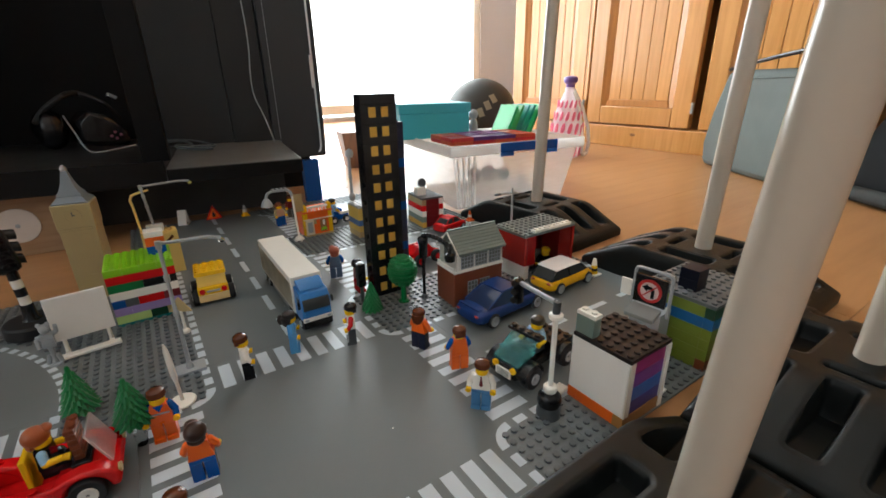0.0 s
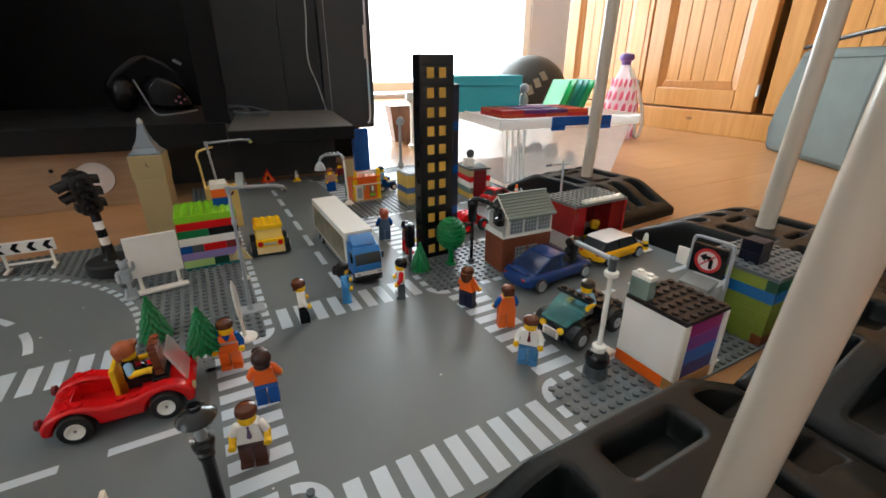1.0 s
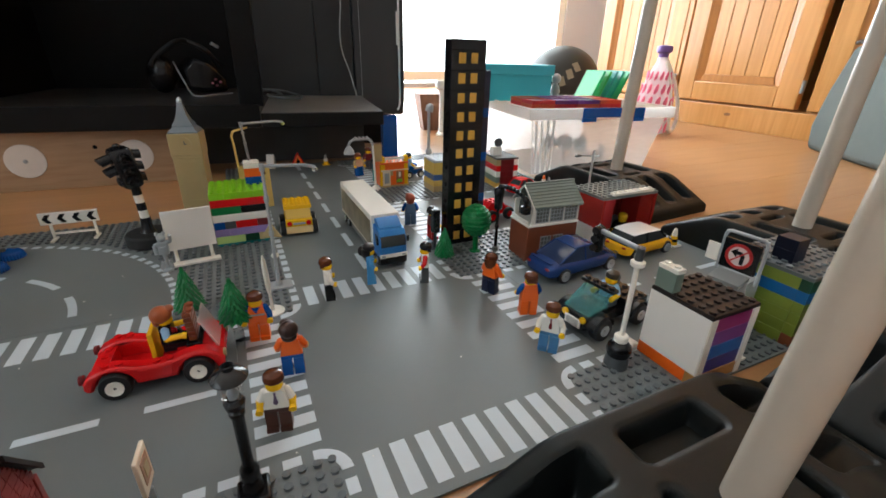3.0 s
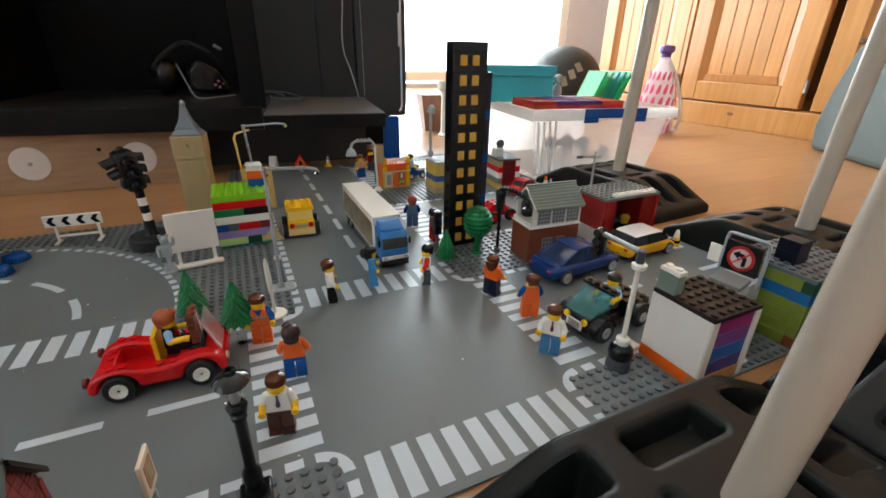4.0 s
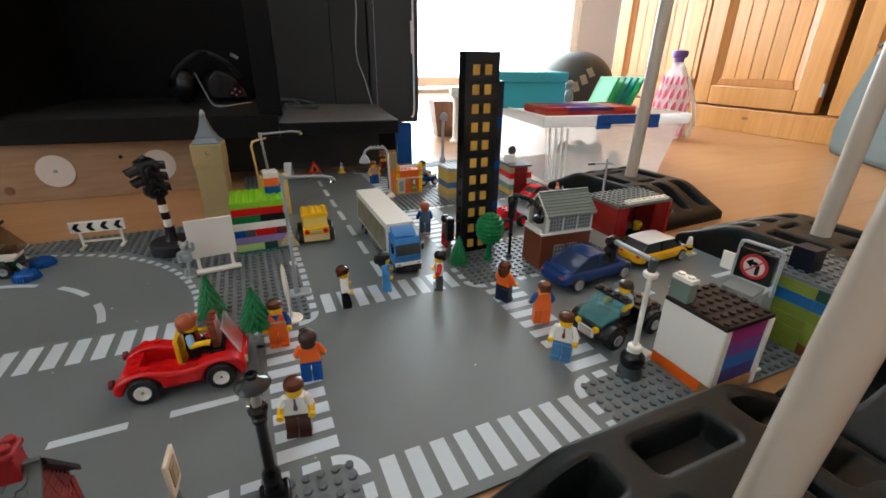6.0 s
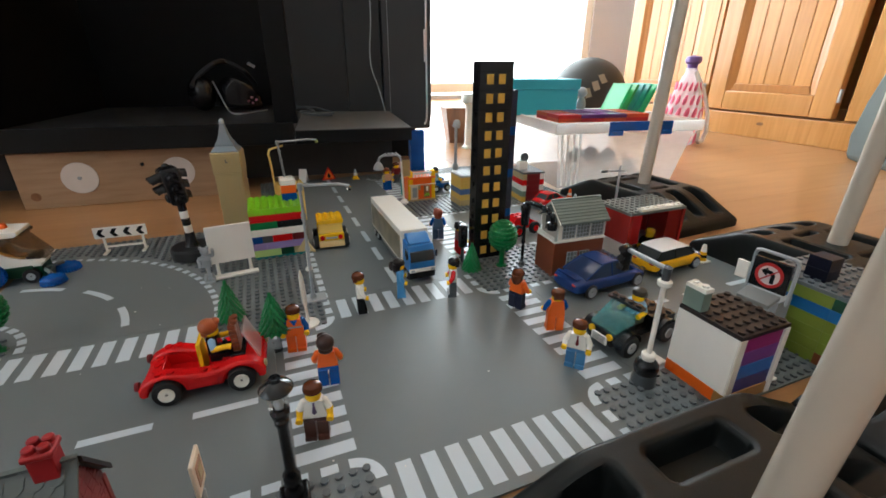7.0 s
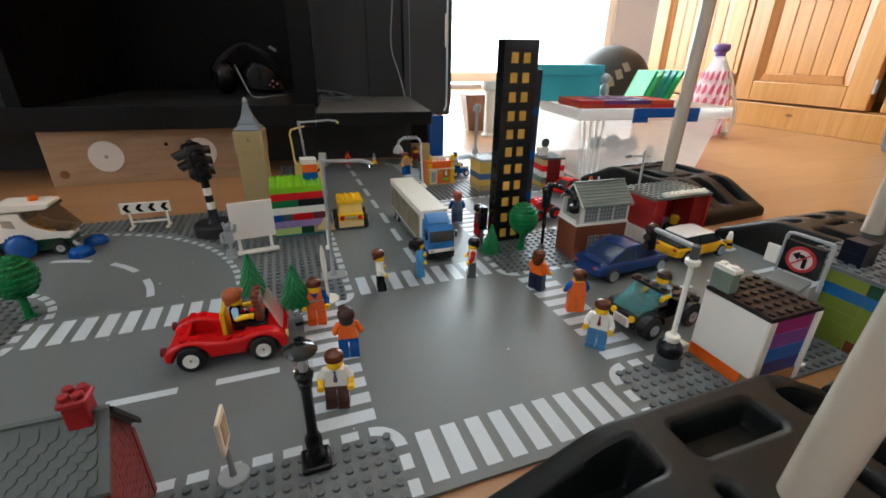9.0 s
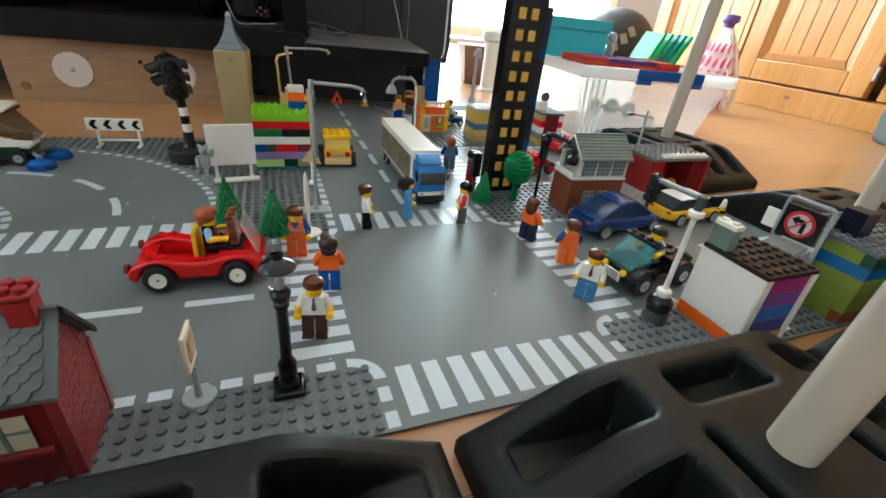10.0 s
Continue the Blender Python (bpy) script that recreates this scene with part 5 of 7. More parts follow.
for s in (-1, 1):
    part("tail_lamp", lathe(B(), ((0, 0), (0.003, 0), (0.003, 0.0014), (0, 0.0018)), 14, m=FLAT), RED, yc, at=pose(s * 0.011, 0.0, 0.017))
    for y in (0.009, 0.037):
        t = wheel(yc, s * 0.0185, y, 0.0088, 0.0088, 0.006, WHITE, 0.5)
        t.rotation_euler = (0, 0, radians(90))
part("rear_bar", box(B(), -0.007, 0.007, -0.001, 0.0, 0.0155, 0.0175), GREY, yc)

# ---- articulated lorry ----
tr = thing("toy_lorry", "white box lorry with printed sides and blue cab", "toy lorry", pose(0.0275, 0.130, 0, 0, 0, -0.4))
PRINT = grain("printed_card", (0.20, 0.17, 0.11), 0.35, vary=0.95, scale=45, fine=500)
part("trailer", box(B(), -0.0155, 0.0155, 0.026, 0.168, 0.0115, 0.051), WHITE, tr, "white box trailer", bevel=0.0006)
for s in (-1, 1):
    a, b = sorted((s * 0.0156, s * 0.0159))
    part("side_print", box(B(), a, b, 0.03, 0.164, 0.015, 0.044), PRINT, tr, "printed side picture")
    for y in (0.036, 0.135, 0.152):
        t = wheel(tr, s * 0.012, y, 0.0065, 0.0065, 0.006, GREY, 0.5)
        t.rotation_euler = (0, 0, radians(90))
bm = B()
loft(bm, [[(-w, y, 0.012), (w, y, 0.012), (w * 0.97, y, z), (-w * 0.97, y, z)] for w, y, z in ((0.0142, 0.0, 0.029), (0.0148, 0.002, 0.034), (0.0148, 0.006, 0.04), (0.0148, 0.024, 0.043))])
CAB = toy("cab_blue_plastic", 50, 118, 185, 0.3)
part("cab", bm, CAB, tr, "blue cab", bevel=0.0008)
part("wind_deflector", prism(B(), ((0.008, 0.0415), (0.024, 0.0432), (0.024, 0.049), (0.019, 0.0488)), -0.0125, 0.0125, ENDON), CAB, tr, bevel=0.0008)
part("cab_screen", prism(B(), ((-0.0009, 0.0240), (-0.0008, 0.0290), (0.0013, 0.0348), (0.0030, 0.0348), (0.001, 0.0240)), -0.0132, 0.0132, ENDON), DARKPANE, tr, "dark windscreen")
part("front_grille", box(B(), -0.0120, 0.0120, -0.0010, 0.004, 0.0165, 0.0228), CAB, tr, "blue front panel", bevel=0.0005)
part("white_band", box(B(), -0.0146, 0.0146, -0.0013, 0.004, 0.0118, 0.0160), WHITE, tr, "white bumper band", bevel=0.0006)
part("bumper", box(B(), -0.0144, 0.0144, -0.0009, 0.02, 0.0045, 0.0116), BLACK, tr, "black bumper", bevel=0.0008)
for s in (-1, 1):
    part("head_lamp", box(B(), s * 0.0112 - 0.002, s * 0.0112 + 0.002, -0.0018, -0.0010, 0.0128, 0.0152), GREY, tr, "pale head lamp", bevel=0.0003)
    part("side_window", box(B(), *sorted((s * 0.0143, s * 0.0149)), 0.006, 0.015, 0.0262, 0.0345), DARKPANE, tr, "dark side window")
    part("side_skirt", box(B(), *sorted((s * 0.0122, s * 0.0150)), 0.050, 0.120, 0.0042, 0.0112), DKGREY, tr, "dark grey skirt", bevel=0.0005)
part("chassis", box(B(), -0.008, 0.008, 0.012, 0.16, 0.007, 0.0115), BLACK, tr)
for s in (-1, 1):
    t = wheel(tr, s * 0.0115, 0.011, 0.0065, 0.0065, 0.006, GREY, 0.5)
    t.rotation_euler = (0, 0, radians(90))
    part("mirror", box(B(), s * 0.0165 - 0.001, s * 0.0165 + 0.001, 0.001, 0.003, 0.027, 0.034), BLACK, tr)


# ---- die-cast cars ----
def diecast(m, name, label, L, Wd, paint, roof_mat, hb, ht, cabin, wr, shape, glass, rw=0.74):
    """A die-cast car along +x: belt height hb, roof height ht, cabin from-to."""
    c = thing(name, label, "toy car", m, "die-cast toy cars")
    a = Wd / 2
    z0 = wr * 0.62
    bm = loft(B(), [ring(L * f, a * k, z0 * (1 + 0.25 * (abs(f) > 0.46)), a * k * 0.86, h) for f, k, h in shape])
    body = part("body", bm, paint, c, "painted body shell")
    b = body.modifiers.new("smooth", "SUBSURF")
    b.levels = b.render_levels = 2
    x0, x1, x2, x3 = cabin
    bm = loft(B(), [[(x, -w, z), (x, w, z)][:0] + [(x, -w, hb * 0.9), (x, w, hb * 0.9), (x, w * t, z), (x, -w * t, z)] for x, w, z, t in ((x0, a * 0.8, hb, 0.95), (x1, a * 0.84, ht * 0.985, 0.8), ((x1 + x2) / 2, a * 0.86, ht, 0.8), (x2, a * 0.84, ht * 0.985, 0.8), (x3, a * 0.8, hb, 0.95))])
    part("glazing", bm, glass, c, "dark windows", bevel=0.0008)
    bm = loft(B(), [[(x, -w, ht * k), (x, w, ht * k), (x, w * 0.93, ht * k + 0.0012), (x, -w * 0.93, ht * k + 0.0012)] for x, w, k in ((x1 - 0.001, a * rw * 0.95, 0.97), (x1 + 0.004, a * rw * 0.99, 0.995), ((x1 + x2) / 2, a * rw, 1.01), (x2 - 0.004, a * rw * 0.99, 0.995), (x2 + 0.001, a * rw * 0.95, 0.97))])
    part("roof", bm, roof_mat, c, bevel=0.0006)
    for s in (-1, 1):
        for p, q in (((x1, a * 0.7, ht * 0.975), (x0, a * 0.8, hb * 0.98)), ((x2, a * 0.7, ht * 0.975), (x3, a * 0.8, hb * 0.98)), (((x1 + x2) / 2, a * 0.71, ht * 0.985), ((x1 + x2) / 2, a * 0.87, hb * 0.95))):
            part("pillar", rod(B(), (p[0], s * p[1], p[2]), (q[0], s * q[1], q[2]), 0.0009, n=6), BLACK if roof_mat is not paint else paint, c)
    for s in (-1, 1):
        for x in (-L * 0.31, L * 0.32):
            wheel(c, x, s * (a - 0.0018), wr, wr, 0.0045, GREY, 0.68)
        part("head_lamp", ball(B(), (L * 0.475, s * a * 0.62, hb * 0.72), 0.0016, 0.003, 0.0015, 10, 6), CLEAR, c)
        part("tail_lamp", ball(B(), (-L * 0.485, s * a * 0.62, hb * 0.76), 0.0012, 0.003, 0.0014, 10, 6), REDCLEAR, c)
    return c


SEDAN = ((-0.5, 0.82, 0.0175), (-0.44, 0.97, 0.0215), (-0.2, 1.0, 0.021), (0.1, 1.0, 0.0205), (0.25, 1.0, 0.0195), (0.42, 0.95, 0.0165), (0.5, 0.78, 0.0125))
HATCH = ((-0.5, 0.86, 0.019), (-0.45, 0.98, 0.0225), (-0.1, 1.0, 0.022), (0.2, 1.0, 0.0215), (0.3, 1.0, 0.0205), (0.45, 0.95, 0.0175), (0.5, 0.82, 0.0135))
BLUEGLASS = grain("blue_tinted_glass", (0.022, 0.038, 0.095), 0.1)
bc = diecast(pose(0.201, 0.053, 0, 0, 0, 4.5), "blue_coupe", "dark metallic blue die-cast toy coupe", 0.102, 0.043, CARBLUE, CARBLUE, 0.0205, 0.0325, (-0.037, -0.015, 0.009, 0.028), 0.0078, SEDAN, BLUEGLASS)
part("spoiler", box(B(), -0.0475, -0.0435, -0.015, 0.015, 0.0205, 0.0219), CARBLUE, bc, bevel=0.0004)
part("bonnet_scoop", prism(B(), ((0.018, 0.0195), (0.034, 0.018), (0.034, 0.0192), (0.02, 0.0212)), -0.006, 0.006, SIDE), CARBLUE, bc)
diecast(pose(0.304, 0.060, 0, 0, 0, 3), "yellow_hatchback", "yellow die-cast toy hatchback with white roof", 0.081, 0.037, toy("deep_yellow_paint", 234, 176, 20, 0.2), toy("white_car_paint", 246, 246, 246, 0.16), 0.0195, 0.0295, (-0.038, -0.029, 0.013, 0.025), 0.0074, [(a, b, c * 0.86) for a, b, c in HATCH], DARKPANE, 0.84)
diecast(pose(0.315, 0.311, 0, 0, 0, 15), "red_hatchback", "small red die-cast toy car", 0.060, 0.028, RED, RED, 0.017, 0.0235, (-0.022, -0.014, 0.006, 0.015), 0.0056, [(a, b, c * 0.78) for a, b, c in HATCH], DARKPANE)

bg = thing("red_buggy", "red plastic toy buggy with black wheels", "toy car", pose(0.205, 0.222, 0, 0, 0, 10))
part("body", prism(B(), ((-0.024, 0.008), (0.022, 0.008), (0.025, 0.014), (0.012, 0.019), (0.006, 0.026), (-0.014, 0.026), (-0.024, 0.018)), -0.010, 0.010, SIDE), RED, bg, bevel=0.001)
bm = B()
studs(bm, -0.0145, -0.008, 2, 2, 0.026, 10)
part("roof_studs", bm, RED, bg)
for x in (-0.015, 0.015):
    for s in (-1, 1):
        wheel(bg, x, s * 0.0135, 0.0085, 0.0085, 0.006, RED, 0.5)

# ---- jeep ----
jp = thing("green_jeep", "black open toy jeep with clear aqua windscreen and big tyres", "toy car", pose(0.155, -0.0365, 0, 0, 0, 187))
part("chassis", box(B(), -0.036, 0.034, -0.0115, 0.0115, 0.008, 0.0155), BLACK, jp, bevel=0.0006)
for k in range(2):
    brick(jp, -0.037 + 0.012 * k, -0.016, 0.0157, 1.5, 4, BLACK, 0.007, True)
part("bonnet", prism(B(), ((0.008, 0.0157), (0.034, 0.0157), (0.034, 0.019), (0.026, 0.0225), (0.008, 0.0235)), -0.012, 0.012, SIDE), BLACK, jp, "black bonnet", bevel=0.0008)
bm = B()
prism(bm, ((0.0335, 0.0212), (0.0318, 0.0205), (0.0095, 0.0345), (0.0055, 0.0348), (0.0055, 0.0362), (0.0110, 0.0362)), -0.0125, 0.0125, SIDE)
for s in (-1, 1):
    prism(bm, ((0.0322, 0.0212), (0.012, 0.0238), (0.0105, 0.0345)), *sorted((s * 0.0114, s * 0.0124)), SIDE)
part("windscreen", bm, AQUA, jp, "clear aqua windscreen")
bar = part("roll_bar", box(B(), 0.005, 0.0125, -0.016, 0.016, 0.0364, 0.0394), BLACK, jp, "black studded roll bar", bevel=0.0004)
bm = B()
studs(bm, 0.0048, -0.016, 1, 4, 0.0394, 12)
part("bar_stud", bm, BLACK, bar)
for s in (-1, 1):
    for x in (-0.024, 0.022):
        wheel(jp, x, s * 0.017, 0.0098, 0.0098, 0.009, GREY, 0.46)
        bm = B()
        prism(bm, [(x + 0.0125 * math.cos(math.pi * k / 8), 0.0112 + 0.011 * math.sin(math.pi * k / 8)) for k in range(9)] + [(x + 0.0108 * math.cos(math.pi * k / 8), 0.0112 + 0.0095 * math.sin(math.pi * k / 8)) for k in range(8, -1, -1)], *sorted((s * 0.0118, s * 0.0205)), SIDE)
        part("mudguard", bm, BLACK, jp)
    part("head_lamp", lathe(B(), ((0, 0), (0.0028, 0), (0.0028, 0.0018), (0, 0.0026)), 14, m=Matrix.Rotation(radians(90), 4, "Y")), YELLOW, jp, at=pose(0.034, s * 0.009, 0.0168))
gr = part("grille", box(B(), 0.0345, 0.0362, -0.0078, 0.0078, 0.0085, 0.016), WHITE, jp, "white plate with dark bars", bevel=0.0004)
for k in range(4):
    part("bar", box(B(), 0.0361, 0.0364, -0.006, 0.006, 0.0096 + k * 0.0016, 0.0102 + k * 0.0016), DKGREY, gr)
toy_figure(pose(0.155, -0.0365, 0, 0, 0, 187) @ pose(-0.0055, 0, 0.0175, 0, 0, 90), "dark-haired plastic toy driver in pale blue", PALEBLUE, DKGREY, toy("dark_olive_hair_plastic", 52, 44, 34, 0.3), PALEBLUE, SKIN, "short", True, (), 0.003)

# ---- road sweeper ----
sw = thing("road_sweeper", "white and blue toy road sweeper with smoky cab and round brushes", "toy truck", pose(-0.3635, 0.297, 0) @ Matrix.Diagonal((0.87, 0.9, 0.9, 1)))
part("chassis", box(B(), -0.09, 0.014, -0.0135, 0.0135, 0.006, 0.0185), DKGREEN, sw, "dark green chassis", bevel=0.0006)
for s in (-1, 1):
    bm = B()
    ball(bm, (-0.034, s * 0.020, 0.0155), 0.0165, 0.0085, 0.0150, 20, 12)
    prism(bm, [(-0.034 + (0.0172, 0.0150)[k % 2] * math.cos(math.pi * k / 22), 0.0158 + (0.0155, 0.0135)[k % 2] * math.sin(math.pi * k / 22)) for k in range(44)], *sorted((s * 0.0205, s * 0.0245)), SIDE)
    part("side_brush", bm, BLUE, sw, "blue round side brush")
    cowl = [(-0.100, 0.0215), (0.009, 0.0215), (0.019, 0.0245), (0.022, 0.0275), (0.013, 0.0285)]
    cowl += [(0.013 - 0.040 * math.sin(math.pi / 2 * k / 8), 0.0285 + 0.0265 * (1 - math.cos(math.pi / 2 * k / 8))) for k in range(1, 9)] + [(-0.100, 0.055)]
    part("cowl", prism(B(), cowl, *sorted((s * 0.0150, s * 0.0172)), SIDE), WHITE, sw, "white curved cab side")
    part("side_window", prism(B(), ((-0.046, 0.040), (-0.034, 0.037), (-0.036, 0.047), (-0.046, 0.048)), *sorted((s * 0.0170, s * 0.0175)), SIDE), SMOKE, sw, "small smoky window")
    part("green_band", box(B(), -0.100, 0.006, *sorted((s * 0.0138, s * 0.0174)), 0.0165, 0.0213), DKGREEN, sw, "green stripe")
part("cab_floor", box(B(), -0.041, 0.015, -0.0148, 0.0148, 0.0187, 0.0235), WHITE, sw, bevel=0.0006)
bm = B()
prism(bm, ((-0.001, 0.0575), (0.020, 0.0278), (0.0215, 0.0278), (0.0005, 0.0575)), -0.0148, 0.0148, SIDE)
for s in (-1, 1):
    prism(bm, ((-0.025, 0.055), (-0.0012, 0.0575), (0.0195, 0.0285), (-0.005, 0.0335), (-0.020, 0.043)), *sorted((s * 0.0142, s * 0.0149)), SIDE)
part("cab_screen", bm, SMOKE, sw, "smoky clear cab")
for s in (-1, 1):
    part("seat", prism(B(), ((-0.023, 0.0236), (-0.007, 0.0236), (-0.005, 0.029), (-0.015, 0.030), (-0.019, 0.044), (-0.023, 0.044)), *sorted((s * 0.002, s * 0.012)), SIDE), AMBER, sw, "dull yellow seat", bevel=0.0006)
part("dashboard", box(B(), 0.001, 0.011, -0.012, 0.012, 0.0236, 0.031), DKBROWN, sw, bevel=0.001)
roof = part("roof", prism(B(), ((-0.048, 0.0572), (0.000, 0.0572), (0.005, 0.0600), (0.004, 0.0640), (-0.048, 0.0665)), -0.0178, 0.0178, SIDE), WHITE, sw, "white flat roof", bevel=0.0010)
part("rear_body", prism(B(), ((-0.100, 0.0552), (-0.048, 0.0552), (-0.048, 0.060), (-0.062, 0.0625), (-0.100, 0.0610)), -0.0172, 0.0172, SIDE), SAND, sw, "pale grey-green rear cover", bevel=0.001)
part("beacon", lathe(B(), ((0.0052, 0.0), (0.0052, 0.003), (0.004, 0.0052), (0.001, 0.006)), 16), ORANGE, roof, "orange beacon", at=pose(-0.016, 0.002, 0.0648))
part("stack", lathe(B(), ((0.0045, 0.0), (0.0045, 0.012), (0.003, 0.014)), 14), DKRED, sw, "dark red round cap", at=pose(-0.053, 0.004, 0.0615))
part("lamp_bar", box(B(), 0.0045, 0.0075, -0.015, 0.015, 0.0575, 0.0605), BLACK, roof, "black lamp bar", bevel=0.0004)
for x in (-0.064, 0.003):
    for s in (-1, 1):
        wheel(sw, x, s * 0.0165, 0.0088, 0.0088, 0.0065, GREY, 0.5)
part("brush_arm", rod(B(), (0.012, -0.004, 0.012), (0.028, 0.008, 0.0125), 0.0022, n=8), DKGREY, sw)
part("brush_arm", rod(B(), (0.012, -0.006, 0.012), (0.026, -0.026, 0.0125), 0.0022, n=8), GREY, sw)
for x, y in ((0.026, -0.027), (0.030, 0.011)):
    bm = B()
    lathe(bm, ((0.0105, 0.0003), (0.0125, 0.002), (0.0125, 0.006), (0.010, 0.009), (0.004, 0.0105), (0.001, 0.0125)), 26, (x, y, 0))
    for k in range(26):
        a = 2 * math.pi * k / 26
        rod(bm, (x + 0.0115 * math.cos(a), y + 0.0115 * math.sin(a), 0.007), (x + 0.013 * math.cos(a), y + 0.013 * math.sin(a), 0.0003), 0.0011, n=5)
    part("brush", bm, BLUE, sw, "blue round brush")

# ---- small far car ----
sc = thing("blue_white_car", "small blue and white toy car with driver's seat", "toy car", pose(0.181, 0.472, 0, 0, 0, 8))
part("body", box(B(), -0.02, 0.018, -0.011, 0.011, 0.006, 0.0145), BLUE, sc, bevel=0.0008)
part("bonnet", box(B(), 0.002, 0.019, -0.010, 0.010, 0.0147, 0.019), WHITE, sc, bevel=0.0008)
part("rear", box(B(), -0.02, -0.010, -0.010, 0.010, 0.0147, 0.024), SKYBLUE, sc, bevel=0.0006)
for x in (-0.012, 0.012):
    for s in (-1, 1):
        wheel(sc, x, s * 0.0125, 0.0065, 0.0065, 0.005, WHITE, 0.5)
toy_figure(pose(0.176, 0.472, 0.0147, 0, 0, 98), "dark-haired plastic toy driver in pale blue top", PALEBLUE, BLUE, DKBROWN, PALEBLUE, SKIN, "short", True)

# ---- street furniture ----
la = thing("black_street_lamp", "black toy street lamp with clear lantern and chrome cap", "toy street lamp", pose(-0.124, -0.088, 0))
part("base", box(B(), -0.0079, 0.0079, -0.0079, 0.0079, 0.0, 0.0038), BLACK, la, bevel=0.0014)
part("post", lathe(B(), ((0.0052, 0.0038), (0.0048, 0.008), (0.0036, 0.0105), (0.0046, 0.012), (0.0046, 0.0185), (0.0034, 0.021), (0.0028, 0.0225), (0.0027, 0.052), (0.0036, 0.0535), (0.0036, 0.0555), (0.0026, 0.0565), (0.0042, 0.058), (0.0048, 0.061), (0.0036, 0.063)), 20), BLACK, la, "black turned post")
part("lantern", lathe(B(), ((0.003, 0.0632), (0.0048, 0.0645), (0.0054, 0.072), (0.0048, 0.0735)), 20), THINCLEAR, la, "clear lantern")
part("lamp_core", lathe(B(), ((0.0022, 0.0634), (0.0026, 0.066), (0.0016, 0.068), (0.0016, 0.0735)), 14), GREY, la, "pale lamp core")
part("cap", lathe(B(), ((0.0078, 0.0742), (0.0082, 0.0752), (0.0068, 0.077), (0.004, 0.0786), (0.0028, 0.0792), (0.0028, 0.0812), (0.0018, 0.0814), (0.0016, 0.080)), 24), toy("pearl_grey_plastic", 34, 36, 38, 0.16), la, "shiny dark cap")

ls = thing("round_sign", "small road sign on a grey post with round base", "toy sign", pose(-0.166, -0.083, 0, 0, 0, 86))
part("base", lathe(B(), ((0.0078, 0), (0.008, 0.0012), (0.0074, 0.002), (0.0022, 0.0023)), 28), GREY, ls, "round grey base")
part("post", lathe(B(), ((0.002, 0.0022), (0.0016, 0.006), (0.0014, 0.021)), 12), GREY, ls)
part("plate", box(B(), -0.0075, 0.0075, -0.001, 0.001, 0.022, 0.0435), toy("cream_plate", 225, 208, 185, 0.35), ls, "pale sign plate", bevel=0.0006)
part("print", box(B(), -0.0045, 0.0045, -0.0014, -0.001, 0.027, 0.040), toy("faded_brown_print", 176, 136, 108, 0.5), ls, "worn brown print")
part("print", box(B(), -0.0025, 0.0025, -0.0017, -0.0014, 0.030, 0.037), TAN, ls)

lr = thing("white_lamp_post", "white toy lamp post with grey arm and black lamp cluster", "toy street lamp", pose(0.124, -0.086, 0))
part("base", lathe(B(), ((0.0088, 0), (0.0088, 0.004), (0.0078, 0.0095)), 20), DKGREY, lr, "dark grey round base")
part("dome", lathe(B(), ((0.0078, 0.0096), (0.0088, 0.013), (0.0082, 0.0175), (0.0056, 0.0205), (0.003, 0.0212)), 22), BLACK, lr, "glossy black dome")
part("collar", lathe(B(), ((0.0046, 0.0212), (0.005, 0.0225), (0.005, 0.0255), (0.004, 0.0265)), 18), WHITE, lr)
part("post", rod(B(), (0, 0, 0.0265), (-0.004, -0.003, 0.083), 0.0018, n=14), WHITE, lr, "white post")
part("collar", lathe(B(), ((0.004, 0), (0.0048, 0.001), (0.0048, 0.0035), (0.003, 0.0045)), 18), WHITE, lr, at=pose(-0.004, -0.003, 0.083))
part("joint", rod(B(), (-0.004, -0.003, 0.0868), (-0.005, -0.004, 0.097), 0.0027, n=12), DKGREY, lr, "dark grey joint")
part("arm", rod(B(), (-0.005, -0.004, 0.0955), (0.0025, 0.037, 0.092), 0.0018, n=12), GREY, lr, "light grey arm")
bm = B()
lathe(bm, ((0.003, -0.014), (0.0052, -0.012), (0.0046, -0.002), (0.0055, 0.003), (0.004, 0.008), (0.001, 0.010)), 12)
for k in range(3):
    rod(bm, (-0.002, 0, -0.009 + k * 0.0075), (-0.0085, -0.003, -0.008 + k * 0.0075), 0.0034, 0.003, 12)
part("lamp_cluster", bm, BLACK, lr, "black lamp cluster", at=pose(0.003, 0.040, 0.087) @ Matrix.Diagonal((0.85, 0.85, 0.9, 1)))
gt = solid("grille_tile", box(B(), -0.008, 0.008, -0.004, 0.004, 0.0018, 0.0042), WHITE, "white ridged grille tile on grey studs", "tile", pose(0.1475, -0.0745, 0, 0, 0, 8))
for k in range(5):
    part("rib", box(B(), -0.0072, 0.0072, -0.0034 + k * 0.0016, -0.0026 + k * 0.0016, 0.0042, 0.005), WHITE, gt)


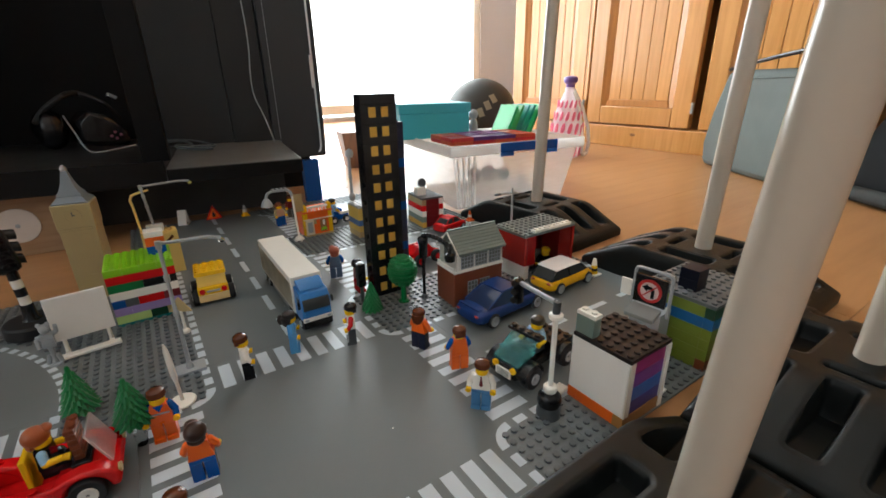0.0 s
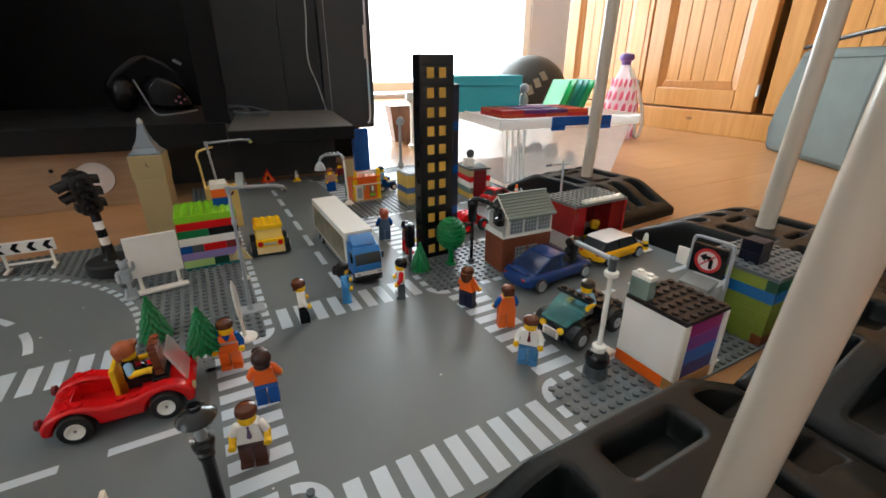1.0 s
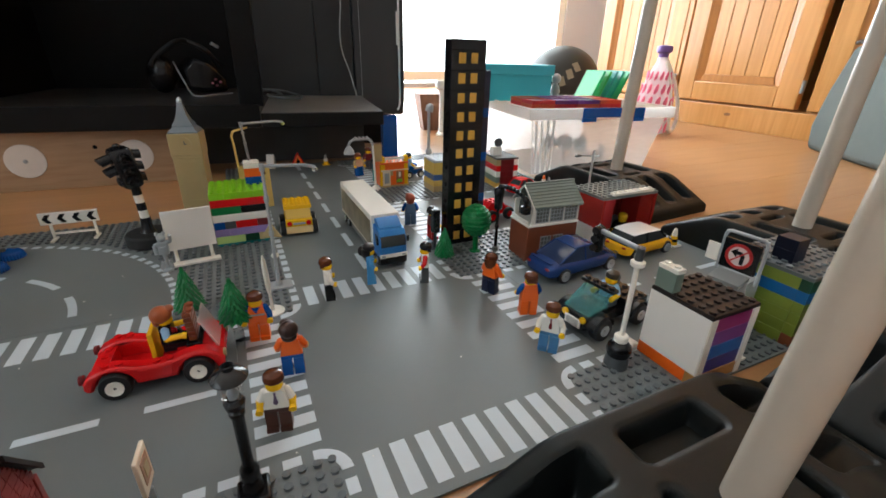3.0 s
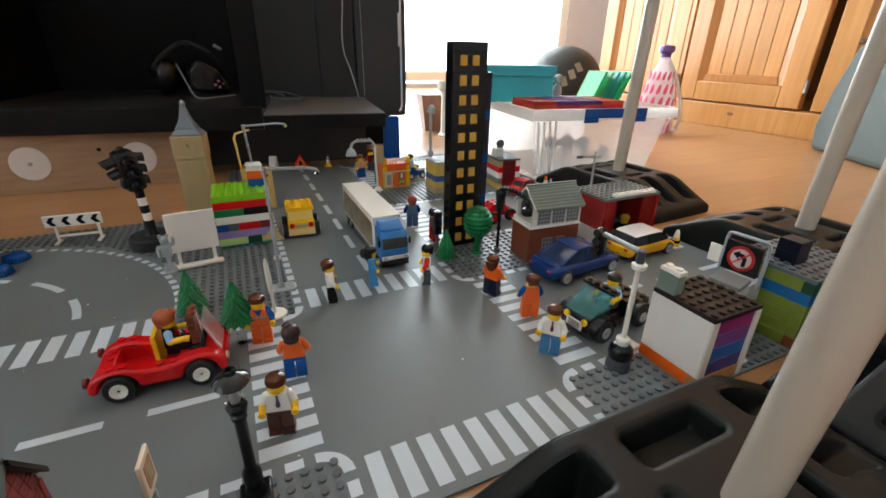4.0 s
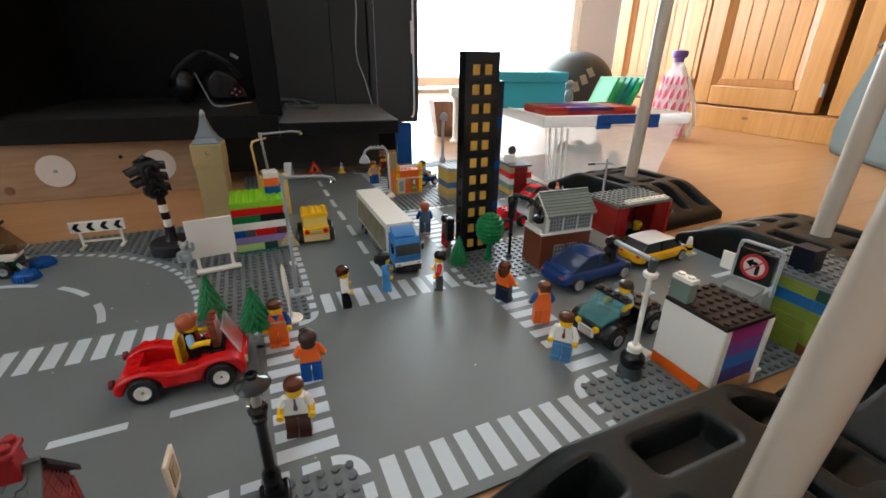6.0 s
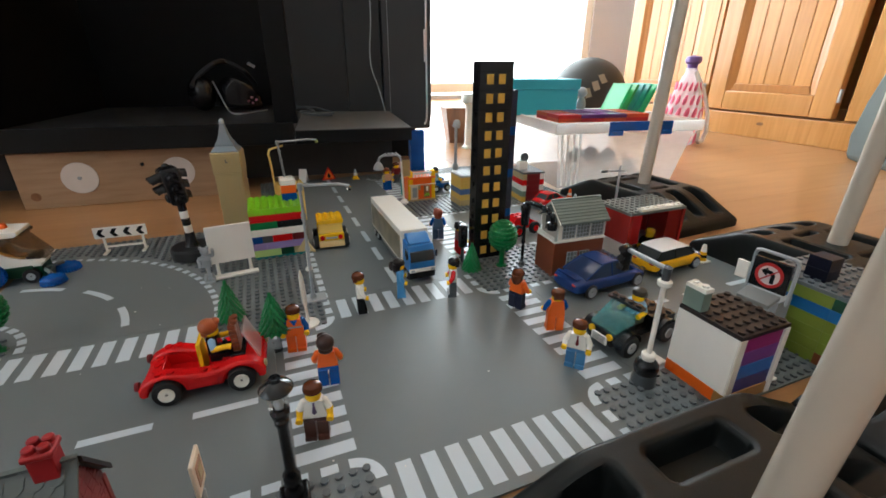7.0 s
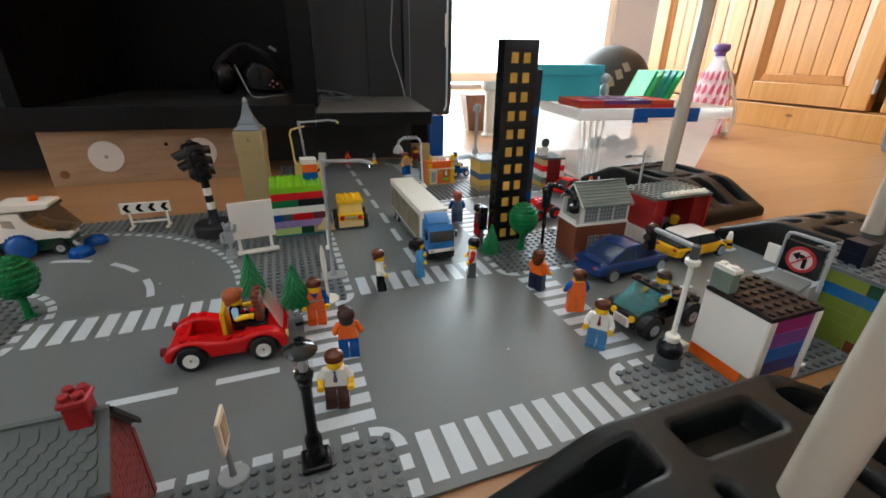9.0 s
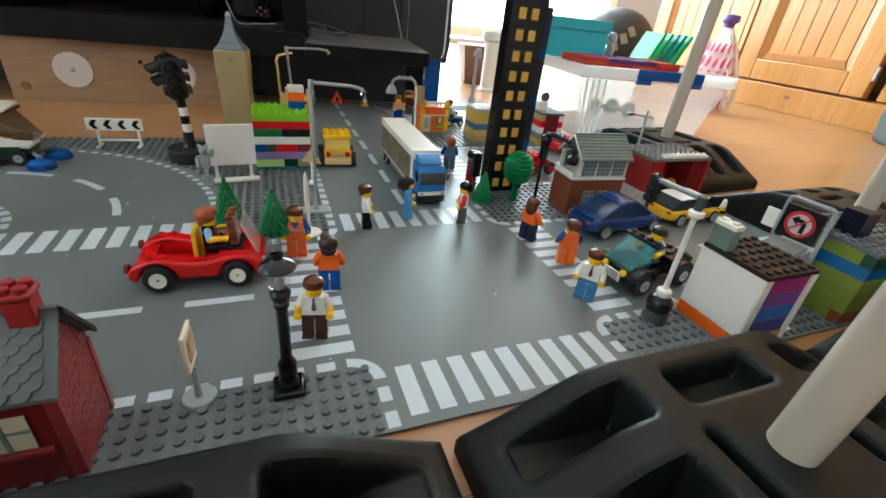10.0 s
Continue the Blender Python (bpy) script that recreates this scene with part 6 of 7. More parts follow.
def tall_lamp(m, tip, h, label, glow_mat, base=True):
    t = thing("grey_street_lamp", label, "toy street lamp", m, "grey toy street lamps")
    if base:
        part("base", box(B(), -0.012, 0.012, -0.008, 0.008, 0.0, 0.0032), GREY, t, "light grey plate", bevel=0.0003)
        part("foot", lathe(B(), ((0.0034, 0.0032), (0.003, 0.006), (0.0018, 0.008)), 12), GREY, t)
    z0 = 0.0032 if base else 0.0
    part("post", lathe(B(), ((0.0017, z0), (0.0015, h * 0.45), (0.0023, h * 0.46), (0.0023, h * 0.49), (0.0015, h * 0.5), (0.0014, h * 0.72), (0.0022, h * 0.73), (0.0022, h * 0.77), (0.0014, h * 0.78), (0.0014, h - 0.005), (0.0023, h - 0.004), (0.0023, h + 0.002)), 12), GREY, t, "grey jointed post")
    p, q = Vector((0, 0, h)), Vector(tip)
    mid = p.lerp(q, 0.78) + Vector((0, 0, 0.0015))
    part("arm", tube(B(), [p, mid, q], 0.0015), GREY, t, "grey arm")
    part("bulb", ball(B(), q + Vector((0, 0, -0.0025)), 0.0026, 0.0026, 0.0022, 12, 8), glow_mat, t, "clear lamp glass")
    return t


tall_lamp(pose(-0.0875, 0.131, 0), (0.0445, 0.004, 0.112), 0.117, "tall grey toy street lamp with clear bulb", CLEAR)
tall_lamp(pose(-0.0900, 0.3915, 7 * H + 0.0001, 0, -4, 0), (0.054, 0.008, 0.0445), 0.049, "grey lamp on top of a yellow building", toy("clear_yellow_bulb", 186, 186, 110, 0.15), base=False)

sp2 = thing("white_spear_post", "white toy post on a round white base", "toy post", pose(-0.0975, 0.088, 0))
part("base", lathe(B(), ((0.0095, 0), (0.0098, 0.001), (0.009, 0.0018), (0.003, 0.0022)), 28), WHITE, sp2)
part("post", lathe(B(), ((0.0014, 0.0), (0.0013, 0.018), (0.0022, 0.026), (0.0023, 0.040), (0.0018, 0.052), (0.0006, 0.0575)), 14, m=Matrix.Rotation(radians(10), 4, "X") @ Matrix.Rotation(radians(-2), 4, "Y")), WHITE, sp2, at=pose(0, 0, 0.0018))
ts = thing("triangle_sign", "small triangular toy road sign seen from behind", "toy sign", pose(-0.084, 0.201, 0, 0, 0, 150))
part("base", ball(B(), (0, 0, 0.003), 0.0042, 0.0042, 0.0032, 14, 8), WHITE, ts)
part("post", rod(B(), (0, 0, 0.004), (0, 0, 0.026), 0.0014, n=10), WHITE, ts)
part("plate", prism(B(), ((-0.011, 0.025), (0.011, 0.025), (0.0, 0.041)), -0.0009, 0.0009, SIDE), TAN, ts, "pale triangular plate", bevel=0.0004)
part("print", box(B(), -0.003, 0.003, -0.0013, -0.0009, 0.028, 0.034), BROWN, ts)

bb = thing("blank_billboard", "blank white toy billboard on two long feet", "toy billboard", pose(-0.161, 0.224, 0, 0, 0, 6))
part("board", box(B(), -0.0225, 0.0225, -0.0016, 0.0016, 0.0165, 0.0585), PAPER, bb, "blank white board", bevel=0.0006)
for x in (-0.0165, 0.0165):
    part("post", rod(B(), (x, 0.0005, 0.003), (x, 0.0005, 0.018), 0.0018, n=10), WHITE, bb)
part("foot", box(B(), -0.0225, 0.0235, -0.012, -0.004, 0.0018, 0.005), WHITE, bb, "white foot bar", bevel=0.0008)
for x in (-0.0165, 0.0165):
    part("strut", box(B(), x - 0.002, x + 0.002, -0.006, 0.004, 0.0018, 0.005), WHITE, bb)

ch = thing("chevron_barrier", "white toy barrier with black chevrons on two feet", "toy barrier", pose(-0.2895, 0.342, 0, 0, 0, -3) @ Matrix.Diagonal((1.05, 1, 1, 1)))
part("board", box(B(), -0.0265, 0.0265, -0.0012, 0.0012, 0.0205, 0.0345), WHITE, ch, "white board", bevel=0.0006)
for k in range(4):
    x = -0.0235 + k * 0.0132
    part("chevron", prism(B(), ((x, 0.0275), (x + 0.0035, 0.0225), (x + 0.0082, 0.0225), (x + 0.0047, 0.0275), (x + 0.0082, 0.0325), (x + 0.0035, 0.0325)), -0.0016, -0.0011, SIDE), BLACK, ch, "black chevron")
for x in (-0.018, 0.021):
    part("leg", box(B(), x - 0.0012, x + 0.0012, -0.001, 0.001, 0.003, 0.021), WHITE, ch)
    part("foot", box(B(), x - 0.0018, x + 0.0018, -0.011, 0.006, 0.0018, 0.0042), WHITE, ch, bevel=0.0006)
part("cross_bar", box(B(), -0.018, 0.021, -0.0008, 0.0008, 0.0085, 0.0108), WHITE, ch)

zl = thing("striped_traffic_light", "large black toy traffic light on a striped pole", "toy traffic light", pose(-0.2085, 0.293, 0, 0, 0, 0))
part("base", lathe(B(), ((0.0225, 0.0018), (0.0238, 0.003), (0.0238, 0.0135), (0.0222, 0.0155), (0.013, 0.016)), 32), RUBBER, zl, "round black base")
part("cone", lathe(B(), ((0.0085, 0.0155), (0.006, 0.02), (0.0052, 0.033)), 20), BLACK, zl)
for k in range(4):
    part("band", rod(B(), (-0.0004 * k, 0, 0.033 + 0.0088 * k), (-0.0004 * (k + 1), 0, 0.0418 + 0.0088 * k), 0.0046, n=20), BLACK if k % 2 else WHITE, zl, "painted pole band")
head = part("head", loft(B(), [[(-r, -r, q), (r, -r, q), (r, r, q), (-r, r, q)] for r, q in ((0.0055, 0.0), (0.0088, 0.003), (0.0098, 0.008), (0.0098, 0.040), (0.0086, 0.043), (0.0050, 0.045))]), BLACK, zl, "black four-sided lamp housing", bevel=0.0014, at=pose(-0.0028, 0, 0.0675, 0, -7, 24))


def visor(reach, drop):
    """A tunnel visor that points along +x, open below."""
    n, r0, r1, rings = 12, 0.0062, 0.0052, []
    for i in range(n + 1):
        a = math.pi * (1.3 * i / n - 0.15)
        c, q, far = math.cos(a), math.sin(a), reach * (0.84 + 0.16 * math.sin(a))
        rings.append([(0.0, r0 * c, r0 * q), (0.0, r1 * c, r1 * q), (far, r1 * c * 0.95, r1 * q * 0.95 - drop), (far, r0 * c * 0.95, r0 * q * 0.95 - drop)])
    return loft(B(), rings)


for a, reach in ((180, 0.0112), (270, 0.0075), (0, 0.0075), (90, 0.0075)):
    for k in range(3):
        spot = pose(0, 0, 0.0095 + 0.0122 * k, 0, 0, a) @ pose(0.0096, 0, 0)
        part("lens", lathe(B(), ((0.0052, 0), (0.0052, 0.0008), (0.003, 0.0022), (0.0, 0.0026)), 16, m=Matrix.Rotation(radians(90), 4, "Y")), BLACK, head, at=spot)
        if k or a != 180:
            part("visor", visor(reach * (0.75 + 0.2 * k), 0.0022), BLACK, head, "black tunnel visor", at=spot)
part("knob", ball(B(), (0, 0, 0.0455), 0.0038, 0.0038, 0.003), BLACK, head)

bl = thing("hanging_lantern_post", "black toy lamp post with curved chain arm and two lanterns", "toy street lamp", pose(0.1495, 0.126, 0))
part("base", lathe(B(), ((0.0036, 0), (0.0036, 0.004), (0.0020, 0.006)), 12), DKGREY, bl)
part("post", lathe(B(), ((0.0018, 0.005), (0.0017, 0.028), (0.0024, 0.029), (0.0024, 0.031), (0.0018, 0.032), (0.0018, 0.050)), 14), BLACK, bl, "black post")
part("lantern", lathe(B(), ((0.002, 0.049), (0.0046, 0.0505), (0.0050, 0.066), (0.0056, 0.067), (0.0058, 0.0725), (0.0045, 0.0745), (0.0022, 0.076)), 10), BLACK, bl, "black post lantern")
bm = B()
path = [Vector(p) for p in ((0.0, -0.002, 0.0765), (0.0015, -0.012, 0.0785), (0.0035, -0.022, 0.0785), (0.0055, -0.032, 0.0765), (0.0070, -0.039, 0.0725), (0.0072, -0.041, 0.0690))]
for a, b in zip(path, path[1:]):
    for k in range(2):
        ball(bm, a.lerp(b, k / 2), 0.0028, u=10, v=8)
    rod(bm, a, b, 0.0012, n=6)
part("chain_arm", bm, BLACK, bl, "black beaded arm")
part("lantern", lathe(B(), ((0.003, 0), (0.0052, 0.001), (0.0056, 0.0075), (0.0052, 0.0085), (0.0026, 0.0095), (0.0022, 0.0135)), 10), BLACK, bl, "hanging black lantern", at=pose(0.0072, -0.041, 0.0565))
tl = thing("black_traffic_light", "small black toy traffic light beside the tower", "toy traffic light", pose(0.0885, 0.160, 0))
part("post", rod(B(), (0, 0, 0), (0, 0, 0.02), 0.002, n=10), DKGREY, tl)
part("housing", box(B(), -0.0045, 0.0045, -0.004, 0.004, 0.0195, 0.0465), BLACK, tl, bevel=0.0008)
for k in range(3):
    part("lens", lathe(B(), ((0.0032, 0), (0.0032, 0.0016), (0.0, 0.0022)), 14, m=FLAT), BLACK, tl, at=pose(0, -0.004, 0.024 + 0.0085 * k))
bm = B()
studs(bm, -0.004, -0.004, 1, 1, 0.0465, 12)
part("top_stud", bm, GREY, tl)

fl = thing("arched_street_lamp", "white toy street lamp with grey studded arch and bell", "toy street lamp", pose(0.095, 0.412, 0))
part("base", lathe(B(), ((0.0078, 0), (0.0078, 0.003), (0.005, 0.006), (0.002, 0.008)), 18), WHITE, fl)
part("post", rod(B(), (0, 0, 0.006), (-0.003, -0.002, 0.074), 0.0017, n=12), WHITE, fl)
part("arch", tube(B(), [(-0.003, -0.002, 0.073), (-0.005, -0.002, 0.079), (-0.009, -0.001, 0.083), (-0.032, 0.0, 0.083), (-0.038, 0.0, 0.080), (-0.0405, 0.0, 0.074)], 0.002), GREY, fl, "grey arch")
bm = B()
for k in range(4):
    rod(bm, (-0.0115 - 0.006 * k, -0.001, 0.0845), (-0.0115 - 0.006 * k, -0.001, 0.0868), 0.0019, n=10)
part("arch_stud", bm, GREY, fl)
part("bell", lathe(B(), ((0.0086, 0.0), (0.0080, 0.0034), (0.0060, 0.008), (0.0030, 0.0115), (0.001, 0.0125)), 20), GREY, fl, "grey bell lamp", at=pose(-0.0405, 0.0, 0.0615))
part("back_plate", box(B(), 0.0005, 0.0135, 0.004, 0.0055, 0.045, 0.073), TAN, fl, "pale plate")

rl = thing("roof_lamp", "grey toy lamp standing behind the striped block", "toy street lamp", pose(0.197, 0.43, 0))
part("base", lathe(B(), ((0.0085, 0), (0.0080, 0.006), (0.0050, 0.018), (0.0040, 0.046), (0.0055, 0.050), (0.0055, 0.054), (0.0030, 0.058)), 14), GREY, rl, "flared grey base")
part("post", lathe(B(), ((0.0026, 0.057), (0.0026, 0.082), (0.0034, 0.083), (0.0034, 0.086), (0.0026, 0.087), (0.0025, 0.120)), 12), GREY, rl)
part("head", lathe(B(), ((0.0064, -0.006), (0.0066, 0.001), (0.0050, 0.005), (0.0022, 0.007), (0.001, 0.0075)), 16), GREY, rl, "bell-shaped lamp head", at=pose(0.0012, 0, 0.124, 0, 14, 0))

gt2 = thing("twin_arm_lamp", "thin grey toy lamp post with two arms", "toy street lamp", pose(0.330, 0.180, 0))
part("post", rod(B(), (0, 0, 0), (0, 0, 0.092), 0.0015, n=10), GREY, gt2)
part("arm", rod(B(), (0.014, 0.004, 0.083), (-0.03, -0.004, 0.089), 0.0013, n=10), GREY, gt2)
part("head", ball(B(), (-0.03, -0.004, 0.0885), 0.006, 0.003, 0.002), DKGREY, gt2)


def cone(m, label, bands, h, w, base_mat):
    t = thing("traffic_cone", label, "toy traffic cone", m, "toy traffic cones")
    part("foot", box(B(), -w, w, -w, w, 0.0, 0.0022), base_mat, t, bevel=0.0005)
    n = len(bands)
    for k, mt in enumerate(bands):
        a, b = k / n, (k + 1) / n
        part("band", lathe(B(), ((w * 0.72 * (1 - 0.55 * a), 0.0022 + h * a), (w * 0.72 * (1 - 0.55 * b), 0.0022 + h * b)), 18), mt, t)
    part("tip", ball(B(), (0, 0, 0.0022 + h), w * 0.33, w * 0.33, w * 0.3, 12, 6), bands[-1], t)
    return t


cone(pose(0.357, 0.055, 0), "white toy cone with black and yellow bands", (YELLOW, BLACK, YELLOW, WHITE, WHITE), 0.018, 0.0072, WHITE)
cone(pose(0.374, 0.333, 0), "small orange and white toy traffic cone", (ORANGE, WHITE, ORANGE), 0.014, 0.0065, ORANGE)
cone(pose(0.055, 0.615, 0), "small yellow and white toy traffic cone", (YELLOW, WHITE, GREY), 0.016, 0.007, YELLOW)
ea = thing("easel_sign", "small white folding toy easel sign", "toy sign", pose(-0.046, 0.628, 0, 0, 0, 70))
for k in (-1, 1):
    part("leaf", prism(B(), ((k * 0.0095, 0.0), (k * 0.0120, 0.0), (k * 0.0016, 0.025), (k * 0.0002, 0.025)), -0.007, 0.007, SIDE), WHITE, ea, bevel=0.0004)
part("foot", box(B(), -0.013, 0.013, -0.0085, -0.0072, 0.0, 0.0022), WHITE, ea)
wt = thing("fire_warning_sign", "orange and red triangular toy fire warning sign", "toy sign", pose(0.003, 0.624, 0))
part("plate", prism(B(), ((-0.014, 0.001), (0.014, 0.001), (0.0, 0.027)), -0.001, 0.001, SIDE), RED, wt, "red edged triangle", bevel=0.0004)
part("inner", prism(B(), ((-0.0105, 0.003), (0.0105, 0.003), (0.0, 0.0225)), -0.0014, -0.0009, SIDE), ORANGE, wt, "orange triangle")
part("flame", prism(B(), ((-0.0025, 0.005), (0.0025, 0.005), (0.0035, 0.009), (0.001, 0.012), (0.0, 0.016), (-0.0025, 0.011)), -0.0018, -0.0013, SIDE), BLACK, wt, "black flame mark")
part("prop", box(B(), -0.006, 0.006, 0.001, 0.01, 0.0, 0.002), RED, wt)

# ---- red brick house ----
rh = thing("red_brick_house", "dark red toy brick house with grey shingled roof", "toy house", pose(-0.2032, -0.1138, 0))
WX, WYD, EZ, PZ = -0.074, 0.0365, 0.0447, 0.0680
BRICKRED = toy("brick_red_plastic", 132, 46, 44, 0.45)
part("wall_core", prism(B(), ((0.0006, 0), (WYD - 0.0004, 0), (WYD - 0.0004, EZ), (WYD / 2, PZ), (0.0006, EZ)), WX, -0.0006, ENDON), BRICKRED, rh)
random.seed(5)
for k in range(24):
    z = k * 0.0027
    cut = max(0.0, (z + 0.0025 - EZ) * (WYD / 2) / (PZ - EZ))
    lo, hi = cut, WYD - cut
    y = lo - (0.0028 if k % 2 else 0.0)
    while y < hi:
        a, b = max(lo, y), min(hi, y + 0.0055)
        if b - a > 0.001:
            part("wall_brick", box(B(), -0.0007, -0.0001 + random.random() * 0.0002, a + 0.0001, b - 0.0001, z + 0.0001, z + 0.0026), BRICKRED, rh)
        y += 0.0056
# front faces away from the window; its shade is put into the darker red
part("front_wall", box(B(), WX, 0.0, -0.0005, 0.0006, 0, EZ), DKRED, rh, "front wall, red darkened for shade")
part("corner_strip", box(B(), -0.004, 0.0005, -0.0011, 0.0, 0, EZ), BRICKRED, rh, bevel=0.0004)
part("corner_strip", box(B(), -0.004, 0.0006, WYD - 0.0032, WYD + 0.0003, 0, EZ - 0.002), BRICKRED, rh, bevel=0.0004)
for x in (-0.0265, -0.058):
    w = part("window", box(B(), x, x + 0.016, -0.0012, -0.0004, 0.0215, 0.0382), toy("cream_pane", 206, 198, 166, 0.35), rh, "cream window with glazing bars")
    part("window_frame", box(B(), x + 0.0073, x + 0.0087, -0.0018, -0.001, 0.0215, 0.0382), SAND, w)
    part("window_frame", box(B(), x, x + 0.016, -0.0018, -0.001, 0.0305, 0.0315), SAND, w)
    part("sill", box(B(), x - 0.0015, x + 0.0205, -0.0028, -0.0004, 0.0185, 0.0205), BRICKRED, w)
SLATE = toy("slate_grey_plastic", 92, 100, 98, 0.5, vary=0.08, scale=60)
RE, RR = 0.0464, 0.0707
rf = part("roof", loft(B(), [[(x, -0.003, RE), (x, WYD / 2, RR), (x, WYD + 0.0006, RE), (x, WYD + 0.0006, RE - 0.0018), (x, WYD / 2, RR - 0.002), (x, -0.003, RE - 0.0018)] for x in (WX - 0.003, 0.0022)]), SLATE, rh, "grey scalloped shingle roof")
sl = math.hypot(WYD / 2 + 0.003, RR - RE)
ang = math.atan2(RR - RE, WYD / 2 + 0.003)
rim = [(0.0030 * math.cos(math.pi + math.pi * k / 6), 0.0010 + 0.0029 * math.sin(math.pi + math.pi * k / 6)) for k in range(7)] + [(0.0030, 0.0046), (-0.0030, 0.0046)]
bm = B()
loft(bm, [[(x, y, 0.0) for x, y in rim], [(x * 0.96, y * 0.96 + 0.0002, 0.0008 - 0.00010 * (y + 0.002) / 0.001) for x, y in rim]])
SHINGLE = mesh_of("shingle", bm, SLATE)
for i in range(9):
    for j in range(12):
        u, v = 0.0016 + i * 0.0033, WX + 0.002 + j * 0.0064 + (i % 2) * 0.0032
        if v > -0.002 or u > sl - 0.005:
            continue
        q = new("shingle", SHINGLE)
        q.parent = rf
        q.matrix_basis = Matrix.Translation((0, -0.003, RE + 0.0001)) @ Matrix.Rotation(ang, 4, "X") @ Matrix.Translation((v, u, 0))
part("barge_board", prism(B(), ((WYD / 2, RR - 0.0028), (WYD + 0.0008, RE - 0.0028), (WYD + 0.0008, RE + 0.0002), (WYD / 2, RR + 0.0003)), 0.0022, 0.0036, ENDON), DKBROWN, rh, "dark barge board")
part("ridge", box(B(), WX - 0.003, 0.0022, WYD / 2 - 0.0012, WYD / 2 + 0.0012, RR - 0.0004, RR + 0.0008), SLATE, rh)
# chimney red is dimmed; the shade on it sits in the colour
CHIM = toy("shaded_red_plastic", 150, 30, 34, 0.45)
cy = WYD / 2
chm = part("chimney", box(B(), -0.0115, -0.0030, cy - 0.0045, cy + 0.0042, 0.064, 0.0772), CHIM, rh, "red chimney", bevel=0.0006)
part("chimney_cap", box(B(), -0.0125, -0.0020, cy - 0.0055, cy + 0.0052, 0.0772, 0.0802), CHIM, chm, bevel=0.001)
for x in (-0.0097, -0.0048):
    for y in (-0.0026, 0.0023):
        part("chimney_pot", lathe(B(), ((0.0021, 0.0802), (0.0021, 0.0822), (0.0016, 0.0827)), 12), CHIM, chm, at=pose(x, cy + y, 0))

# ---- storage box and what lies on it ----
FROST = frost("frosted_clear_plastic", (0.92, 0.9, 0.88), 0.3, 0.2)
LIDMAT = frost("milky_clear_plastic", (0.92, 0.92, 0.91), 0.62, 0.25)
sb = thing("storage_box", "clear plastic storage box with milky lid and blue clips", "storage box", pose(0.402, 0.408, FZ, 0, 0, -9))
BWX, BDY, BH, T = 0.25, 0.235, 0.115, 0.02


def sheet(bm, a, b, c, d, t):
    """A flat wall over four corners, t thick."""
    a, b, c, d = (Vector(p) for p in (a, b, c, d))
    nrm = (b - a).cross(d - a).normalized() * t
    v = [bm.verts.new(p) for p in (a, b, c, d, a + nrm, b + nrm, c + nrm, d + nrm)]
    for f in ((3, 2, 1, 0), (4, 5, 6, 7), (0, 1, 5, 4), (1, 2, 6, 5), (2, 3, 7, 6), (3, 0, 4, 7)):
        bm.faces.new([v[i] for i in f])


lo = [(0, 0, 0.002), (BWX, 0, 0.002), (BWX, BDY, 0.002), (0, BDY, 0.002)]
hi = [(-T, -T, BH), (BWX + T, -T, BH), (BWX + T, BDY + T, BH), (-T, BDY + T, BH)]
for i in range(4):
    j = (i + 1) % 4
    bm = B()
    sheet(bm, lo[j], lo[i], hi[i], hi[j], 0.0022)
    part("side", bm, FROST, sb)
part("bottom", box(B(), 0, BWX, 0, BDY, 0.0, 0.0022), FROST, sb)
for k in range(4):
    bm = B()
    f0, f1 = k * 0.010 + 0.006, k * 0.010 + 0.0095
    sheet(bm, (f1, -0.0015, 0.004), (f0, -0.0015, 0.004), (f0 - T * 0.98 * (1 - f0 / 0.1), -T * 0.98 - 0.002, BH - 0.012), (f1 - T * 0.98 * (1 - f1 / 0.1), -T * 0.98 - 0.002, BH - 0.012), 0.002)
    part("rib", bm, LIDMAT, sb, "moulded corner rib")
part("lid", box(B(), -T - 0.006, BWX + T + 0.006, -T - 0.006, BDY + T + 0.006, BH, BH + 0.007), LIDMAT, sb, "milky plastic lid", bevel=0.003)
part("lid_rim", box(B(), -T - 0.009, BWX + T + 0.009, -T - 0.009, -T - 0.0045, BH - 0.010, BH + 0.010), LIDMAT, sb, bevel=0.002)
part("lid_rim", box(B(), -T - 0.009, -T - 0.0045, -T - 0.009, BDY + T + 0.009, BH - 0.010, BH + 0.010), LIDMAT, sb, bevel=0.002)
part("lid_rim", box(B(), BWX + T + 0.0045, BWX + T + 0.009, -T - 0.009, BDY + T + 0.009, BH - 0.010, BH + 0.010), LIDMAT, sb, bevel=0.002)
clip = part("clip", box(B(), 0.075, 0.205, -T - 0.0145, -T - 0.0092, BH - 0.006, BH + 0.0105), BLUE, sb, "blue clip handle", bevel=0.0015)
part("clip_tongue", box(B(), 0.075, 0.103, -T - 0.0145, -T - 0.0095, BH - 0.014, BH - 0.006), BLUE, clip, bevel=0.001)
part("clip_tongue", box(B(), 0.180, 0.205, -T - 0.0145, -T - 0.0095, BH - 0.014, BH - 0.006), BLUE, clip, bevel=0.001)
MB = pose(0.402, 0.408, FZ, 0, 0, -9)
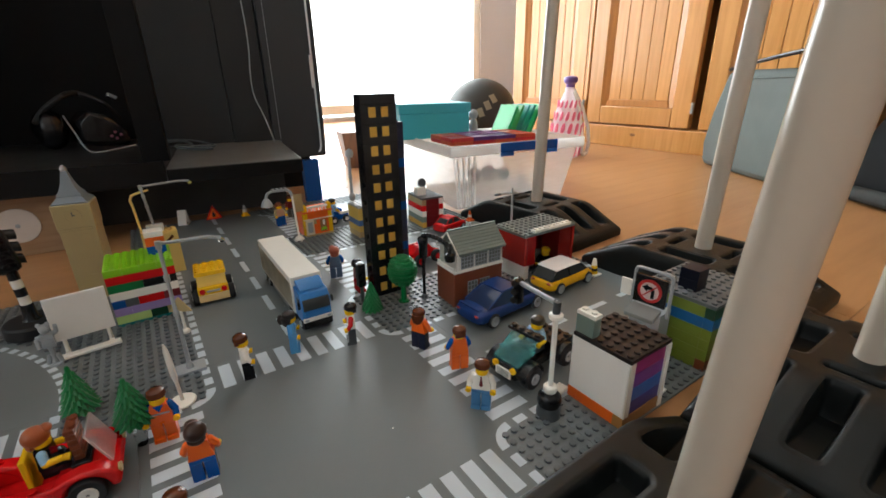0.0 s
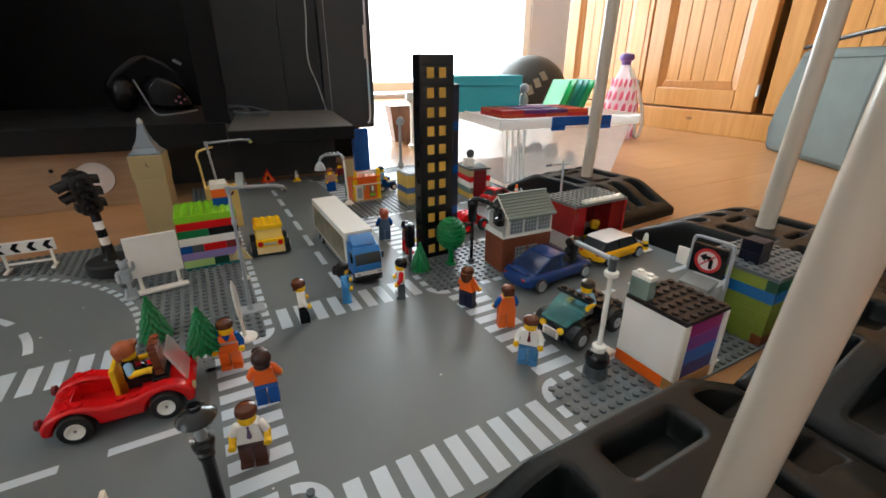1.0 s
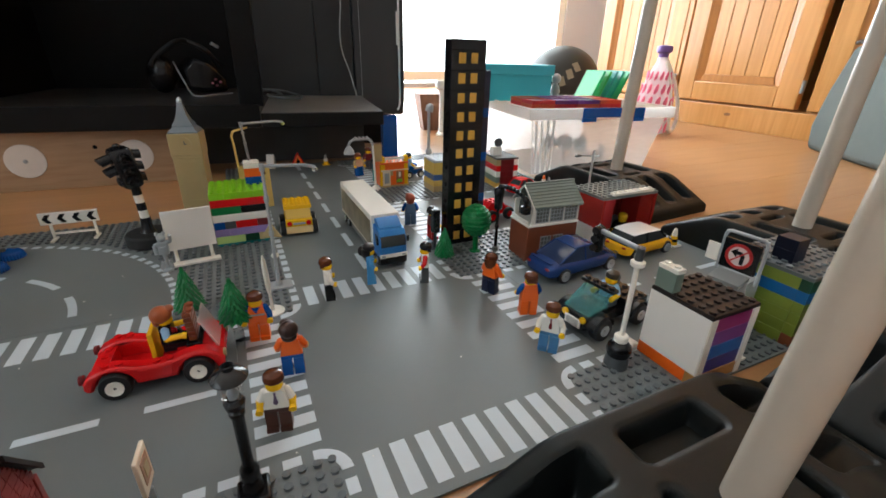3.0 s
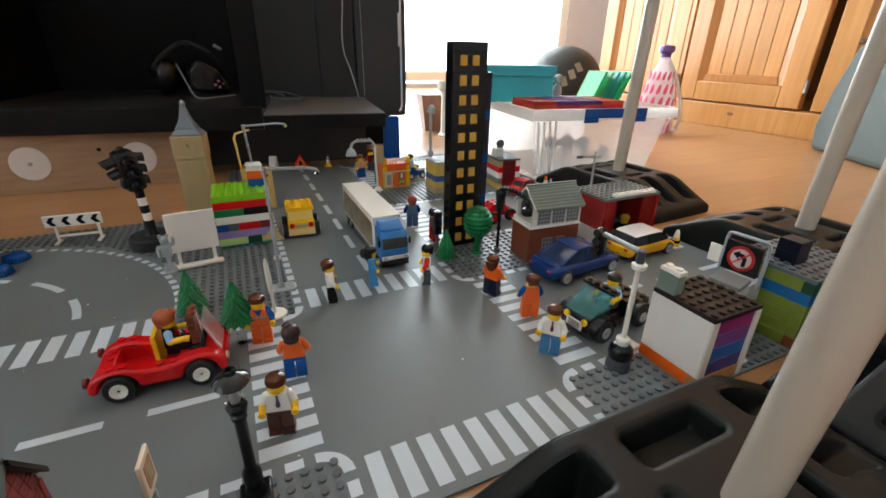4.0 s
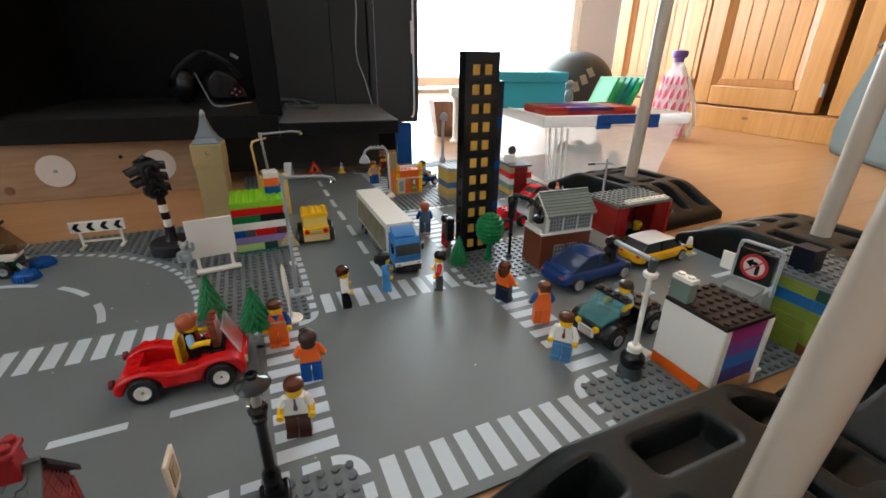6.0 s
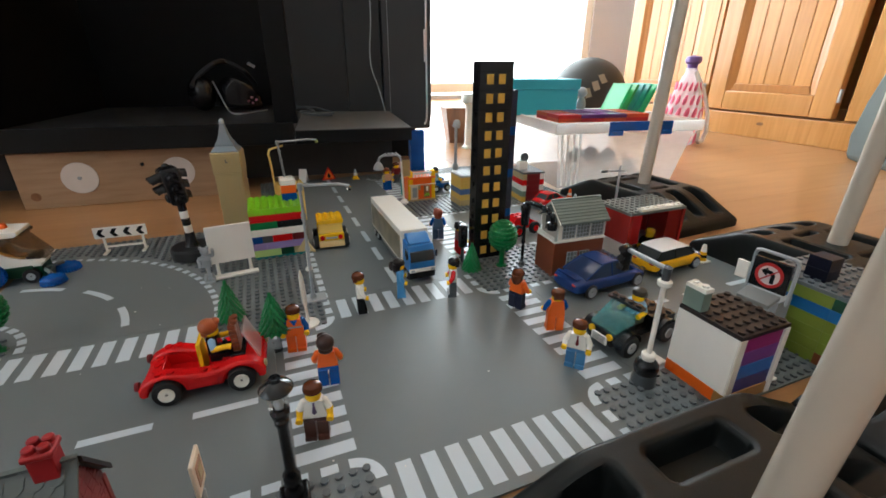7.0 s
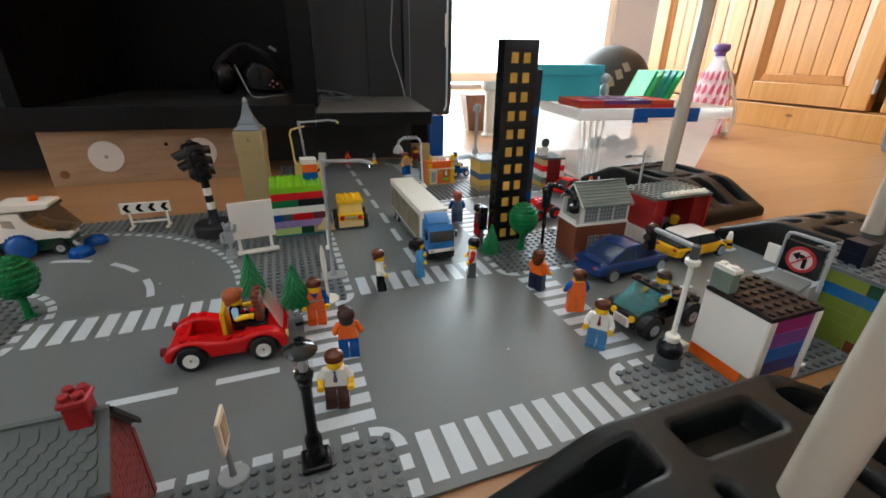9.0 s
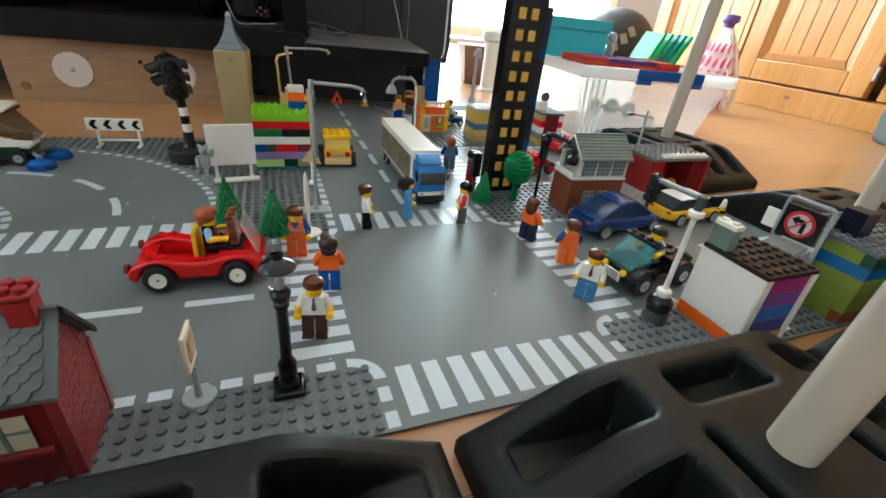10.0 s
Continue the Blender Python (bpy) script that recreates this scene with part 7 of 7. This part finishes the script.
for x, y, r in ((0.150, 0.205, 0.0175), (0.185, 0.195, 0.019), (0.217, 0.178, 0.0175), (0.222, 0.105, 0.012), (0.236, 0.125, 0.012)):
    w = solid("spare_tyre", lathe(B(), ((r * 0.42, -0.0045), (r * 0.9, -0.006), (r, -0.0035), (r, 0.0035), (r * 0.9, 0.006), (r * 0.42, 0.0045)), 24, m=Matrix.Rotation(radians(90), 4, "X")), RUBBER, "loose grey toy tyre inside the clear box", "toy tyre", MB @ pose(x, y, r + 0.0024, 0, 0, -28), "loose toy tyres")

TEALCARD = toy("turquoise_card", 72, 178, 190, 0.5)
tb = thing("turquoise_box", "turquoise lidded card box on the storage box", "box", MB @ pose(-0.062, 0.135, BH + 0.0072, 0, 0, -3))
part("body", box(B(), 0.003, 0.157, 0.003, 0.107, 0, 0.052), TEALCARD, tb, bevel=0.001)
part("lid", box(B(), 0, 0.16, 0, 0.11, 0.050, 0.070), TEALCARD, tb, "turquoise lid", bevel=0.0015)


def tint(name, rgb):
    return grain(name, rgb, 0.3, clear=0.6, vary=0.05, ior=1.3)


TILES = [tint("clear_red_tile", (0.75, 0.05, 0.05)), tint("clear_purple_tile", (0.3, 0.06, 0.4)), tint("clear_orange_tile", (0.8, 0.14, 0.05)), tint("clear_violet_tile", (0.2, 0.06, 0.32))]
k = 0
for layer in range(2):
    for i in range(4):
        for j in range(2):
            mt = TILES[(1 if j else 3) if layer and i in (1, 2) else (0 if (i + j + layer) % 2 else 2)]
            t = thing("magnetic_tile", "translucent coloured magnetic play tile lying flat", "play tile", MB @ pose(-0.012 + i * 0.047, 0.0 + j * 0.047, BH + 0.0074 + layer * 0.0066), "magnetic tiles")
            part("pane", box(B(), 0.003, 0.043, 0.003, 0.043, 0.001, 0.0055), mt, t)
            for a, b, c, d in ((0, 0.046, 0, 0.003), (0, 0.046, 0.043, 0.046), (0, 0.003, 0.003, 0.043), (0.043, 0.046, 0.003, 0.043)):
                part("edge", box(B(), a, b, c, d, 0, 0.0065), mt, t)
GT = [tint("clear_green_tile", (0.05, 0.6, 0.2)), tint("clear_leaf_tile", (0.1, 0.5, 0.12)), tint("clear_teal_tile", (0.05, 0.4, 0.35)), tint("clear_sea_tile", (0.03, 0.45, 0.3))]
for i in range(5):
    t = thing("leaning_tile", "translucent green magnetic tile leaning in a row", "play tile", MB @ pose(0.174 + 0.017 * i, 0.105 + 0.002 * i, BH + 0.0076, 0, 24, 0), "leaning green tiles")
    mt = GT[i % 4]
    part("pane", box(B(), 0.0008, 0.0042, 0.003, 0.062, 0.003, 0.063), mt, t)
    for a, b, c, d in ((0, 0.065, 0, 0.004), (0, 0.065, 0.062, 0.066), (0, 0.004, 0.004, 0.062), (0.061, 0.065, 0.004, 0.062)):
        part("edge", box(B(), 0, 0.005, a, b, c, d), mt, t)
many("toy_astronaut", [(GREY, lambda b: (box(b, -0.012, 0.012, -0.008, 0.008, 0, 0.006), lathe(b, ((0.006, 0.006), (0.008, 0.012), (0.006, 0.02), (0.003, 0.024)), 12), ball(b, (0, 0, 0.031), 0.008))), (BLUE, lambda b: box(b, -0.018, 0.018, -0.01, 0.01, -0.0001, 0.004))], "small grey and blue toy figure on the storage box", "figurine", MB @ pose(0.125, 0.165, BH + 0.0076, 0, 0, 0) @ Matrix.Diagonal((1.3, 1.3, 1.35, 1)))

# ---- floor things ----
pot = thing("wooden_planter", "brown tapered wooden planter on the floor", "planter", pose(0.445, 0.985, FZ, 0, 0, -10))
part("body", loft(B(), [[(-0.028, -0.028, 0.0), (0.028, -0.028, 0.0), (0.028, 0.028, 0.0), (-0.028, 0.028, 0.0)], [(-0.043, -0.043, 0.1), (0.043, -0.043, 0.1), (0.043, 0.043, 0.1), (-0.043, 0.043, 0.1)]]), WALNUT, pot)
part("rim", box(B(), -0.044, 0.044, -0.044, 0.044, 0.1, 0.103), WALNUT, pot, bevel=0.001)

cp = thing("white_pedestal_cup", "white plastic cup with a wide lip beside the planter", "cup", pose(0.437, 0.866, FZ))
part("body", lathe(B(), ((0.026, 0.0), (0.026, 0.004), (0.019, 0.010), (0.018, 0.100), (0.021, 0.120)), 24), WHITE, cp)
part("lip", lathe(B(), ((0.021, 0.1202), (0.029, 0.124), (0.030, 0.138), (0.028, 0.144), (0.024, 0.140), (0.022, 0.128)), 24), WHITE, cp, "wide white lip")

bl_ = thing("dark_ball", "dark rubber ball with worn pale lettering on the floor", "ball", pose(1.0, 1.08, FZ) @ Matrix.Diagonal((1.12, 1.12, 1.06, 1)))
part("skin", ball(B(), (0, 0, 0.115), 0.115, u=40, v=26), grain("dark_ball_rubber", (0.03, 0.03, 0.026), 0.55, fine=500, bump=0.3), bl_)
for k in range(4):
    a, e = radians(-140 + 11 * k), radians(-6 + 11 * k)
    c = Vector((math.cos(a) * 0.113 * math.cos(e), math.sin(a) * 0.113 * math.cos(e), 0.115 + 0.113 * math.sin(e)))
    q = (c - Vector((0, 0, 0.115))).to_track_quat("Z", "Y").to_matrix().to_4x4()
    part("print_bar", box(B(), -0.009, 0.009, -0.014, 0.014, -0.0015, 0.0028), toy("worn_pale_print", 150, 142, 120, 0.6), bl_, "pale worn print", at=Matrix.Translation(c) @ q @ pose(0, 0, 0, 0, 0, 20))

WRAP = toy("pink_net", 226, 110, 138, 0.5)
bo = thing("pink_bottle", "white bottle in a pink net with purple cap", "bottle", pose(1.06, 0.715, FZ))
prof = ((0.038, 0.0), (0.048, 0.01), (0.052, 0.05), (0.048, 0.1), (0.036, 0.15), (0.022, 0.185), (0.015, 0.2), (0.014, 0.212))
part("body", lathe(B(), prof, 28), frost("milky_bottle", (0.85, 0.8, 0.82), 0.85, 0.3), bo)
part("cap", lathe(B(), ((0.013, 0.21), (0.014, 0.222), (0.02, 0.226), (0.022, 0.234), (0.019, 0.242), (0.004, 0.245)), 20), toy("mauve_cap_plastic", 112, 84, 146, 0.35), bo, "mauve purple cap", at=pose(0, 0, 0))
random.seed(11)
for k in range(70):
    i = k // 14
    z = 0.022 + 0.034 * i
    r = np.interp(z, [p[1] for p in prof], [p[0] for p in prof])
    a = 2 * math.pi * (k % 14 + 0.5 * (i % 2)) / 14
    part("net_patch", ball(B(), (0, 0, 0), 0.0066 * r / 0.05, 0.003, 0.0185, 8, 6), WRAP, bo, at=pose(r * math.cos(a), r * math.sin(a), z, 0, 12, math.degrees(a) + 90))

bm = B()
tube(bm, [(0.004, -0.012, 0.205), (0.030, -0.030, 0.150), (0.050, -0.042, 0.090), (0.056, -0.046, 0.040), (0.050, -0.044, 0.012), (0.034, -0.046, 0.007), (0.020, -0.050, 0.016), (0.016, -0.050, 0.06), (0.008, -0.040, 0.13), (0.0, -0.016, 0.2)], 0.0055)
part("cord", bm, WHITE, bo, "looped white drawcord")

FELT = grain("grey_green_fabric", (0.088, 0.101, 0.095), 0.9, vary=0.15, scale=25, fine=700, bump=0.5)
bag = thing("fabric_hamper", "grey-green fabric hamper with a black rim bar", "hamper", pose(1.226, 0.212, FZ, 0, 0, -34))
bm = loft(B(), [[(-w + dx, -d, z), (w + dx, -d * 1.02, z), (w * 1.02 + dx, d, z), (-w + dx, d * 1.02, z)] for w, d, z, dx in ((0.072, 0.150, 0.0, 0), (0.075, 0.153, 0.06, -0.002), (0.07, 0.146, 0.14, 0.0), (0.064, 0.138, 0.21, 0.006), (0.06, 0.132, 0.25, 0.008))])
fb = part("cover", bm, FELT, bag, "soft grey-green cover", bevel=0.016)
part("rim_bar", tube(B(), [(-0.05, 0.13, 0.252), (-0.052, 0.06, 0.263), (-0.052, -0.06, 0.278), (-0.046, -0.12, 0.285)], 0.005), BLACK, bag, "black rim bar")
for k, z in enumerate((0.232, 0.120)):
    part("seam", tube(B(), [(-0.0565 - 0.009 * k, -0.12, z), (-0.058 - 0.0125 * k, 0.0, z - 0.002), (-0.0565 - 0.009 * k, 0.12, z)], 0.0016), FELT, bag, "stitched seam")
bb2 = thing("black_bag", "slumped black bag lying on the floor", "bag", pose(1.10, -0.13, FZ, 0, 0, -34))
NYLON = grain("black_nylon", (0.0055, 0.0057, 0.006), 0.8, fine=600, bump=0.6, ior=1.25)
bm = loft(B(), [[(w * c * (1 + 0.06 * math.sin(3 * k + z * 40)), d * q * (1 + 0.05 * math.cos(2 * k + z * 30)), z) for k, (c, q) in enumerate(((-1, -0.6), (-0.75, -1), (0.75, -1), (1, -0.6), (1, 0.6), (0.75, 1), (-0.75, 1), (-1, 0.6)))] for w, d, z in ((0.085, 0.13, 0.0), (0.10, 0.145, 0.03), (0.095, 0.14, 0.09), (0.08, 0.125, 0.15), (0.05, 0.10, 0.19))])
body = part("body", bm, NYLON, bb2)
b = body.modifiers.new("soft", "SUBSURF")
b.levels = b.render_levels = 2
part("pocket", tube(B(), [(-0.098, 0.10, 0.016), (-0.112, 0.02, 0.02), (-0.105, -0.09, 0.018)], 0.014, 12), grain("grey_green_webbing", (0.016, 0.018, 0.017), 0.8, fine=800, bump=0.4), bb2, "grey rolled edge")
solid("skirting", box(B(), 2.26, 3.0, 2.63, 2.65, 0.0, 0.08), WHITE, "white skirting board along the wall", "skirting board", kind="structure")
random.seed(21)
bm = B()
for k in range(20):
    x, y = random.uniform(-0.32, 0.12), random.uniform(-0.12, 0.30)
    r = random.uniform(0.00025, 0.0005) * (1.8 if k % 9 == 0 else 1.0)
    ball(bm, (x, y, 0.00018 + r * 0.4), r * random.uniform(0.8, 2.0), r, r * 0.5, 6, 4)
solid("dust", bm, PAPER, "scattered white specks of dust on the road plates", "dust", kind="stuff")
